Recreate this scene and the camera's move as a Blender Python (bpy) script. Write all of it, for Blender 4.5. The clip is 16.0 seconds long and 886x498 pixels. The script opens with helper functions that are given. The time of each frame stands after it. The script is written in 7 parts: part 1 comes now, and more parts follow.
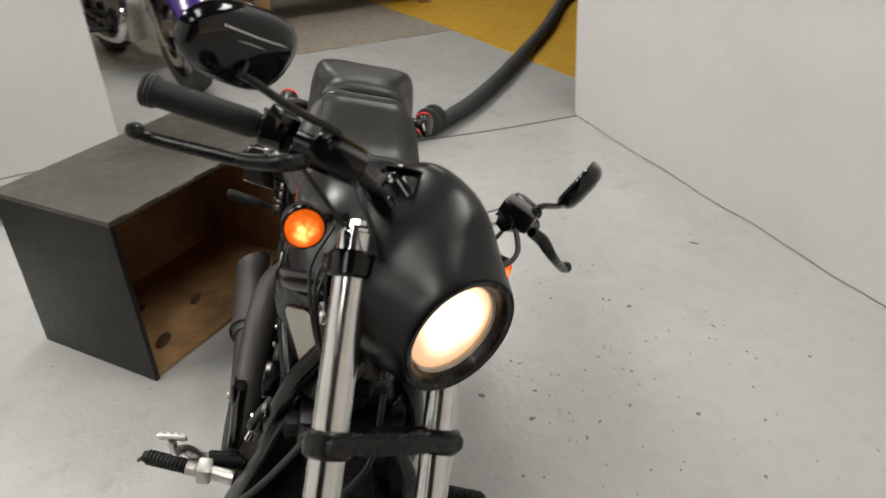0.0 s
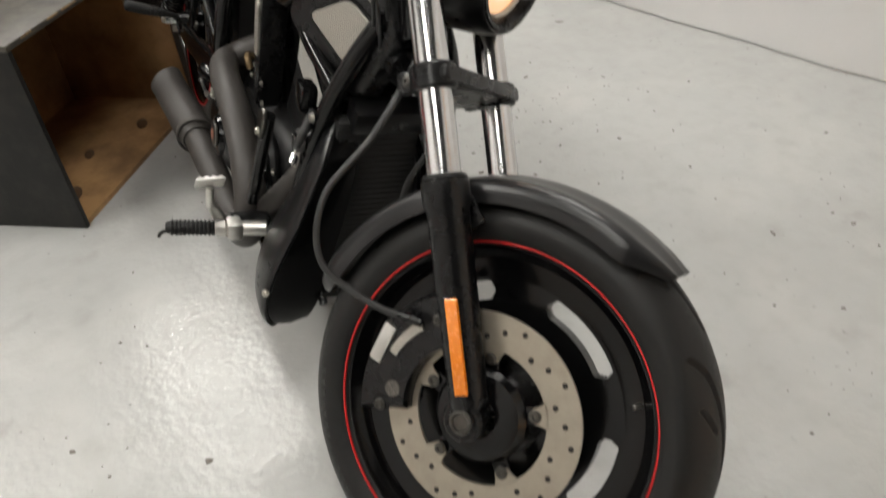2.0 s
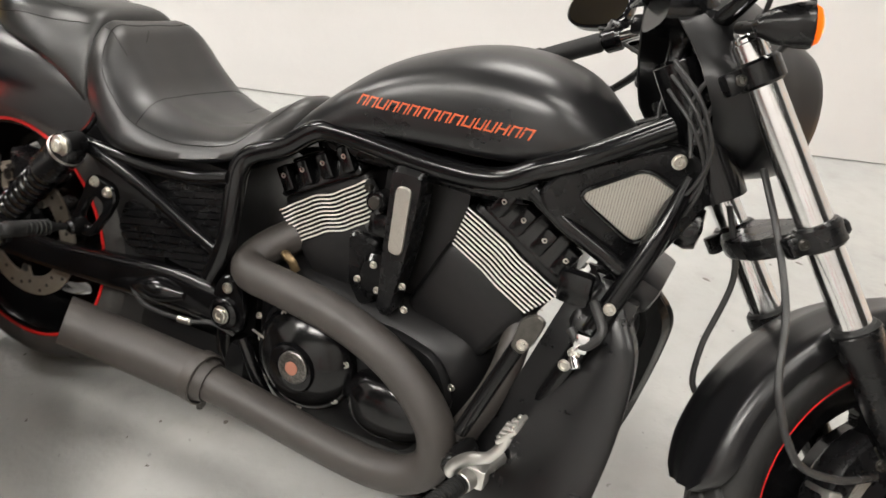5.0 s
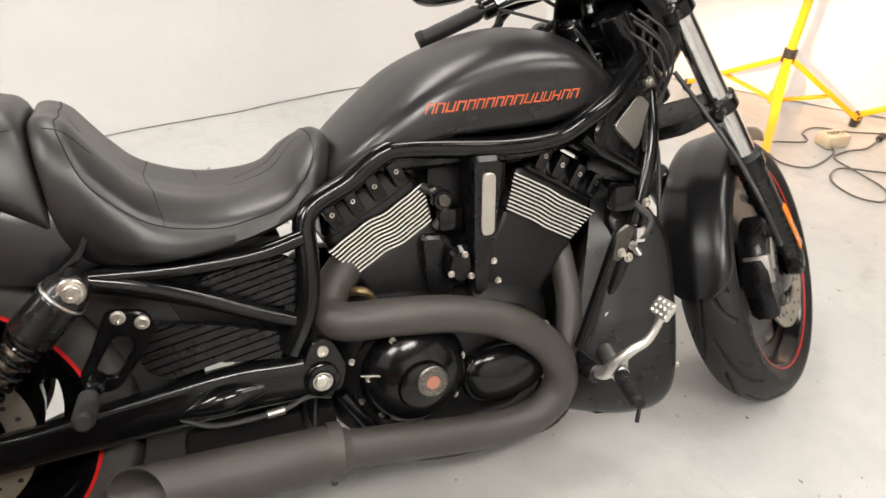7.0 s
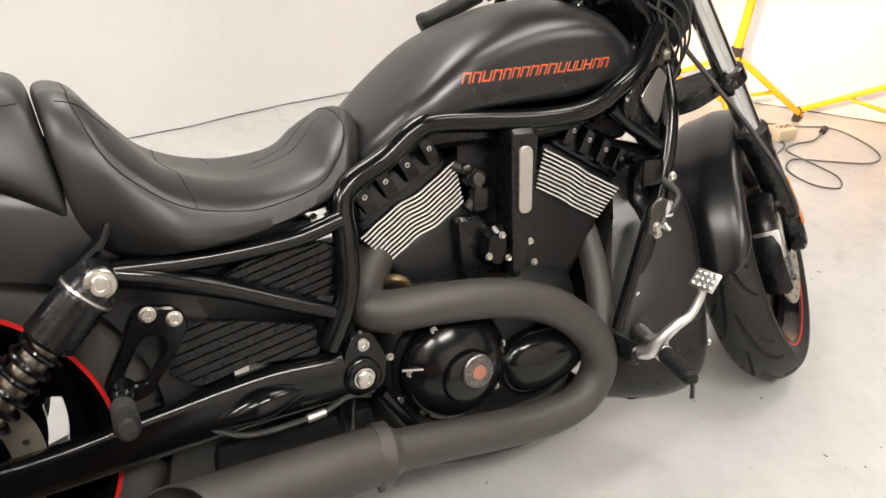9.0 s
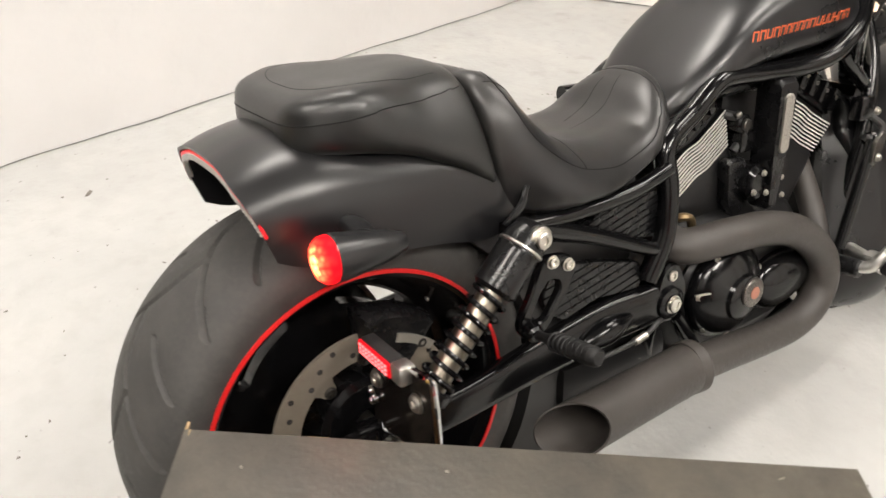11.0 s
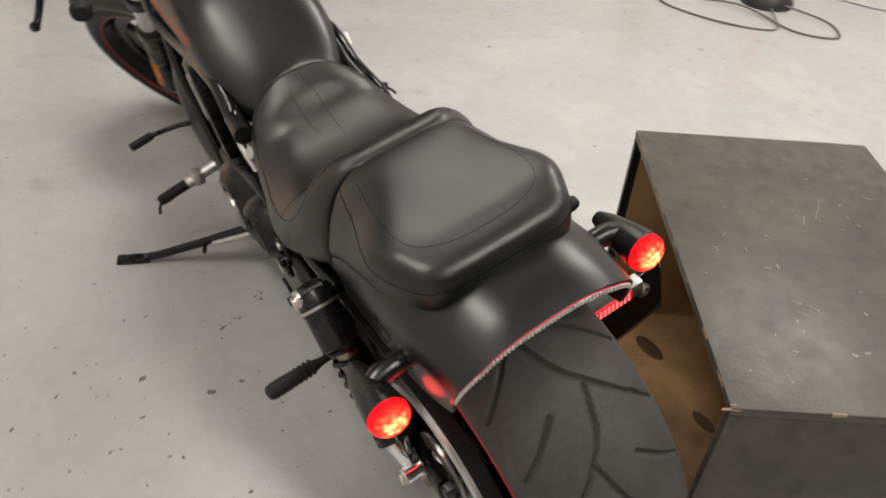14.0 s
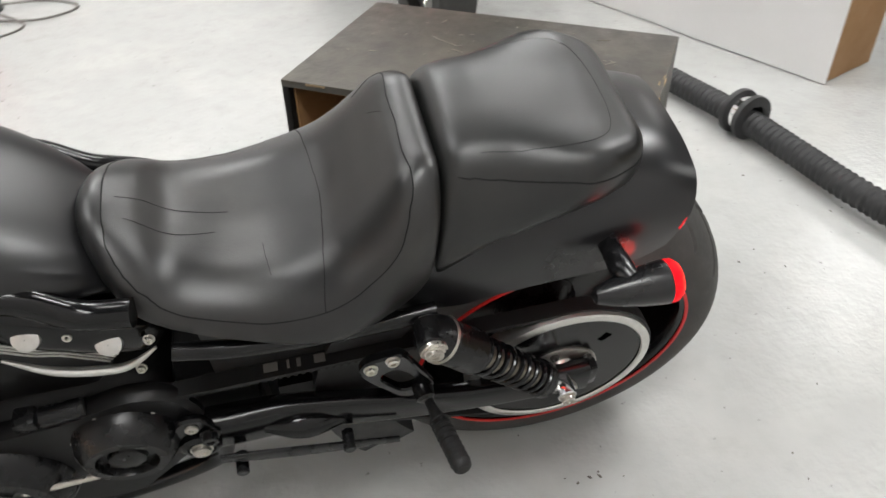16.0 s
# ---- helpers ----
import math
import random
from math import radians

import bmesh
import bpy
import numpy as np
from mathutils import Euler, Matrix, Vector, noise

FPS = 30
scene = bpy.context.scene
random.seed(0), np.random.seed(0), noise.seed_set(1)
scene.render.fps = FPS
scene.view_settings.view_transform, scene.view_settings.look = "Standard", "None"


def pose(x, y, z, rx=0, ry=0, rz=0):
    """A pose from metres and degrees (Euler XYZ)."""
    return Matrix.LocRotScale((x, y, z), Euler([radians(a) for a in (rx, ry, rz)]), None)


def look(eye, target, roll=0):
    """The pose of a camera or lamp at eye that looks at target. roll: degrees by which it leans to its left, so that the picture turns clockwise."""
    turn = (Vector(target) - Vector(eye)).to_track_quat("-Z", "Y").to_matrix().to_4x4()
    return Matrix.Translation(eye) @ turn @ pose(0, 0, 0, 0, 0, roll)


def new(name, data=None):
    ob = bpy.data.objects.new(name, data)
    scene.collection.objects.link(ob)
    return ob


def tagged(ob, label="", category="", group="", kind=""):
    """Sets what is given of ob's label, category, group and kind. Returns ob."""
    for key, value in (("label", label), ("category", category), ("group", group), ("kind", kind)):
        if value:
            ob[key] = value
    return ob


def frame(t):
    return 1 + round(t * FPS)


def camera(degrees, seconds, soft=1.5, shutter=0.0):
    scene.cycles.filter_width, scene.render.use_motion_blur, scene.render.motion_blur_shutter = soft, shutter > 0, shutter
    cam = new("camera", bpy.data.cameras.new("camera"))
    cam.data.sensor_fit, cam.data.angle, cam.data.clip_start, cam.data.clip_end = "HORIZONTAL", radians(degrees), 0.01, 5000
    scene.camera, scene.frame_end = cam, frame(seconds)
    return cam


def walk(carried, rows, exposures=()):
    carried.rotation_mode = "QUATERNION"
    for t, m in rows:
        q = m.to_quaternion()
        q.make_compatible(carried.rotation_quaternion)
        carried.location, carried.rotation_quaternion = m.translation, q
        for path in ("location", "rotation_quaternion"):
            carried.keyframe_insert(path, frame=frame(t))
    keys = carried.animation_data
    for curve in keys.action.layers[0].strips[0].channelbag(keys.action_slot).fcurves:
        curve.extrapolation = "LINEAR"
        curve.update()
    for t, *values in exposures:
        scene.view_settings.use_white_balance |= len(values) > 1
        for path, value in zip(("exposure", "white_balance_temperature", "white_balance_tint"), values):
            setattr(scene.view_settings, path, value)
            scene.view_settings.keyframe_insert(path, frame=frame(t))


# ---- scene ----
cam = camera(60.8, 16.0, soft=1.5, shutter=0.35)
PATH = [
    (0, (2.216, 0.251, 1.401), (0.484, 0.365, 0.407), -3.4),
    (0.5, (2.261, 0.002, 1.353), (0.596, 0.417, 0.326), -2.4),
    (1, (2.246, -0.108, 1.263), (0.621, 0.406, 0.216), -3.0),
    (1.5, (2.281, -0.165, 1.196), (0.713, 0.415, 0.098), -4.3),
    (2, (2.376, -0.219, 1.159), (0.903, 0.35, -0.069), -5.8),
    (2.5, (2.413, -0.187, 1.105), (1.064, 0.282, -0.295), -9.6),
    (3, (2.372, -0.15, 1.102), (1.069, 0.292, -0.349), -9.4),
    (3.5, (2.209, -0.324, 1.159), (0.846, 0.324, -0.154), -4.1),
    (4, (1.963, -0.621, 1.216), (0.690, 0.418, 0.076), -1.02),
    (4.5, (1.68, -0.773, 1.219), (0.649, 0.538, 0.115), 0.64),
    (4.7, (1.559, -0.82, 1.235), (0.655, 0.587, 0.138), 1.67),
    (6.8, (0.466, -0.939, 1.253), (1.083, 0.592, 0.123), 6.23),
    (7, (0.376, -0.967, 1.268), (1.086, 0.535, 0.153), 6.04),
    (7.5, (0.259, -0.988, 1.261), (1.123, 0.476, 0.207), 6.46),
    (8, (0.233, -0.946, 1.198), (1.157, 0.514, 0.19), 6.89),
    (8.2, (0.24, -0.917, 1.143), (1.158, 0.55, 0.14), 6.5),
    (10.4, (-0.086, -0.785, 1.145), (0.817, 0.579, -0.006), 6.9),
    (10.6, (-0.192, -0.728, 1.153), (0.708, 0.621, -0.018), 6.5),
    (11, (-0.347, -0.655, 1.206), (0.627, 0.628, 0.021), 6.0),
    (11.5, (-0.615, -0.54, 1.21), (0.716, 0.459, 0.101), 7.4),
    (12, (-0.793, -0.434, 1.261), (0.719, 0.304, 0.178), 6.0),
    (12.5, (-0.777, -0.154, 1.225), (0.819, 0.237, 0.085), 7.3),
    (13, (-0.719, 0.149, 1.238), (0.891, 0.062, 0.054), 9.9),
    (13.3, (-0.732, 0.333, 1.277), (0.828, -0.039, 0.083), 9.3),
    (13.5, (-0.71, 0.452, 1.301), (0.776, -0.103, 0.083), 8.9),
    (14, (-0.564, 0.665, 1.322), (0.718, -0.232, 0.076), 4.3),
    (14.5, (-0.328, 0.83, 1.32), (0.627, -0.38, 0.047), 3.7),
    (15, (-0.044, 0.974, 1.331), (0.405, -0.467, 0.02), 3.1),
    (15.3, (0.098, 0.999, 1.288), (0.248, -0.507, -0.02), 2.0),
    (15.5, (0.21, 1.002, 1.288), (0.186, -0.497, -0.036), 1.2),
    (16, (0.411, 1.031, 1.203), (0.051, -0.52, -0.006), -1.1),
]
EXPOSURES = [(0.0, -0.52, 6450, 8), (1.5, -0.36, 6450, 8), (3.0, -0.25, 6550, 10), (4.5, 0.16, 6500, 10), (7.0, 0.3, 6600, 11), (8.0, 0.24, 6700, 12), (10.5, 0.42, 6500, 11), (11.5, 0.17, 6850, 12), (12.0, -0.14, 6850, 12), (12.5, -0.32, 6500, 10), (13.2, -0.36, 6450, 10), (13.5, -0.4, 6450, 10), (14.0, -0.3, 6550, 10), (15.0, 0.2, 6850, 12), (15.5, 0.15, 6600, 10), (16.0, 0.0, 6150, 9)]
walk(cam, [(t, look(eye, target, roll)) for t, eye, target, roll in PATH], EXPOSURES)

from mathutils.bvhtree import BVHTree

# ---- light ----
world = bpy.data.worlds.new("workshop_air")
world.use_nodes = True
world.node_tree.nodes["Background"].inputs[0].default_value = (0.9, 0.95, 1.0, 1)
world.node_tree.nodes["Background"].inputs[1].default_value = 0.05
scene.world = world
PANEL_WATTS = 38.0
HEAD_WATTS = 330.0


# ---- materials ----
def material(name, base, rough=0.5, metal=0.0, grain=None, wear=None, bump=None, coat=0.0, glow=None, spec=0.5, sheen=0.0):
    """A node material. grain, wear: (scale, amount, colour); bump: (scale, strength, distance)."""
    m = bpy.data.materials.new(name)
    m.use_nodes = True
    nt = m.node_tree
    b = nt.nodes["Principled BSDF"]
    b.inputs["Roughness"].default_value = rough
    b.inputs["Metallic"].default_value = metal
    b.inputs["Coat Weight"].default_value = coat
    b.inputs["Coat Roughness"].default_value = 0.06
    b.inputs["Specular IOR Level"].default_value = spec
    b.inputs["Sheen Weight"].default_value = sheen
    coords = nt.nodes.new("ShaderNodeTexCoord")
    last = None
    for layer in (grain, wear):
        if not layer:
            continue
        scale, amount, colour = layer
        n = nt.nodes.new("ShaderNodeTexNoise")
        n.inputs["Scale"].default_value = scale
        n.inputs["Detail"].default_value = 6
        n.inputs["Roughness"].default_value = 0.62
        nt.links.new(coords.outputs["Object"], n.inputs["Vector"])
        ramp = nt.nodes.new("ShaderNodeMapRange")
        ramp.inputs["From Min"].default_value = 0.42
        ramp.inputs["From Max"].default_value = 0.72
        ramp.inputs["To Max"].default_value = amount
        nt.links.new(n.outputs["Fac"], ramp.inputs["Value"])
        mix = nt.nodes.new("ShaderNodeMix")
        mix.data_type = "RGBA"
        mix.inputs[7].default_value = (*colour, 1)
        nt.links.new(ramp.outputs["Result"], mix.inputs[0])
        if last:
            nt.links.new(last, mix.inputs[6])
        else:
            mix.inputs[6].default_value = (*base, 1)
        last = mix.outputs[2]
        if layer is wear or not wear:
            rr = nt.nodes.new("ShaderNodeMapRange")
            rr.inputs["From Min"].default_value = 0.3
            rr.inputs["From Max"].default_value = 0.7
            rr.inputs["To Min"].default_value = max(0.02, rough * 0.82)
            rr.inputs["To Max"].default_value = min(1.0, rough * 1.22)
            nt.links.new(n.outputs["Fac"], rr.inputs["Value"])
            nt.links.new(rr.outputs["Result"], b.inputs["Roughness"])
    if last:
        nt.links.new(last, b.inputs["Base Color"])
    else:
        b.inputs["Base Color"].default_value = (*base, 1)
    if bump:
        scale, strength, distance = bump
        n = nt.nodes.new("ShaderNodeTexNoise")
        n.inputs["Scale"].default_value = scale
        n.inputs["Detail"].default_value = 4
        nt.links.new(coords.outputs["Object"], n.inputs["Vector"])
        bp = nt.nodes.new("ShaderNodeBump")
        bp.inputs["Strength"].default_value = strength
        bp.inputs["Distance"].default_value = distance
        nt.links.new(n.outputs["Fac"], bp.inputs["Height"])
        nt.links.new(bp.outputs["Normal"], b.inputs["Normal"])
    if glow:
        colour, power = glow
        b.inputs["Emission Color"].default_value = (*colour, 1)
        b.inputs["Emission Strength"].default_value = power
    return m


def mesh_grille(name, base, hole, scale):
    """Perforated sheet: small round holes in rows."""
    m = material(name, base, 0.42, 0.85)
    nt = m.node_tree
    b = nt.nodes["Principled BSDF"]
    coords = nt.nodes.new("ShaderNodeTexCoord")
    v = nt.nodes.new("ShaderNodeTexVoronoi")
    v.inputs["Scale"].default_value = scale
    v.inputs["Randomness"].default_value = 0.0
    nt.links.new(coords.outputs["Object"], v.inputs["Vector"])
    ramp = nt.nodes.new("ShaderNodeMapRange")
    ramp.inputs["From Min"].default_value = 0.32
    ramp.inputs["From Max"].default_value = 0.42
    nt.links.new(v.outputs["Distance"], ramp.inputs["Value"])
    mix = nt.nodes.new("ShaderNodeMix")
    mix.data_type = "RGBA"
    mix.inputs[6].default_value = (*hole, 1)
    mix.inputs[7].default_value = (*base, 1)
    nt.links.new(ramp.outputs["Result"], mix.inputs[0])
    nt.links.new(mix.outputs[2], b.inputs["Base Color"])
    return m


def lens_material(name, base, hot, hot_power, cool, cool_power, facets, middle=(0.5, 0.5, 0.5), reach=0.4):
    """A moulded lamp lens, lit from behind: brightest about its middle, broken up by its facets."""
    m = material(name, base, 0.5, spec=0.05)
    nt = m.node_tree
    b = nt.nodes["Principled BSDF"]
    coords = nt.nodes.new("ShaderNodeTexCoord")
    far = nt.nodes.new("ShaderNodeVectorMath")
    far.operation = "DISTANCE"
    flat = nt.nodes.new("ShaderNodeVectorMath")
    flat.operation = "MULTIPLY"
    nt.links.new(coords.outputs["Generated"], flat.inputs[0])
    flat.inputs[1].default_value = (0, 1, 1)
    nt.links.new(flat.outputs["Vector"], far.inputs[0])
    far.inputs[1].default_value = (0, middle[1], middle[2])
    near = nt.nodes.new("ShaderNodeMapRange")
    near.interpolation_type = "SMOOTHSTEP"
    near.inputs["From Min"].default_value, near.inputs["From Max"].default_value = reach, 0.0
    nt.links.new(far.outputs["Value"], near.inputs["Value"])
    v = nt.nodes.new("ShaderNodeTexVoronoi")
    v.inputs["Scale"].default_value = facets
    nt.links.new(coords.outputs["Object"], v.inputs["Vector"])
    cut = nt.nodes.new("ShaderNodeMapRange")
    cut.inputs["From Max"].default_value = 0.8
    cut.inputs["To Min"].default_value, cut.inputs["To Max"].default_value = 1.35, 0.3
    nt.links.new(v.outputs["Distance"], cut.inputs["Value"])
    both_ = nt.nodes.new("ShaderNodeMath")
    both_.operation = "MULTIPLY"
    nt.links.new(near.outputs["Result"], both_.inputs[0])
    nt.links.new(cut.outputs["Result"], both_.inputs[1])
    tint = nt.nodes.new("ShaderNodeMix")
    tint.data_type = "RGBA"
    tint.inputs[6].default_value, tint.inputs[7].default_value = (*cool, 1), (*hot, 1)
    nt.links.new(both_.outputs[0], tint.inputs[0])
    nt.links.new(tint.outputs[2], b.inputs["Emission Color"])
    power = nt.nodes.new("ShaderNodeMapRange")
    power.inputs["To Min"].default_value, power.inputs["To Max"].default_value = cool_power, hot_power
    nt.links.new(both_.outputs[0], power.inputs["Value"])
    nt.links.new(power.outputs["Result"], b.inputs["Emission Strength"])
    return m


MATTE = material("denim_black_paint", (0.0065, 0.0065, 0.0072), 0.3, 0.0, (3, 0.3, (0.0095, 0.0093, 0.009)), None, (900, 0.05, 0.0004), spec=0.52)
GLOSS = material("gloss_black_paint", (0.003, 0.003, 0.0034), 0.17, 0.0, None, (40, 0.3, (0.006, 0.0057, 0.0053)), (60, 0.02, 0.0006), coat=0.04, spec=0.34)
SATIN = material("satin_black_metal", (0.0045, 0.0045, 0.005), 0.27, 0.0, (30, 0.4, (0.009, 0.0087, 0.0083)), None, (350, 0.08, 0.0006), spec=0.36)
SHROUD = material("satin_black_plastic", (0.0035, 0.0035, 0.004), 0.3, 0.0, (20, 0.4, (0.006, 0.0058, 0.0056)), None, (900, 0.05, 0.0004), spec=0.42)
FAIRING = material("dark_matte_plastic", (0.004, 0.004, 0.0044), 0.3, 0.0, (4, 0.3, (0.0065, 0.0063, 0.006)), None, (900, 0.05, 0.0004), spec=0.38)
# weaker light on the front tyre is put into this darker rubber colour
FRONT_RUBBER = material("dimmed_tyre_rubber", (0.008, 0.0079, 0.0077), 0.5, 0.0, (18, 0.5, (0.016, 0.0155, 0.0145)), (120, 0.4, (0.022, 0.021, 0.0195)), (700, 0.3, 0.001), spec=0.35)
BADGE = material("dark_metal_badge", (0.1, 0.095, 0.09), 0.35, 1.0, (400, 0.7, (0.4, 0.38, 0.34)))
CAST = material("black_cast_metal", (0.0055, 0.0055, 0.006), 0.38, 0.0, (60, 0.5, (0.011, 0.0105, 0.01)), (9, 0.3, (0.01, 0.009, 0.0083)), (500, 0.25, 0.001), spec=0.28)
EXHAUST = material("black_heat_coating", (0.036, 0.032, 0.029), 0.5, 0.0, (25, 0.5, (0.05, 0.044, 0.039)), (160, 0.3, (0.064, 0.055, 0.048)), (600, 0.18, 0.0008), spec=0.5)
PAD_LEATHER = material("dark_pad_leather", (0.0055, 0.006, 0.006), 0.36, 0.0, (14, 0.5, (0.01, 0.0102, 0.0098)), (3.5, 0.6, (0.022, 0.022, 0.02)), (520, 0.22, 0.0009), spec=0.55)
LEATHER = material("black_leather", (0.0075, 0.0075, 0.008), 0.36, 0.0, (14, 0.5, (0.015, 0.0146, 0.014)), (4.5, 0.6, (0.036, 0.034, 0.03)), (520, 0.22, 0.0009), spec=0.56)
PIPING = material("seat_welting", (0.004, 0.004, 0.004), 0.6, spec=0.2)
RUBBER = material("tyre_rubber", (0.033, 0.032, 0.0305), 0.66, 0.0, (18, 0.55, (0.07, 0.067, 0.062)), (120, 0.45, (0.085, 0.081, 0.075)), (700, 0.3, 0.001), spec=0.45)
GRIP = material("grip_rubber", (0.007, 0.007, 0.0072), 0.55, 0.0, (70, 0.5, (0.015, 0.0147, 0.0144)), None, (500, 0.3, 0.001), spec=0.35)
CHROME = material("chrome", (0.78, 0.78, 0.79), 0.09, 1.0, None, (30, 0.25, (0.6, 0.58, 0.55)))
STEEL = material("brushed_steel", (0.52, 0.5, 0.46), 0.34, 1.0, (45, 0.5, (0.38, 0.35, 0.31)), None, (300, 0.12, 0.0006))
DISC = material("brake_disc_steel", (0.43, 0.39, 0.32), 0.38, 0.75, (30, 0.6, (0.34, 0.3, 0.24)), None, (250, 0.1, 0.0005))
ALU = material("bare_aluminium", (0.66, 0.65, 0.62), 0.38, 1.0, (60, 0.4, (0.5, 0.48, 0.45)), None, (400, 0.15, 0.0006))
DAMPER = material("dull_damper_steel", (0.3, 0.27, 0.22), 0.32, 1.0, (60, 0.5, (0.18, 0.16, 0.13)))
FIN = material("machined_fin_edge", (0.74, 0.72, 0.67), 0.4, 0.35, (70, 0.35, (0.55, 0.53, 0.48)))
ZINC = material("zinc_bolt", (0.62, 0.6, 0.55), 0.3, 1.0, (90, 0.5, (0.4, 0.36, 0.3)))
SCOOP_DARK = material("black_scoop_sheet", (0.0022, 0.0022, 0.0024), 0.22, 0.0, None, None, (30, 0.1, 0.002), spec=0.12)
DARKCORE = material("radiator_core", (0.012, 0.012, 0.012), 0.6)
HOLE = material("drilled_hole", (0.02, 0.018, 0.016), 0.8)
GRILLE = mesh_grille("perforated_aluminium", (0.52, 0.5, 0.45), (0.2, 0.19, 0.165), 520)
ORANGE = material("orange_decal", (0.5, 0.085, 0.02), 0.5, 0.0, (50, 0.4, (0.34, 0.06, 0.018)))
REDSTRIPE = material("red_rim_stripe", (0.55, 0.012, 0.012), 0.4)
AMBER_REFLECTOR = material("amber_reflector", (0.75, 0.2, 0.008), 0.25, 0.0, (160, 0.6, (0.9, 0.3, 0.01)), coat=0.6)
RED_LED = material("red_led_strip", (0.4, 0.004, 0.01), 0.3, glow=((1.0, 0.006, 0.016), 0.4))
AMBER = lens_material("lit_amber_lens", (0.6, 0.12, 0.008), (1.0, 0.5, 0.14), 5.0, (1.0, 0.11, 0.002), 0.55, 110, reach=0.5)
RED = lens_material("lit_red_lens", (0.4, 0.003, 0.006), (1.0, 0.4, 0.12), 9.0, (1.0, 0.0, 0.012), 0.85, 130, reach=0.55)
RED_CORE = material("red_bulb", (1, 0.25, 0.2), 0.3, glow=((1.0, 0.13, 0.15), 1.8))
HEADLAMP = lens_material("lit_headlamp_glass", (0.7, 0.6, 0.45), (1.0, 0.9, 0.76), 11.0, (1.0, 0.58, 0.32), 1.1, 16, (0.5, 0.5, 0.6), 0.5)
GLASS_DARK = material("mirror_back_plastic", (0.004, 0.004, 0.005), 0.12, coat=0.2, spec=0.35)
MIRROR = material("mirror_glass", (0.8, 0.81, 0.83), 0.02, 1.0)
FRICTION = material("clear_reflector", (0.7, 0.7, 0.7), 0.25)
HOSE = material("corrugated_hose_rubber", (0.025, 0.025, 0.026), 0.6, 0.0, (20, 0.5, (0.05, 0.05, 0.05)), None, (300, 0.2, 0.001))
PLY = material("dark_stained_plywood", (0.047, 0.042, 0.034), 0.4, 0.0, (7, 0.75, (0.095, 0.083, 0.064)), (24, 0.55, (0.024, 0.022, 0.0185)), (120, 0.35, 0.0018), spec=0.48)
PLY_SIDE = material("near_black_plywood", (0.009, 0.0088, 0.0082), 0.36, 0.0, (14, 0.6, (0.034, 0.031, 0.027)), (60, 0.4, (0.011, 0.011, 0.0105)), (160, 0.3, 0.0015), spec=0.3)
PLY_IN = material("raw_plywood", (0.38, 0.225, 0.1), 0.55, 0.0, (7, 0.7, (0.22, 0.115, 0.045)), (3.5, 0.7, (0.09, 0.048, 0.022)), (120, 0.25, 0.001))
PLY_EDGE = material("worn_plywood_edge", (0.36, 0.25, 0.13), 0.7, 0.0, (120, 0.7, (0.12, 0.09, 0.06)), None, (200, 0.5, 0.002))
SCRATCH = material("pale_scratch", (0.22, 0.2, 0.165), 0.7, 0.0, (90, 0.7, (0.1, 0.09, 0.075)))
KNOT = material("wood_knot", (0.06, 0.03, 0.012), 0.6, 0.0, (60, 0.5, (0.1, 0.05, 0.02)))
CLOTH = material("white_sheeting", (0.72, 0.708, 0.7), 0.7, 0.0, (1.2, 0.25, (0.65, 0.642, 0.635)), (6, 0.12, (0.62, 0.61, 0.595)), (3.5, 0.5, 0.03), spec=0.3)
OUTER = material("unseen_dark_paint", (0.13, 0.125, 0.115), 0.7, 0.0, (0.9, 0.4, (0.1, 0.095, 0.09)), None, (60, 0.15, 0.002))
CEIL = material("unseen_ceiling_dark", (0.07, 0.07, 0.068), 0.8, 0.0, (0.7, 0.3, (0.05, 0.05, 0.05)))
LINE_GREY = material("dark_line_grey", (0.12, 0.12, 0.12), 0.8)
YELLOW = material("yellow_tripod_paint", (0.85, 0.4, 0.01), 0.4, 0.0, (30, 0.3, (0.65, 0.3, 0.01)))
YELLOW_FLOOR = material("yellow_floor_paint", (0.62, 0.36, 0.03), 0.35, 0.0, (3, 0.5, (0.5, 0.28, 0.03)), (14, 0.3, (0.35, 0.24, 0.07)), (40, 0.1, 0.002))
OLD_FLOOR = material("bare_concrete", (0.3, 0.27, 0.22), 0.5, 0.0, (3, 0.6, (0.22, 0.2, 0.165)), (20, 0.4, (0.16, 0.14, 0.12)), (60, 0.2, 0.003))
BLACKPLASTIC = material("black_plastic", (0.018, 0.018, 0.018), 0.45, 0.0, (40, 0.4, (0.03, 0.03, 0.03)))
CABLE = material("grey_cable", (0.12, 0.11, 0.1), 0.5)
BEIGE = material("beige_plastic", (0.55, 0.47, 0.33), 0.5, 0.0, (30, 0.3, (0.45, 0.38, 0.26)))
REDPAINT = material("red_paint", (0.55, 0.02, 0.015), 0.25, coat=0.5)
BLUEPAINT = material("blue_purple_paint", (0.05, 0.03, 0.2), 0.2, coat=0.6, grain=(5, 0.5, (0.1, 0.02, 0.09)))
CARD = material("brown_board", (0.32, 0.18, 0.08), 0.7, 0.0, (8, 0.5, (0.24, 0.13, 0.05)))
DEBRIS = material("floor_grit", (0.17, 0.155, 0.135), 0.8, 0.0, (40, 0.8, (0.07, 0.063, 0.055)))
PANEL = material("ceiling_diffuser", (0.9, 0.9, 0.9), 0.5, glow=((1.0, 0.96, 0.9), 10.0))
LETTER = material("tyre_letter", (0.03, 0.03, 0.03), 0.55)
FORK_CHROME = material("fork_chrome", (0.7, 0.7, 0.7), 0.17, 1.0, None, (30, 0.3, (0.5, 0.49, 0.47)), (90, 0.05, 0.0005))
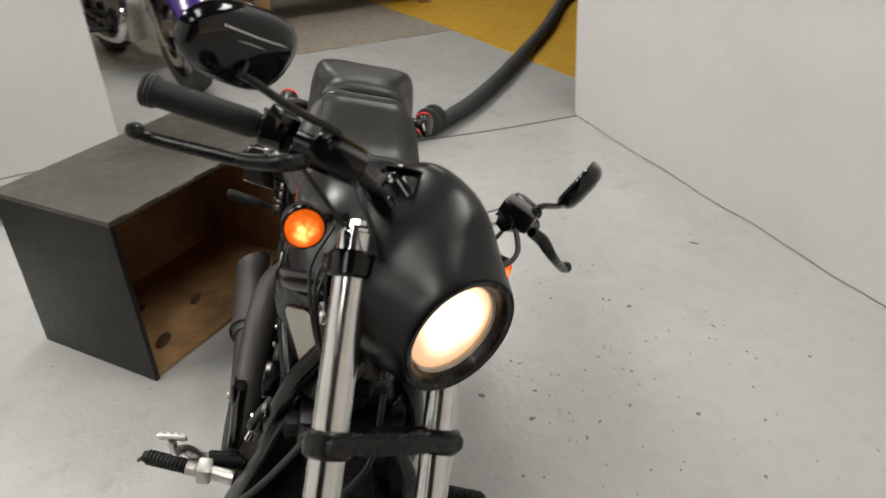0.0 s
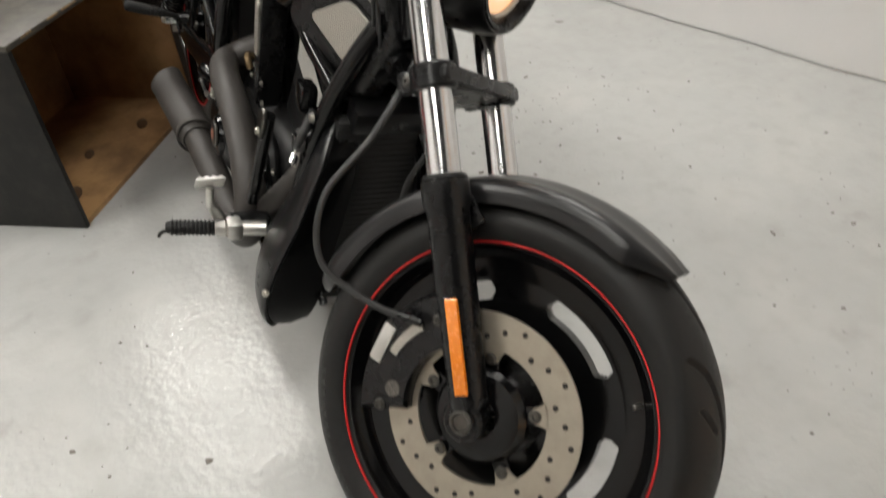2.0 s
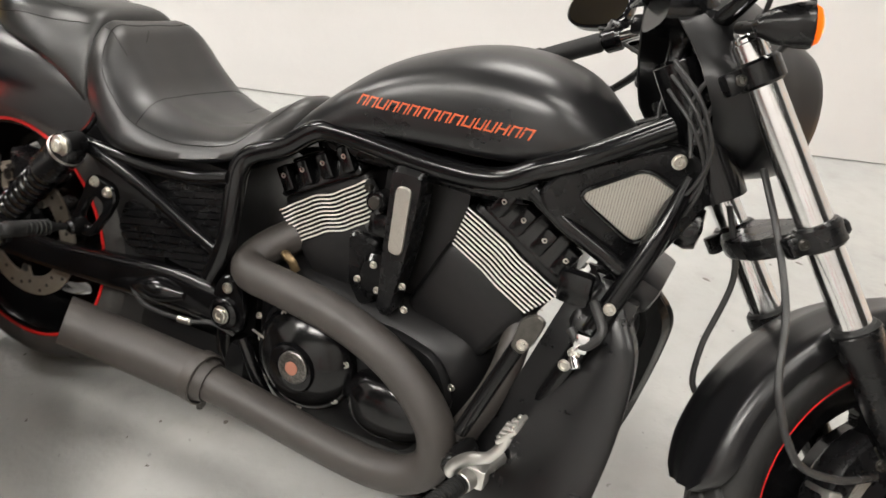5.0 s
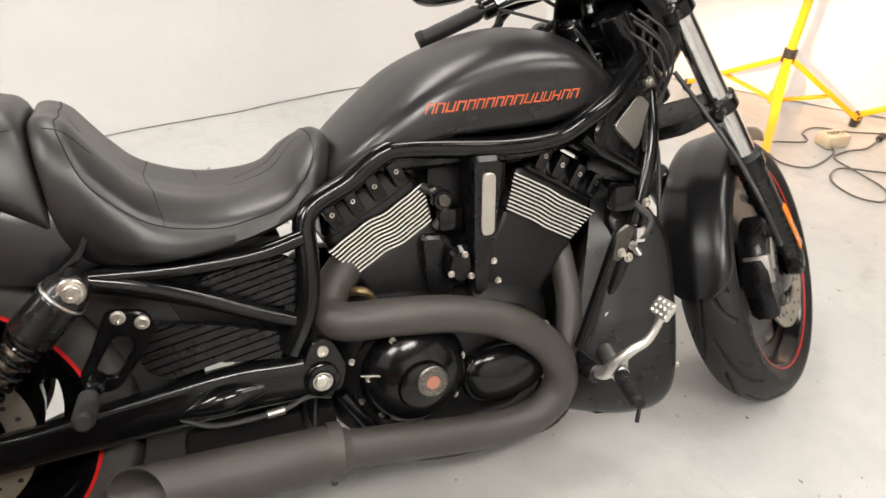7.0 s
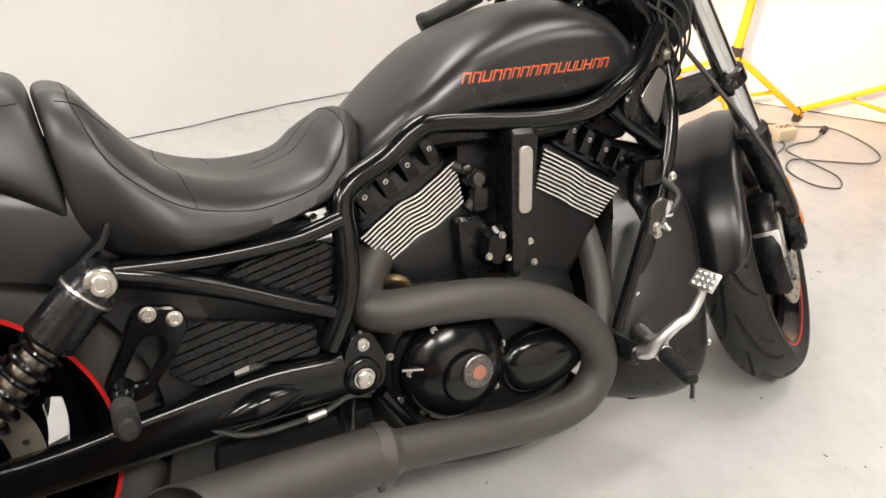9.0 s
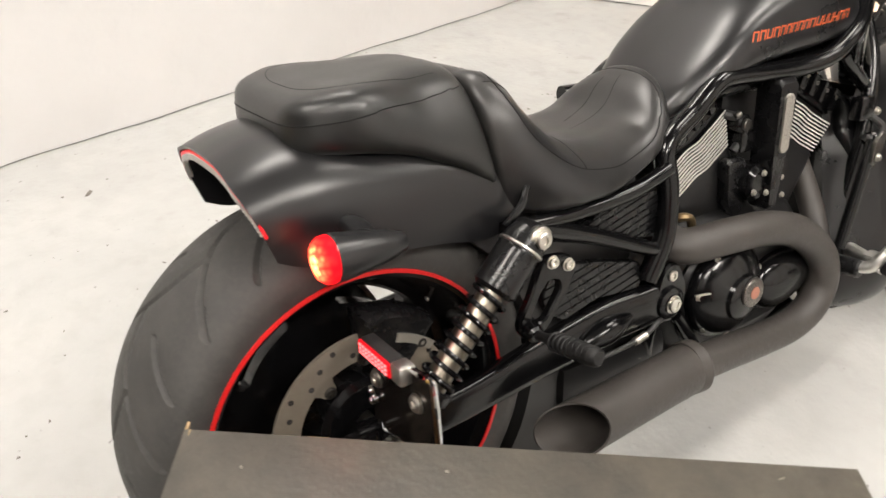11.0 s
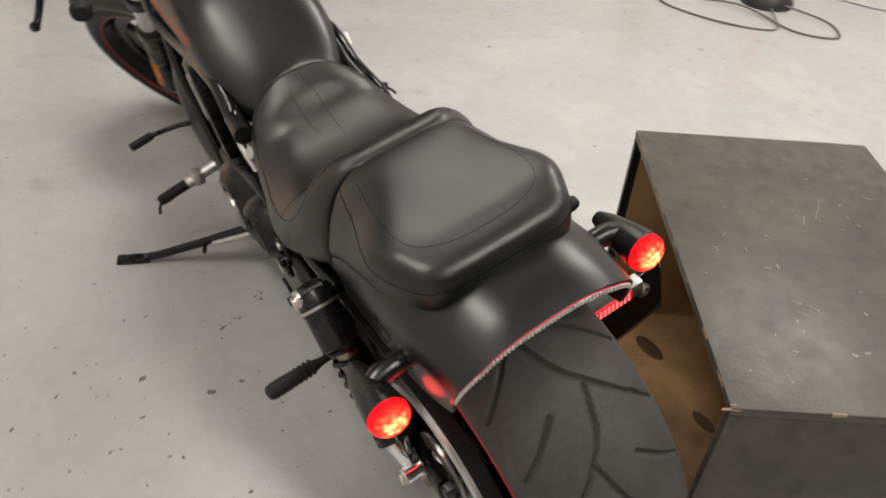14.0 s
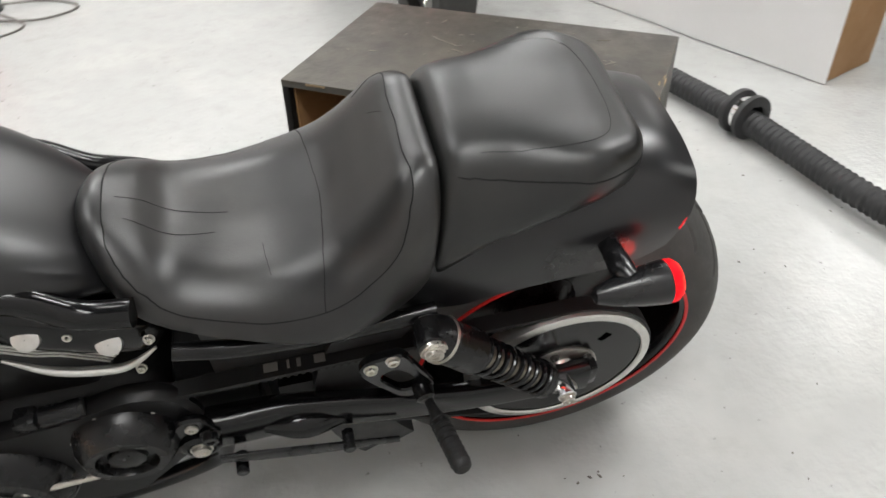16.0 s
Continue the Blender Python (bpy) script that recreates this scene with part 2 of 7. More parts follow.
DARK_BOLT = material("blackened_bolt", (0.12, 0.115, 0.105), 0.35, 1.0, (90, 0.5, (0.05, 0.048, 0.045)))


def floor_material():
    """Pale grey floor paint with large stains, dull and shiny patches, scuffs and dark flecks."""
    m = bpy.data.materials.new("pale_grey_floor_paint")
    m.use_nodes = True
    nt = m.node_tree
    b = nt.nodes["Principled BSDF"]
    coords = nt.nodes.new("ShaderNodeTexCoord")

    def noise_layer(scale, lo, hi, detail=6.0):
        n = nt.nodes.new("ShaderNodeTexNoise")
        n.inputs["Scale"].default_value, n.inputs["Detail"].default_value = scale, detail
        nt.links.new(coords.outputs["Object"], n.inputs["Vector"])
        r = nt.nodes.new("ShaderNodeMapRange")
        r.inputs["From Min"].default_value, r.inputs["From Max"].default_value = lo, hi
        nt.links.new(n.outputs["Fac"], r.inputs["Value"])
        return r

    def over(below, colour, fac, amount):
        mul = nt.nodes.new("ShaderNodeMath")
        mul.operation = "MULTIPLY"
        nt.links.new(fac.outputs["Result"], mul.inputs[0])
        mul.inputs[1].default_value = amount
        mix = nt.nodes.new("ShaderNodeMix")
        mix.data_type = "RGBA"
        nt.links.new(mul.outputs[0], mix.inputs[0])
        if below is None:
            mix.inputs[6].default_value = (0.445, 0.45, 0.437, 1)
        else:
            nt.links.new(below, mix.inputs[6])
        mix.inputs[7].default_value = (*colour, 1)
        return mix.outputs[2]

    col = over(None, (0.4, 0.4, 0.385), noise_layer(1.3, 0.4, 0.7), 0.7)
    col = over(col, (0.53, 0.525, 0.5), noise_layer(3.1, 0.5, 0.75), 0.5)
    col = over(col, (0.3, 0.29, 0.265), noise_layer(7.0, 0.62, 0.8, 10.0), 0.45)
    col = over(col, (0.33, 0.325, 0.305), noise_layer(16.0, 0.45, 0.8, 8.0), 0.3)
    col = over(col, (0.12, 0.11, 0.1), noise_layer(46.0, 0.7, 0.78, 3.0), 0.65)
    col = over(col, (0.24, 0.23, 0.21), noise_layer(5.2, 0.66, 0.78, 12.0), 0.4)
    nt.links.new(col, b.inputs["Base Color"])
    rough = noise_layer(2.2, 0.35, 0.7, 8.0)
    rough.inputs["To Min"].default_value, rough.inputs["To Max"].default_value = 0.2, 0.262
    nt.links.new(rough.outputs["Result"], b.inputs["Roughness"])
    n = nt.nodes.new("ShaderNodeTexNoise")
    n.inputs["Scale"].default_value, n.inputs["Detail"].default_value = 55, 5
    nt.links.new(coords.outputs["Object"], n.inputs["Vector"])
    bp = nt.nodes.new("ShaderNodeBump")
    bp.inputs["Strength"].default_value, bp.inputs["Distance"].default_value = 0.55, 0.003
    nt.links.new(n.outputs["Fac"], bp.inputs["Height"])
    slow = nt.nodes.new("ShaderNodeTexNoise")
    slow.inputs["Scale"].default_value, slow.inputs["Detail"].default_value = 9, 3
    nt.links.new(coords.outputs["Object"], slow.inputs["Vector"])
    bp2 = nt.nodes.new("ShaderNodeBump")
    bp2.inputs["Strength"].default_value, bp2.inputs["Distance"].default_value = 0.3, 0.006
    nt.links.new(slow.outputs["Fac"], bp2.inputs["Height"])
    nt.links.new(bp.outputs["Normal"], bp2.inputs["Normal"])
    nt.links.new(bp2.outputs["Normal"], b.inputs["Normal"])
    return m


FLOOR = floor_material()


# ---- mesh tools ----
def part(name, bm, mat, parent=None, label="", sharp=35, flip=True):
    """Links a bmesh as one mesh object, smooth with sharp edges, under a thing or a part."""
    if flip:
        bmesh.ops.recalc_face_normals(bm, faces=bm.faces)
    me = bpy.data.meshes.new(name)
    bm.to_mesh(me)
    bm.free()
    me.materials.append(mat)
    me.polygons.foreach_set("use_smooth", [True] * len(me.polygons))
    me.set_sharp_from_angle(angle=radians(sharp))
    ob = new(name, me)
    ob.parent = parent
    if label:
        ob["label"] = label
    return ob


def empty(name, m=None):
    ob = new(name)
    if m is not None:
        ob.matrix_basis = m
    return ob


def joined(*bms):
    """Several bmeshes as one."""
    out = bmesh.new()
    for b in bms:
        me = bpy.data.meshes.new("tmp")
        b.to_mesh(me)
        b.free()
        out.from_mesh(me)
        bpy.data.meshes.remove(me)
    return out


def moved(bm, m):
    bm.transform(m)
    return bm


def rbox(cx, cy, cz, sx, sy, sz, bevel=0.004, seg=2):
    bm = bmesh.new()
    bmesh.ops.create_cube(bm, size=1, matrix=Matrix.Translation((cx, cy, cz)) @ Matrix.Diagonal((sx, sy, sz, 1)))
    if bevel:
        bmesh.ops.bevel(bm, geom=bm.edges[:], offset=bevel, segments=seg, affect="EDGES", profile=0.6)
    return bm


def spline(points, n):
    """n points on a smooth curve through the given ones (any width of row)."""
    p = np.array(points, float)
    q = np.vstack([2 * p[0] - p[1], p, 2 * p[-1] - p[-2]])
    lengths = np.linalg.norm(np.diff(p[:, :3], axis=0), axis=1) + 1e-6
    at = np.r_[0, np.cumsum(lengths)]
    out = []
    for s in np.linspace(0, at[-1], n):
        i = min(int(np.searchsorted(at, s, "right")) - 1, len(p) - 2)
        t = (s - at[i]) / lengths[i]
        a, b, c, d = q[i], q[i + 1], q[i + 2], q[i + 3]
        out.append(0.5 * (2 * b + (c - a) * t + (2 * a - 5 * b + 4 * c - d) * t * t + (3 * b - a - 3 * c + d) * t**3))
    return np.array(out)


def skin(rings, closed=True, cap=True):
    """A skin over rings of equal length (rows of points)."""
    rings = np.array(rings, float)
    k, n = rings.shape[:2]
    bm = bmesh.new()
    v = [[bm.verts.new(p) for p in ring] for ring in rings]
    for i in range(k - 1):
        for j in range(n if closed else n - 1):
            a, b = j, (j + 1) % n
            bm.faces.new((v[i][a], v[i][b], v[i + 1][b], v[i + 1][a]))
    if cap and closed:
        bm.faces.new(v[0])
        bm.faces.new(v[-1])
    return bm


def tube(points, radius, n=24, seg=12, smooth=True, cap=True):
    """A pipe along a curve; radius a number or one for each given point."""
    pts = np.array(points, float)
    rad = np.full(len(pts), radius, float) if np.isscalar(radius) else np.array(radius, float)
    rows = np.column_stack([pts, rad])
    if smooth and len(pts) > 2:
        rows = spline(rows, n)
    rings, up = [], None
    for i, r in enumerate(rows):
        d = rows[min(i + 1, len(rows) - 1), :3] - rows[max(i - 1, 0), :3]
        d = d / (np.linalg.norm(d) + 1e-9)
        if up is None:
            up = np.array([0, 0, 1.0]) if abs(d[2]) < 0.9 else np.array([1.0, 0, 0])
        side = np.cross(d, up)
        side /= np.linalg.norm(side) + 1e-9
        up = np.cross(side, d)
        a = np.linspace(0, 2 * math.pi, seg, endpoint=False)
        rings.append(r[:3] + r[3] * (np.cos(a)[:, None] * side + np.sin(a)[:, None] * up))
    return skin(rings, cap=cap)


def rod(p0, p1, r, r1=None, seg=16, edge=0.0015):
    """A round bar with softened ends."""
    p0, p1 = np.array(p0, float), np.array(p1, float)
    r1 = r if r1 is None else r1
    d = (p1 - p0) / np.linalg.norm(p1 - p0)
    e = min(edge, r * 0.4, np.linalg.norm(p1 - p0) * 0.3)
    return tube([p0, p0 + d * e, p1 - d * e, p1], [r - e, r, r1, r1 - e], seg=seg, smooth=False)


def lathe(profile, p0, axis, seg=32, cap=False):
    """Rows (radius, distance along the axis) turned round an axis."""
    axis = np.array(axis, float) / np.linalg.norm(axis)
    up = np.array([0, 0, 1.0]) if abs(axis[2]) < 0.9 else np.array([1.0, 0, 0])
    side = np.cross(axis, up)
    side /= np.linalg.norm(side)
    up = np.cross(side, axis)
    a = np.linspace(0, 2 * math.pi, seg, endpoint=False)
    rings = [np.array(p0) + axis * h + r * (np.cos(a)[:, None] * side + np.sin(a)[:, None] * up) for r, h in profile]
    return skin(rings, cap=cap)


def plate(outline, depth, to3d, bevel=0.003):
    """A flat plate with rounded edges from a 2D outline; to3d(u, v, w) gives the place."""
    o = np.array(outline, float)
    c = o.mean(0)
    k = bevel / max(1e-6, np.abs(o - c).max())
    levels = [(1 - k, 0), (1, bevel), (1, depth - bevel), (1 - k, depth)]
    return skin([[to3d(*(c + (p - c) * s), w) for p in o] for s, w in levels])


def clipped(outline, a, b, c):
    """The part of a 2D outline with a*u + b*v <= c."""
    out, k = [], len(outline)
    for i in range(k):
        p, q = np.array(outline[i], float), np.array(outline[(i + 1) % k], float)
        dp, dq = a * p[0] + b * p[1] - c, a * q[0] + b * q[1] - c
        if dp <= 0:
            out.append(tuple(p))
        if dp * dq < 0:
            out.append(tuple(p + (q - p) * dp / (dp - dq)))
    return out


def slotted(outer, inner, depth, to3d, n=48, bevel=0.003):
    """A plate with one slot through it; both outlines are cut by the same rays from the slot's middle."""
    mid = np.mean(inner, axis=0)

    def ring(outline):
        o, out = np.array(outline, float) - mid, []
        for a in np.linspace(0, 2 * math.pi, n, endpoint=False):
            d = np.array((math.cos(a), math.sin(a)))
            best = 0.0
            for p, q in zip(o, np.roll(o, -1, axis=0)):
                m = np.array(((d[0], p[0] - q[0]), (d[1], p[1] - q[1])))
                if abs(np.linalg.det(m)) > 1e-12:
                    t, u = np.linalg.solve(m, p)
                    if -1e-6 <= u <= 1 + 1e-6 and t > best:
                        best = t
            out.append(d * best)
        return np.array(out)

    ro, ri = ring(outer), ring(inner)
    shrink = lambda r, k: r * (1 - k / np.maximum(np.linalg.norm(r, axis=1), 1e-6))[:, None]
    levels = [(shrink(ro, bevel), 0), (ro, bevel), (ro, depth - bevel), (shrink(ro, bevel), depth), (shrink(ri, -bevel), depth), (ri, depth - bevel), (ri, bevel), (shrink(ri, -bevel), 0)]
    rings = [[to3d(*(mid + p), w) for p in r] for r, w in levels]
    bm = skin(rings + rings[:1], cap=False)
    bmesh.ops.remove_doubles(bm, verts=bm.verts, dist=1e-6)
    return bm


def rounded(outline, r, n=4):
    """A 2D outline with its corners rounded by r."""
    out, k = [], len(outline)
    for i in range(k):
        p, a, b = (np.array(outline[j % k], float) for j in (i, i - 1, i + 1))
        da, db = a - p, b - p
        la, lb = np.linalg.norm(da), np.linalg.norm(db)
        s = min(r, 0.45 * la, 0.45 * lb)
        pa, pb = p + da / la * s, p + db / lb * s
        for t in np.linspace(0, 1, n + 1):
            out.append((1 - t) ** 2 * pa + 2 * t * (1 - t) * p + t * t * pb)
    return np.array(out)


def shelled(bm, thick):
    """Gives an open skin a thickness: an inner copy along the normals, joined at the rims."""
    bmesh.ops.recalc_face_normals(bm, faces=bm.faces)
    bm.normal_update()
    bm.verts.ensure_lookup_table()
    rims = [e for e in bm.edges if len(e.link_faces) == 1]
    inner = {v: bm.verts.new(v.co - v.normal * thick) for v in bm.verts[:]}
    for f in bm.faces[:]:
        bm.faces.new([inner[v] for v in reversed(f.verts)])
    for e in rims:
        a, b = e.verts
        bm.faces.new((a, b, inner[b], inner[a]))
    return bm


def mirrored(bm):
    out = bm.copy()
    out.transform(Matrix.Diagonal((1, -1, 1, 1)))
    bmesh.ops.reverse_faces(out, faces=out.faces[:])
    return out


def bolt(p, axis, r=0.008, h=0.006):
    """A socket-head bolt: rounded rim and a sunk middle."""
    return lathe([(r * 1.25, 0), (r * 1.25, 0.0015), (r, 0.002), (r, h - 0.001), (r * 0.9, h), (r * 0.5, h), (r * 0.45, h - 0.003), (0.0005, h - 0.003)], p, axis, 14)


# ---- the room ----
def slab(name, x0, y0, x1, y1, z0, z1, thick, mat, side=1):
    """A straight wall over the line from (x0, y0) to (x1, y1), its face on the line, its thickness to one side."""
    d = Vector((x1 - x0, y1 - y0, 0)).normalized()
    nrm = Vector((-d.y, d.x, 0)) * side * thick
    bm = bmesh.new()
    lo = [Vector((x0, y0, z0)), Vector((x1, y1, z0)), Vector((x1, y1, z0)) + nrm, Vector((x0, y0, z0)) + nrm]
    a = [bm.verts.new(p) for p in lo]
    b = [bm.verts.new(p + Vector((0, 0, z1 - z0))) for p in lo]
    bm.faces.new(a), bm.faces.new(b)
    for i in range(4):
        bm.faces.new((a[i], a[(i + 1) % 4], b[(i + 1) % 4], b[i]))
    ob = part(name, bm, mat)
    return tagged(ob, kind="structure", category="wall")


def sheeting(name, x0, y0, x1, y1, z1, label, seed, side=1, wave=0.018):
    """White sheeting hung along a line: slack folds, a hem just off the floor, some thickness."""
    d = Vector((x1 - x0, y1 - y0, 0))
    length = d.length
    d.normalize()
    nrm = Vector((-d.y, d.x, 0)) * side
    nx, nz = max(8, int(length / 0.05)), 44
    rows = []
    for k in range(nz + 1):
        z = 0.005 + (z1 - 0.005) * k / nz
        row = []
        for i in range(nx + 1):
            s = length * i / nx
            w = wave * (noise.noise(Vector((s * 1.1, z * 0.5, seed))) + 0.5 * noise.noise(Vector((s * 3.2 + z * 0.8, z * 0.9, seed + 5))))
            w += 0.01 * max(0, 0.4 - z) * math.sin(s * 5 + seed) + 0.01 * max(0, 0.6 - z) * noise.noise(Vector((s * 7 + z * 3, z * 2.2, seed + 9)))
            w += 0.006 * abs(noise.noise(Vector((s * 2.2 + z * 1.6, z * 1.4 - s * 0.7, seed + 13))))
            p = Vector((x0, y0, z)) + d * s + nrm * (w - 0.02)
            row.append(tuple(p))
        rows.append(row)
    bm = shelled(skin(rows, closed=False), 0.004)
    ob = part(name, bm, CLOTH)
    return tagged(ob, label, "wall", kind="structure")


bm = bmesh.new()
bmesh.ops.create_grid(bm, x_segments=4, y_segments=4, size=9)
part("floor", bm, FLOOR)
tagged(bpy.data.objects["floor"], "pale grey painted concrete floor, worn and flecked", "floor", kind="structure")

sheeting("wall_left", -1.517, 1.255, 2.33, 2.277, 2.9, "white sheeting wall with slack folds beside the motorcycle", 1)
sheeting("wall_front", 2.33, 2.277, 4.66, 0.36, 2.9, "white sheeting wall ahead of the motorcycle", 7, wave=0.008)
sheeting("wall_right", 4.35, -1.98, -0.6, -4.18, 2.9, "white sheeting wall on the far side of the bay", 13, side=-1)
# unseen outer walls and ceiling, added dark to keep reflections in black paint low
slab("unseen_wall_north", -8, 6, 8, 6, 0, 4.0, 0.2, OUTER)
slab("unseen_wall_south", -8, -6, 8, -6, 0, 4.0, 0.2, OUTER, -1)
slab("unseen_wall_east", 8, -6, 8, 6, 0, 4.0, 0.2, OUTER, -1)
slab("unseen_wall_west", -8, -6, -8, 6, 0, 4.0, 0.2, OUTER)
bm = rbox(0, 0, 4.1, 16.4, 12.4, 0.2, 0)
tagged(part("ceiling", bm, CEIL), "unseen dark ceiling added to close the room", "ceiling", kind="structure")

# floor zones beyond the bay: bare concrete, and yellow paint with a slanted edge
bm = plate([(-8.0, -6.0), (-3.15, -6.0), (-3.15, -0.32), (-3.28, 0.11), (-3.5, 0.8), (-4.29, 0.4), (-8.0, -1.3)], 0.004, lambda u, v, w: (u, v, w), 0.001)
tagged(part("bare_floor", bm, OLD_FLOOR), "worn bare concrete floor behind the bay", "floor", kind="structure")
bm = plate([(-8.0, -1.3), (-4.29, 0.4), (-3.5, 0.8), (-2.1, 1.4), (-1.53, 1.66), (-1.53, 5.9), (-8.0, 5.9)], 0.005, lambda u, v, w: (u, v, w), 0.001)
tagged(part("yellow_floor", bm, YELLOW_FLOOR), "glossy yellow painted floor behind the bay", "floor", kind="structure")
# dark line about 1 cm wide, drawn across the floor
bm = tube([(-1.30, 0.2, 0.0), (-1.34, 0.5, 0.0), (-1.4, 0.85, 0.0), (-1.5, 1.26, 0.0)], 0.005, 12, 6)
tagged(part("floor_dark_line", bm, LINE_GREY), "thin dark line across the painted floor", "floor seam", kind="structure")


def assumed_ceiling_light(m, watts):
    root = empty("assumed_ceiling_light", m)
    part("housing", rbox(0, 0, 0.05, 1.5, 0.56, 0.06, 0.008), OUTER, root, "white metal housing")
    part("diffuser", rbox(0, 0, 0.012, 1.42, 0.48, 0.016, 0.004), PANEL, root, "bright frosted diffuser")
    for x in (-0.6, 0.6):
        part("hanger", rod((x, 0, 0.08), (x, 0, 0.7), 0.005, seg=8), STEEL, root)
    lamp = bpy.data.lights.new("tube_light", "AREA")
    lamp.shape, lamp.size, lamp.size_y, lamp.energy, lamp.color = "RECTANGLE", 1.4, 0.46, watts, (1.0, 0.96, 0.9)
    ob = new("tube_light", lamp)
    ob.parent = root
    tagged(root, "assumed long white ceiling light, out of view, with a glowing diffuser", "light", "ceiling lights")


# all out of view; some follow floor reflections, the rest are added for fill
for x, y, k in ((-2.1, -0.4, 1.5), (-1.3, -2.3, 1.3), (0.5, 1.3, 0.8), (0.7, -2.2, 1.6), (2.1, -0.2, 0.4), (3.15, -1.4, 0.25), (-5.0, 1.2, 0.8), (-4.8, -3.6, 0.7)):
    assumed_ceiling_light(pose(x, y, 3.3, 0, 0, 15), PANEL_WATTS * k)


# ---- plywood box beside the rear wheel ----
def plywood_box():
    a, b = Vector((0.402, -0.496, 0)), Vector((-0.232, -0.069, 0))
    c = Vector((-0.503, -0.474, 0))
    L, W, H, T = (a - b).length, (b - c).length + 0.012, 0.53, 0.016
    ex = (a - b).normalized()
    rz = math.degrees(math.atan2(ex.y, ex.x))
    root = empty("plywood_box", pose(b.x, b.y, 0, 0, 0, rz))
    # local: x along the open side, y = 0 the open side, -y away from the motorcycle
    part("top_panel", rbox(L / 2, -W / 2, H - T / 2, L, W, T, 0.002), PLY, root, "scuffed dark top panel")
    part("bottom_panel", rbox(L / 2, -W / 2, T / 2, L - 2 * T, W - T, T, 0.002), PLY_IN, root, "brown raw plywood bottom")
    # the end at x = 0 takes the lighter brown, the other the near-black
    for x, mat, nm in ((T / 2, PLY, "scuffed dark brown end panel"), (L - T / 2, PLY_SIDE, "near-black end panel")):
        part("side_panel", rbox(x, -W / 2, (H - T) / 2, T, W - 0.002, H - T - 0.001, 0.002), mat, root, nm)
    part("back_panel", rbox(L / 2, -W + T / 2, (H - T) / 2, L - 2 * T, T, H - T - 0.001, 0.002), PLY_SIDE, root, "near-black back panel")
    # brown inside faces
    part("lining", rbox(L / 2, -W + T + 0.0035, H / 2, L - 2 * T - 0.002, 0.004, H - 2 * T - 0.002, 0.001), PLY_IN, root, "brown raw plywood inside")
    for x in (T + 0.0035, L - T - 0.0035):
        part("lining", rbox(x, -W / 2 + 0.001, H / 2, 0.004, W - 2 * T - 0.008, H - 2 * T - 0.002, 0.001), PLY_IN, root)
    part("lining", rbox(L / 2, -W / 2 + 0.001, H - T - 0.0035, L - 2 * T - 0.012, W - 2 * T - 0.008, 0.004, 0.001), PLY_IN, root)
    # worn edges
    rnd = random.Random(5)
    for k in range(26):
        x = rnd.uniform(0.0, 0.012)
        y = -rnd.uniform(0.0, W)
        s = rnd.uniform(0.008, 0.03)
        part("chip", rbox(x - 0.0005, y, H - rnd.uniform(0.002, 0.012), 0.003, s, rnd.uniform(0.003, 0.008), 0.0008, 1), PLY_EDGE, root)
    for k in range(14):
        part("chip", rbox(rnd.uniform(0.05, L - 0.05), -0.0005, H - 0.004, rnd.uniform(0.01, 0.05), 0.003, rnd.uniform(0.003, 0.006), 0.0008, 1), PLY_EDGE, root)
    # pale scratches on the top
    for x, y, w, ang in ((0.2, -0.17, 0.022, 60), (0.215, -0.19, 0.02, 60), (0.228, -0.168, 0.014, 60), (0.5, -0.3, 0.07, -25), (0.46, -0.26, 0.03, -20), (0.12, -0.3, 0.02, 40), (0.16, -0.42, 0.03, 20), (0.64, -0.2, 0.02, 10), (0.3, -0.35, 0.012, 80), (0.06, -0.1, 0.018, 15), (0.36, -0.07, 0.014, 30), (0.55, -0.42, 0.02, 70)):
        part("scratch", moved(rbox(0, 0, 0, w, 0.0019, 0.0012, 0.0003, 1), pose(x, y, H + 0.0004, 0, 0, ang)), SCRATCH, root)
    # small pale nicks
    for k in range(46):
        s = rnd.uniform(0.003, 0.011)
        part("nick", moved(rbox(0, 0, 0, s, rnd.uniform(0.0012, 0.003), 0.001, 0.0003, 1), pose(rnd.uniform(0.02, L - 0.02), -rnd.uniform(0.02, W - 0.02), H + 0.0003, 0, 0, rnd.uniform(0, 180))), SCRATCH, root)
    # knots and dark marks in the inside bottom
    for x, y, r in ((0.62, -0.12, 0.03), (0.4, -0.2, 0.022), (0.2, -0.12, 0.026), (0.52, -0.33, 0.018)):
        part("knot", moved(lathe([(r, 0), (r * 0.92, 0.0012), (r * 0.4, 0.0014), (0.0005, 0.0014)], (0, 0, 0), (0, 0, 1), 14), pose(x, y, T, 0, 0, 30) @ Matrix.Diagonal((1.5, 0.7, 1, 1))), KNOT, root)
    tagged(root, "dark stained plywood box with one open side and scuffed top", "box")


plywood_box()


# ---- the motorcycle ----
BIKE = pose(0, 0, 0.0218) @ Matrix.Rotation(-0.2592, 4, "X") @ Matrix.Rotation(0.0273, 4, "Y")
bike = empty("motorcycle", BIKE)
tagged(bike, "matte black cruiser motorcycle with red rim stripes on its stand", "motorcycle")

RAKE = radians(34)
STEER_AXIS = Vector((-math.sin(RAKE), 0, math.cos(RAKE)))
STEER_AT = Vector((1.628, 0, 0.325))
STEER = Matrix.Translation(STEER_AT) @ Matrix.Rotation(radians(35.3), 4, STEER_AXIS) @ Matrix.Translation(-STEER_AT)
# the front end sits a touch over to the left of the wheel's middle plane
STEER = STEER @ Matrix.Translation((1.705, 0, 0.325)) @ Matrix.Rotation(radians(-2.0), 4, "X") @ Matrix.Translation((-1.705, 0, -0.325))


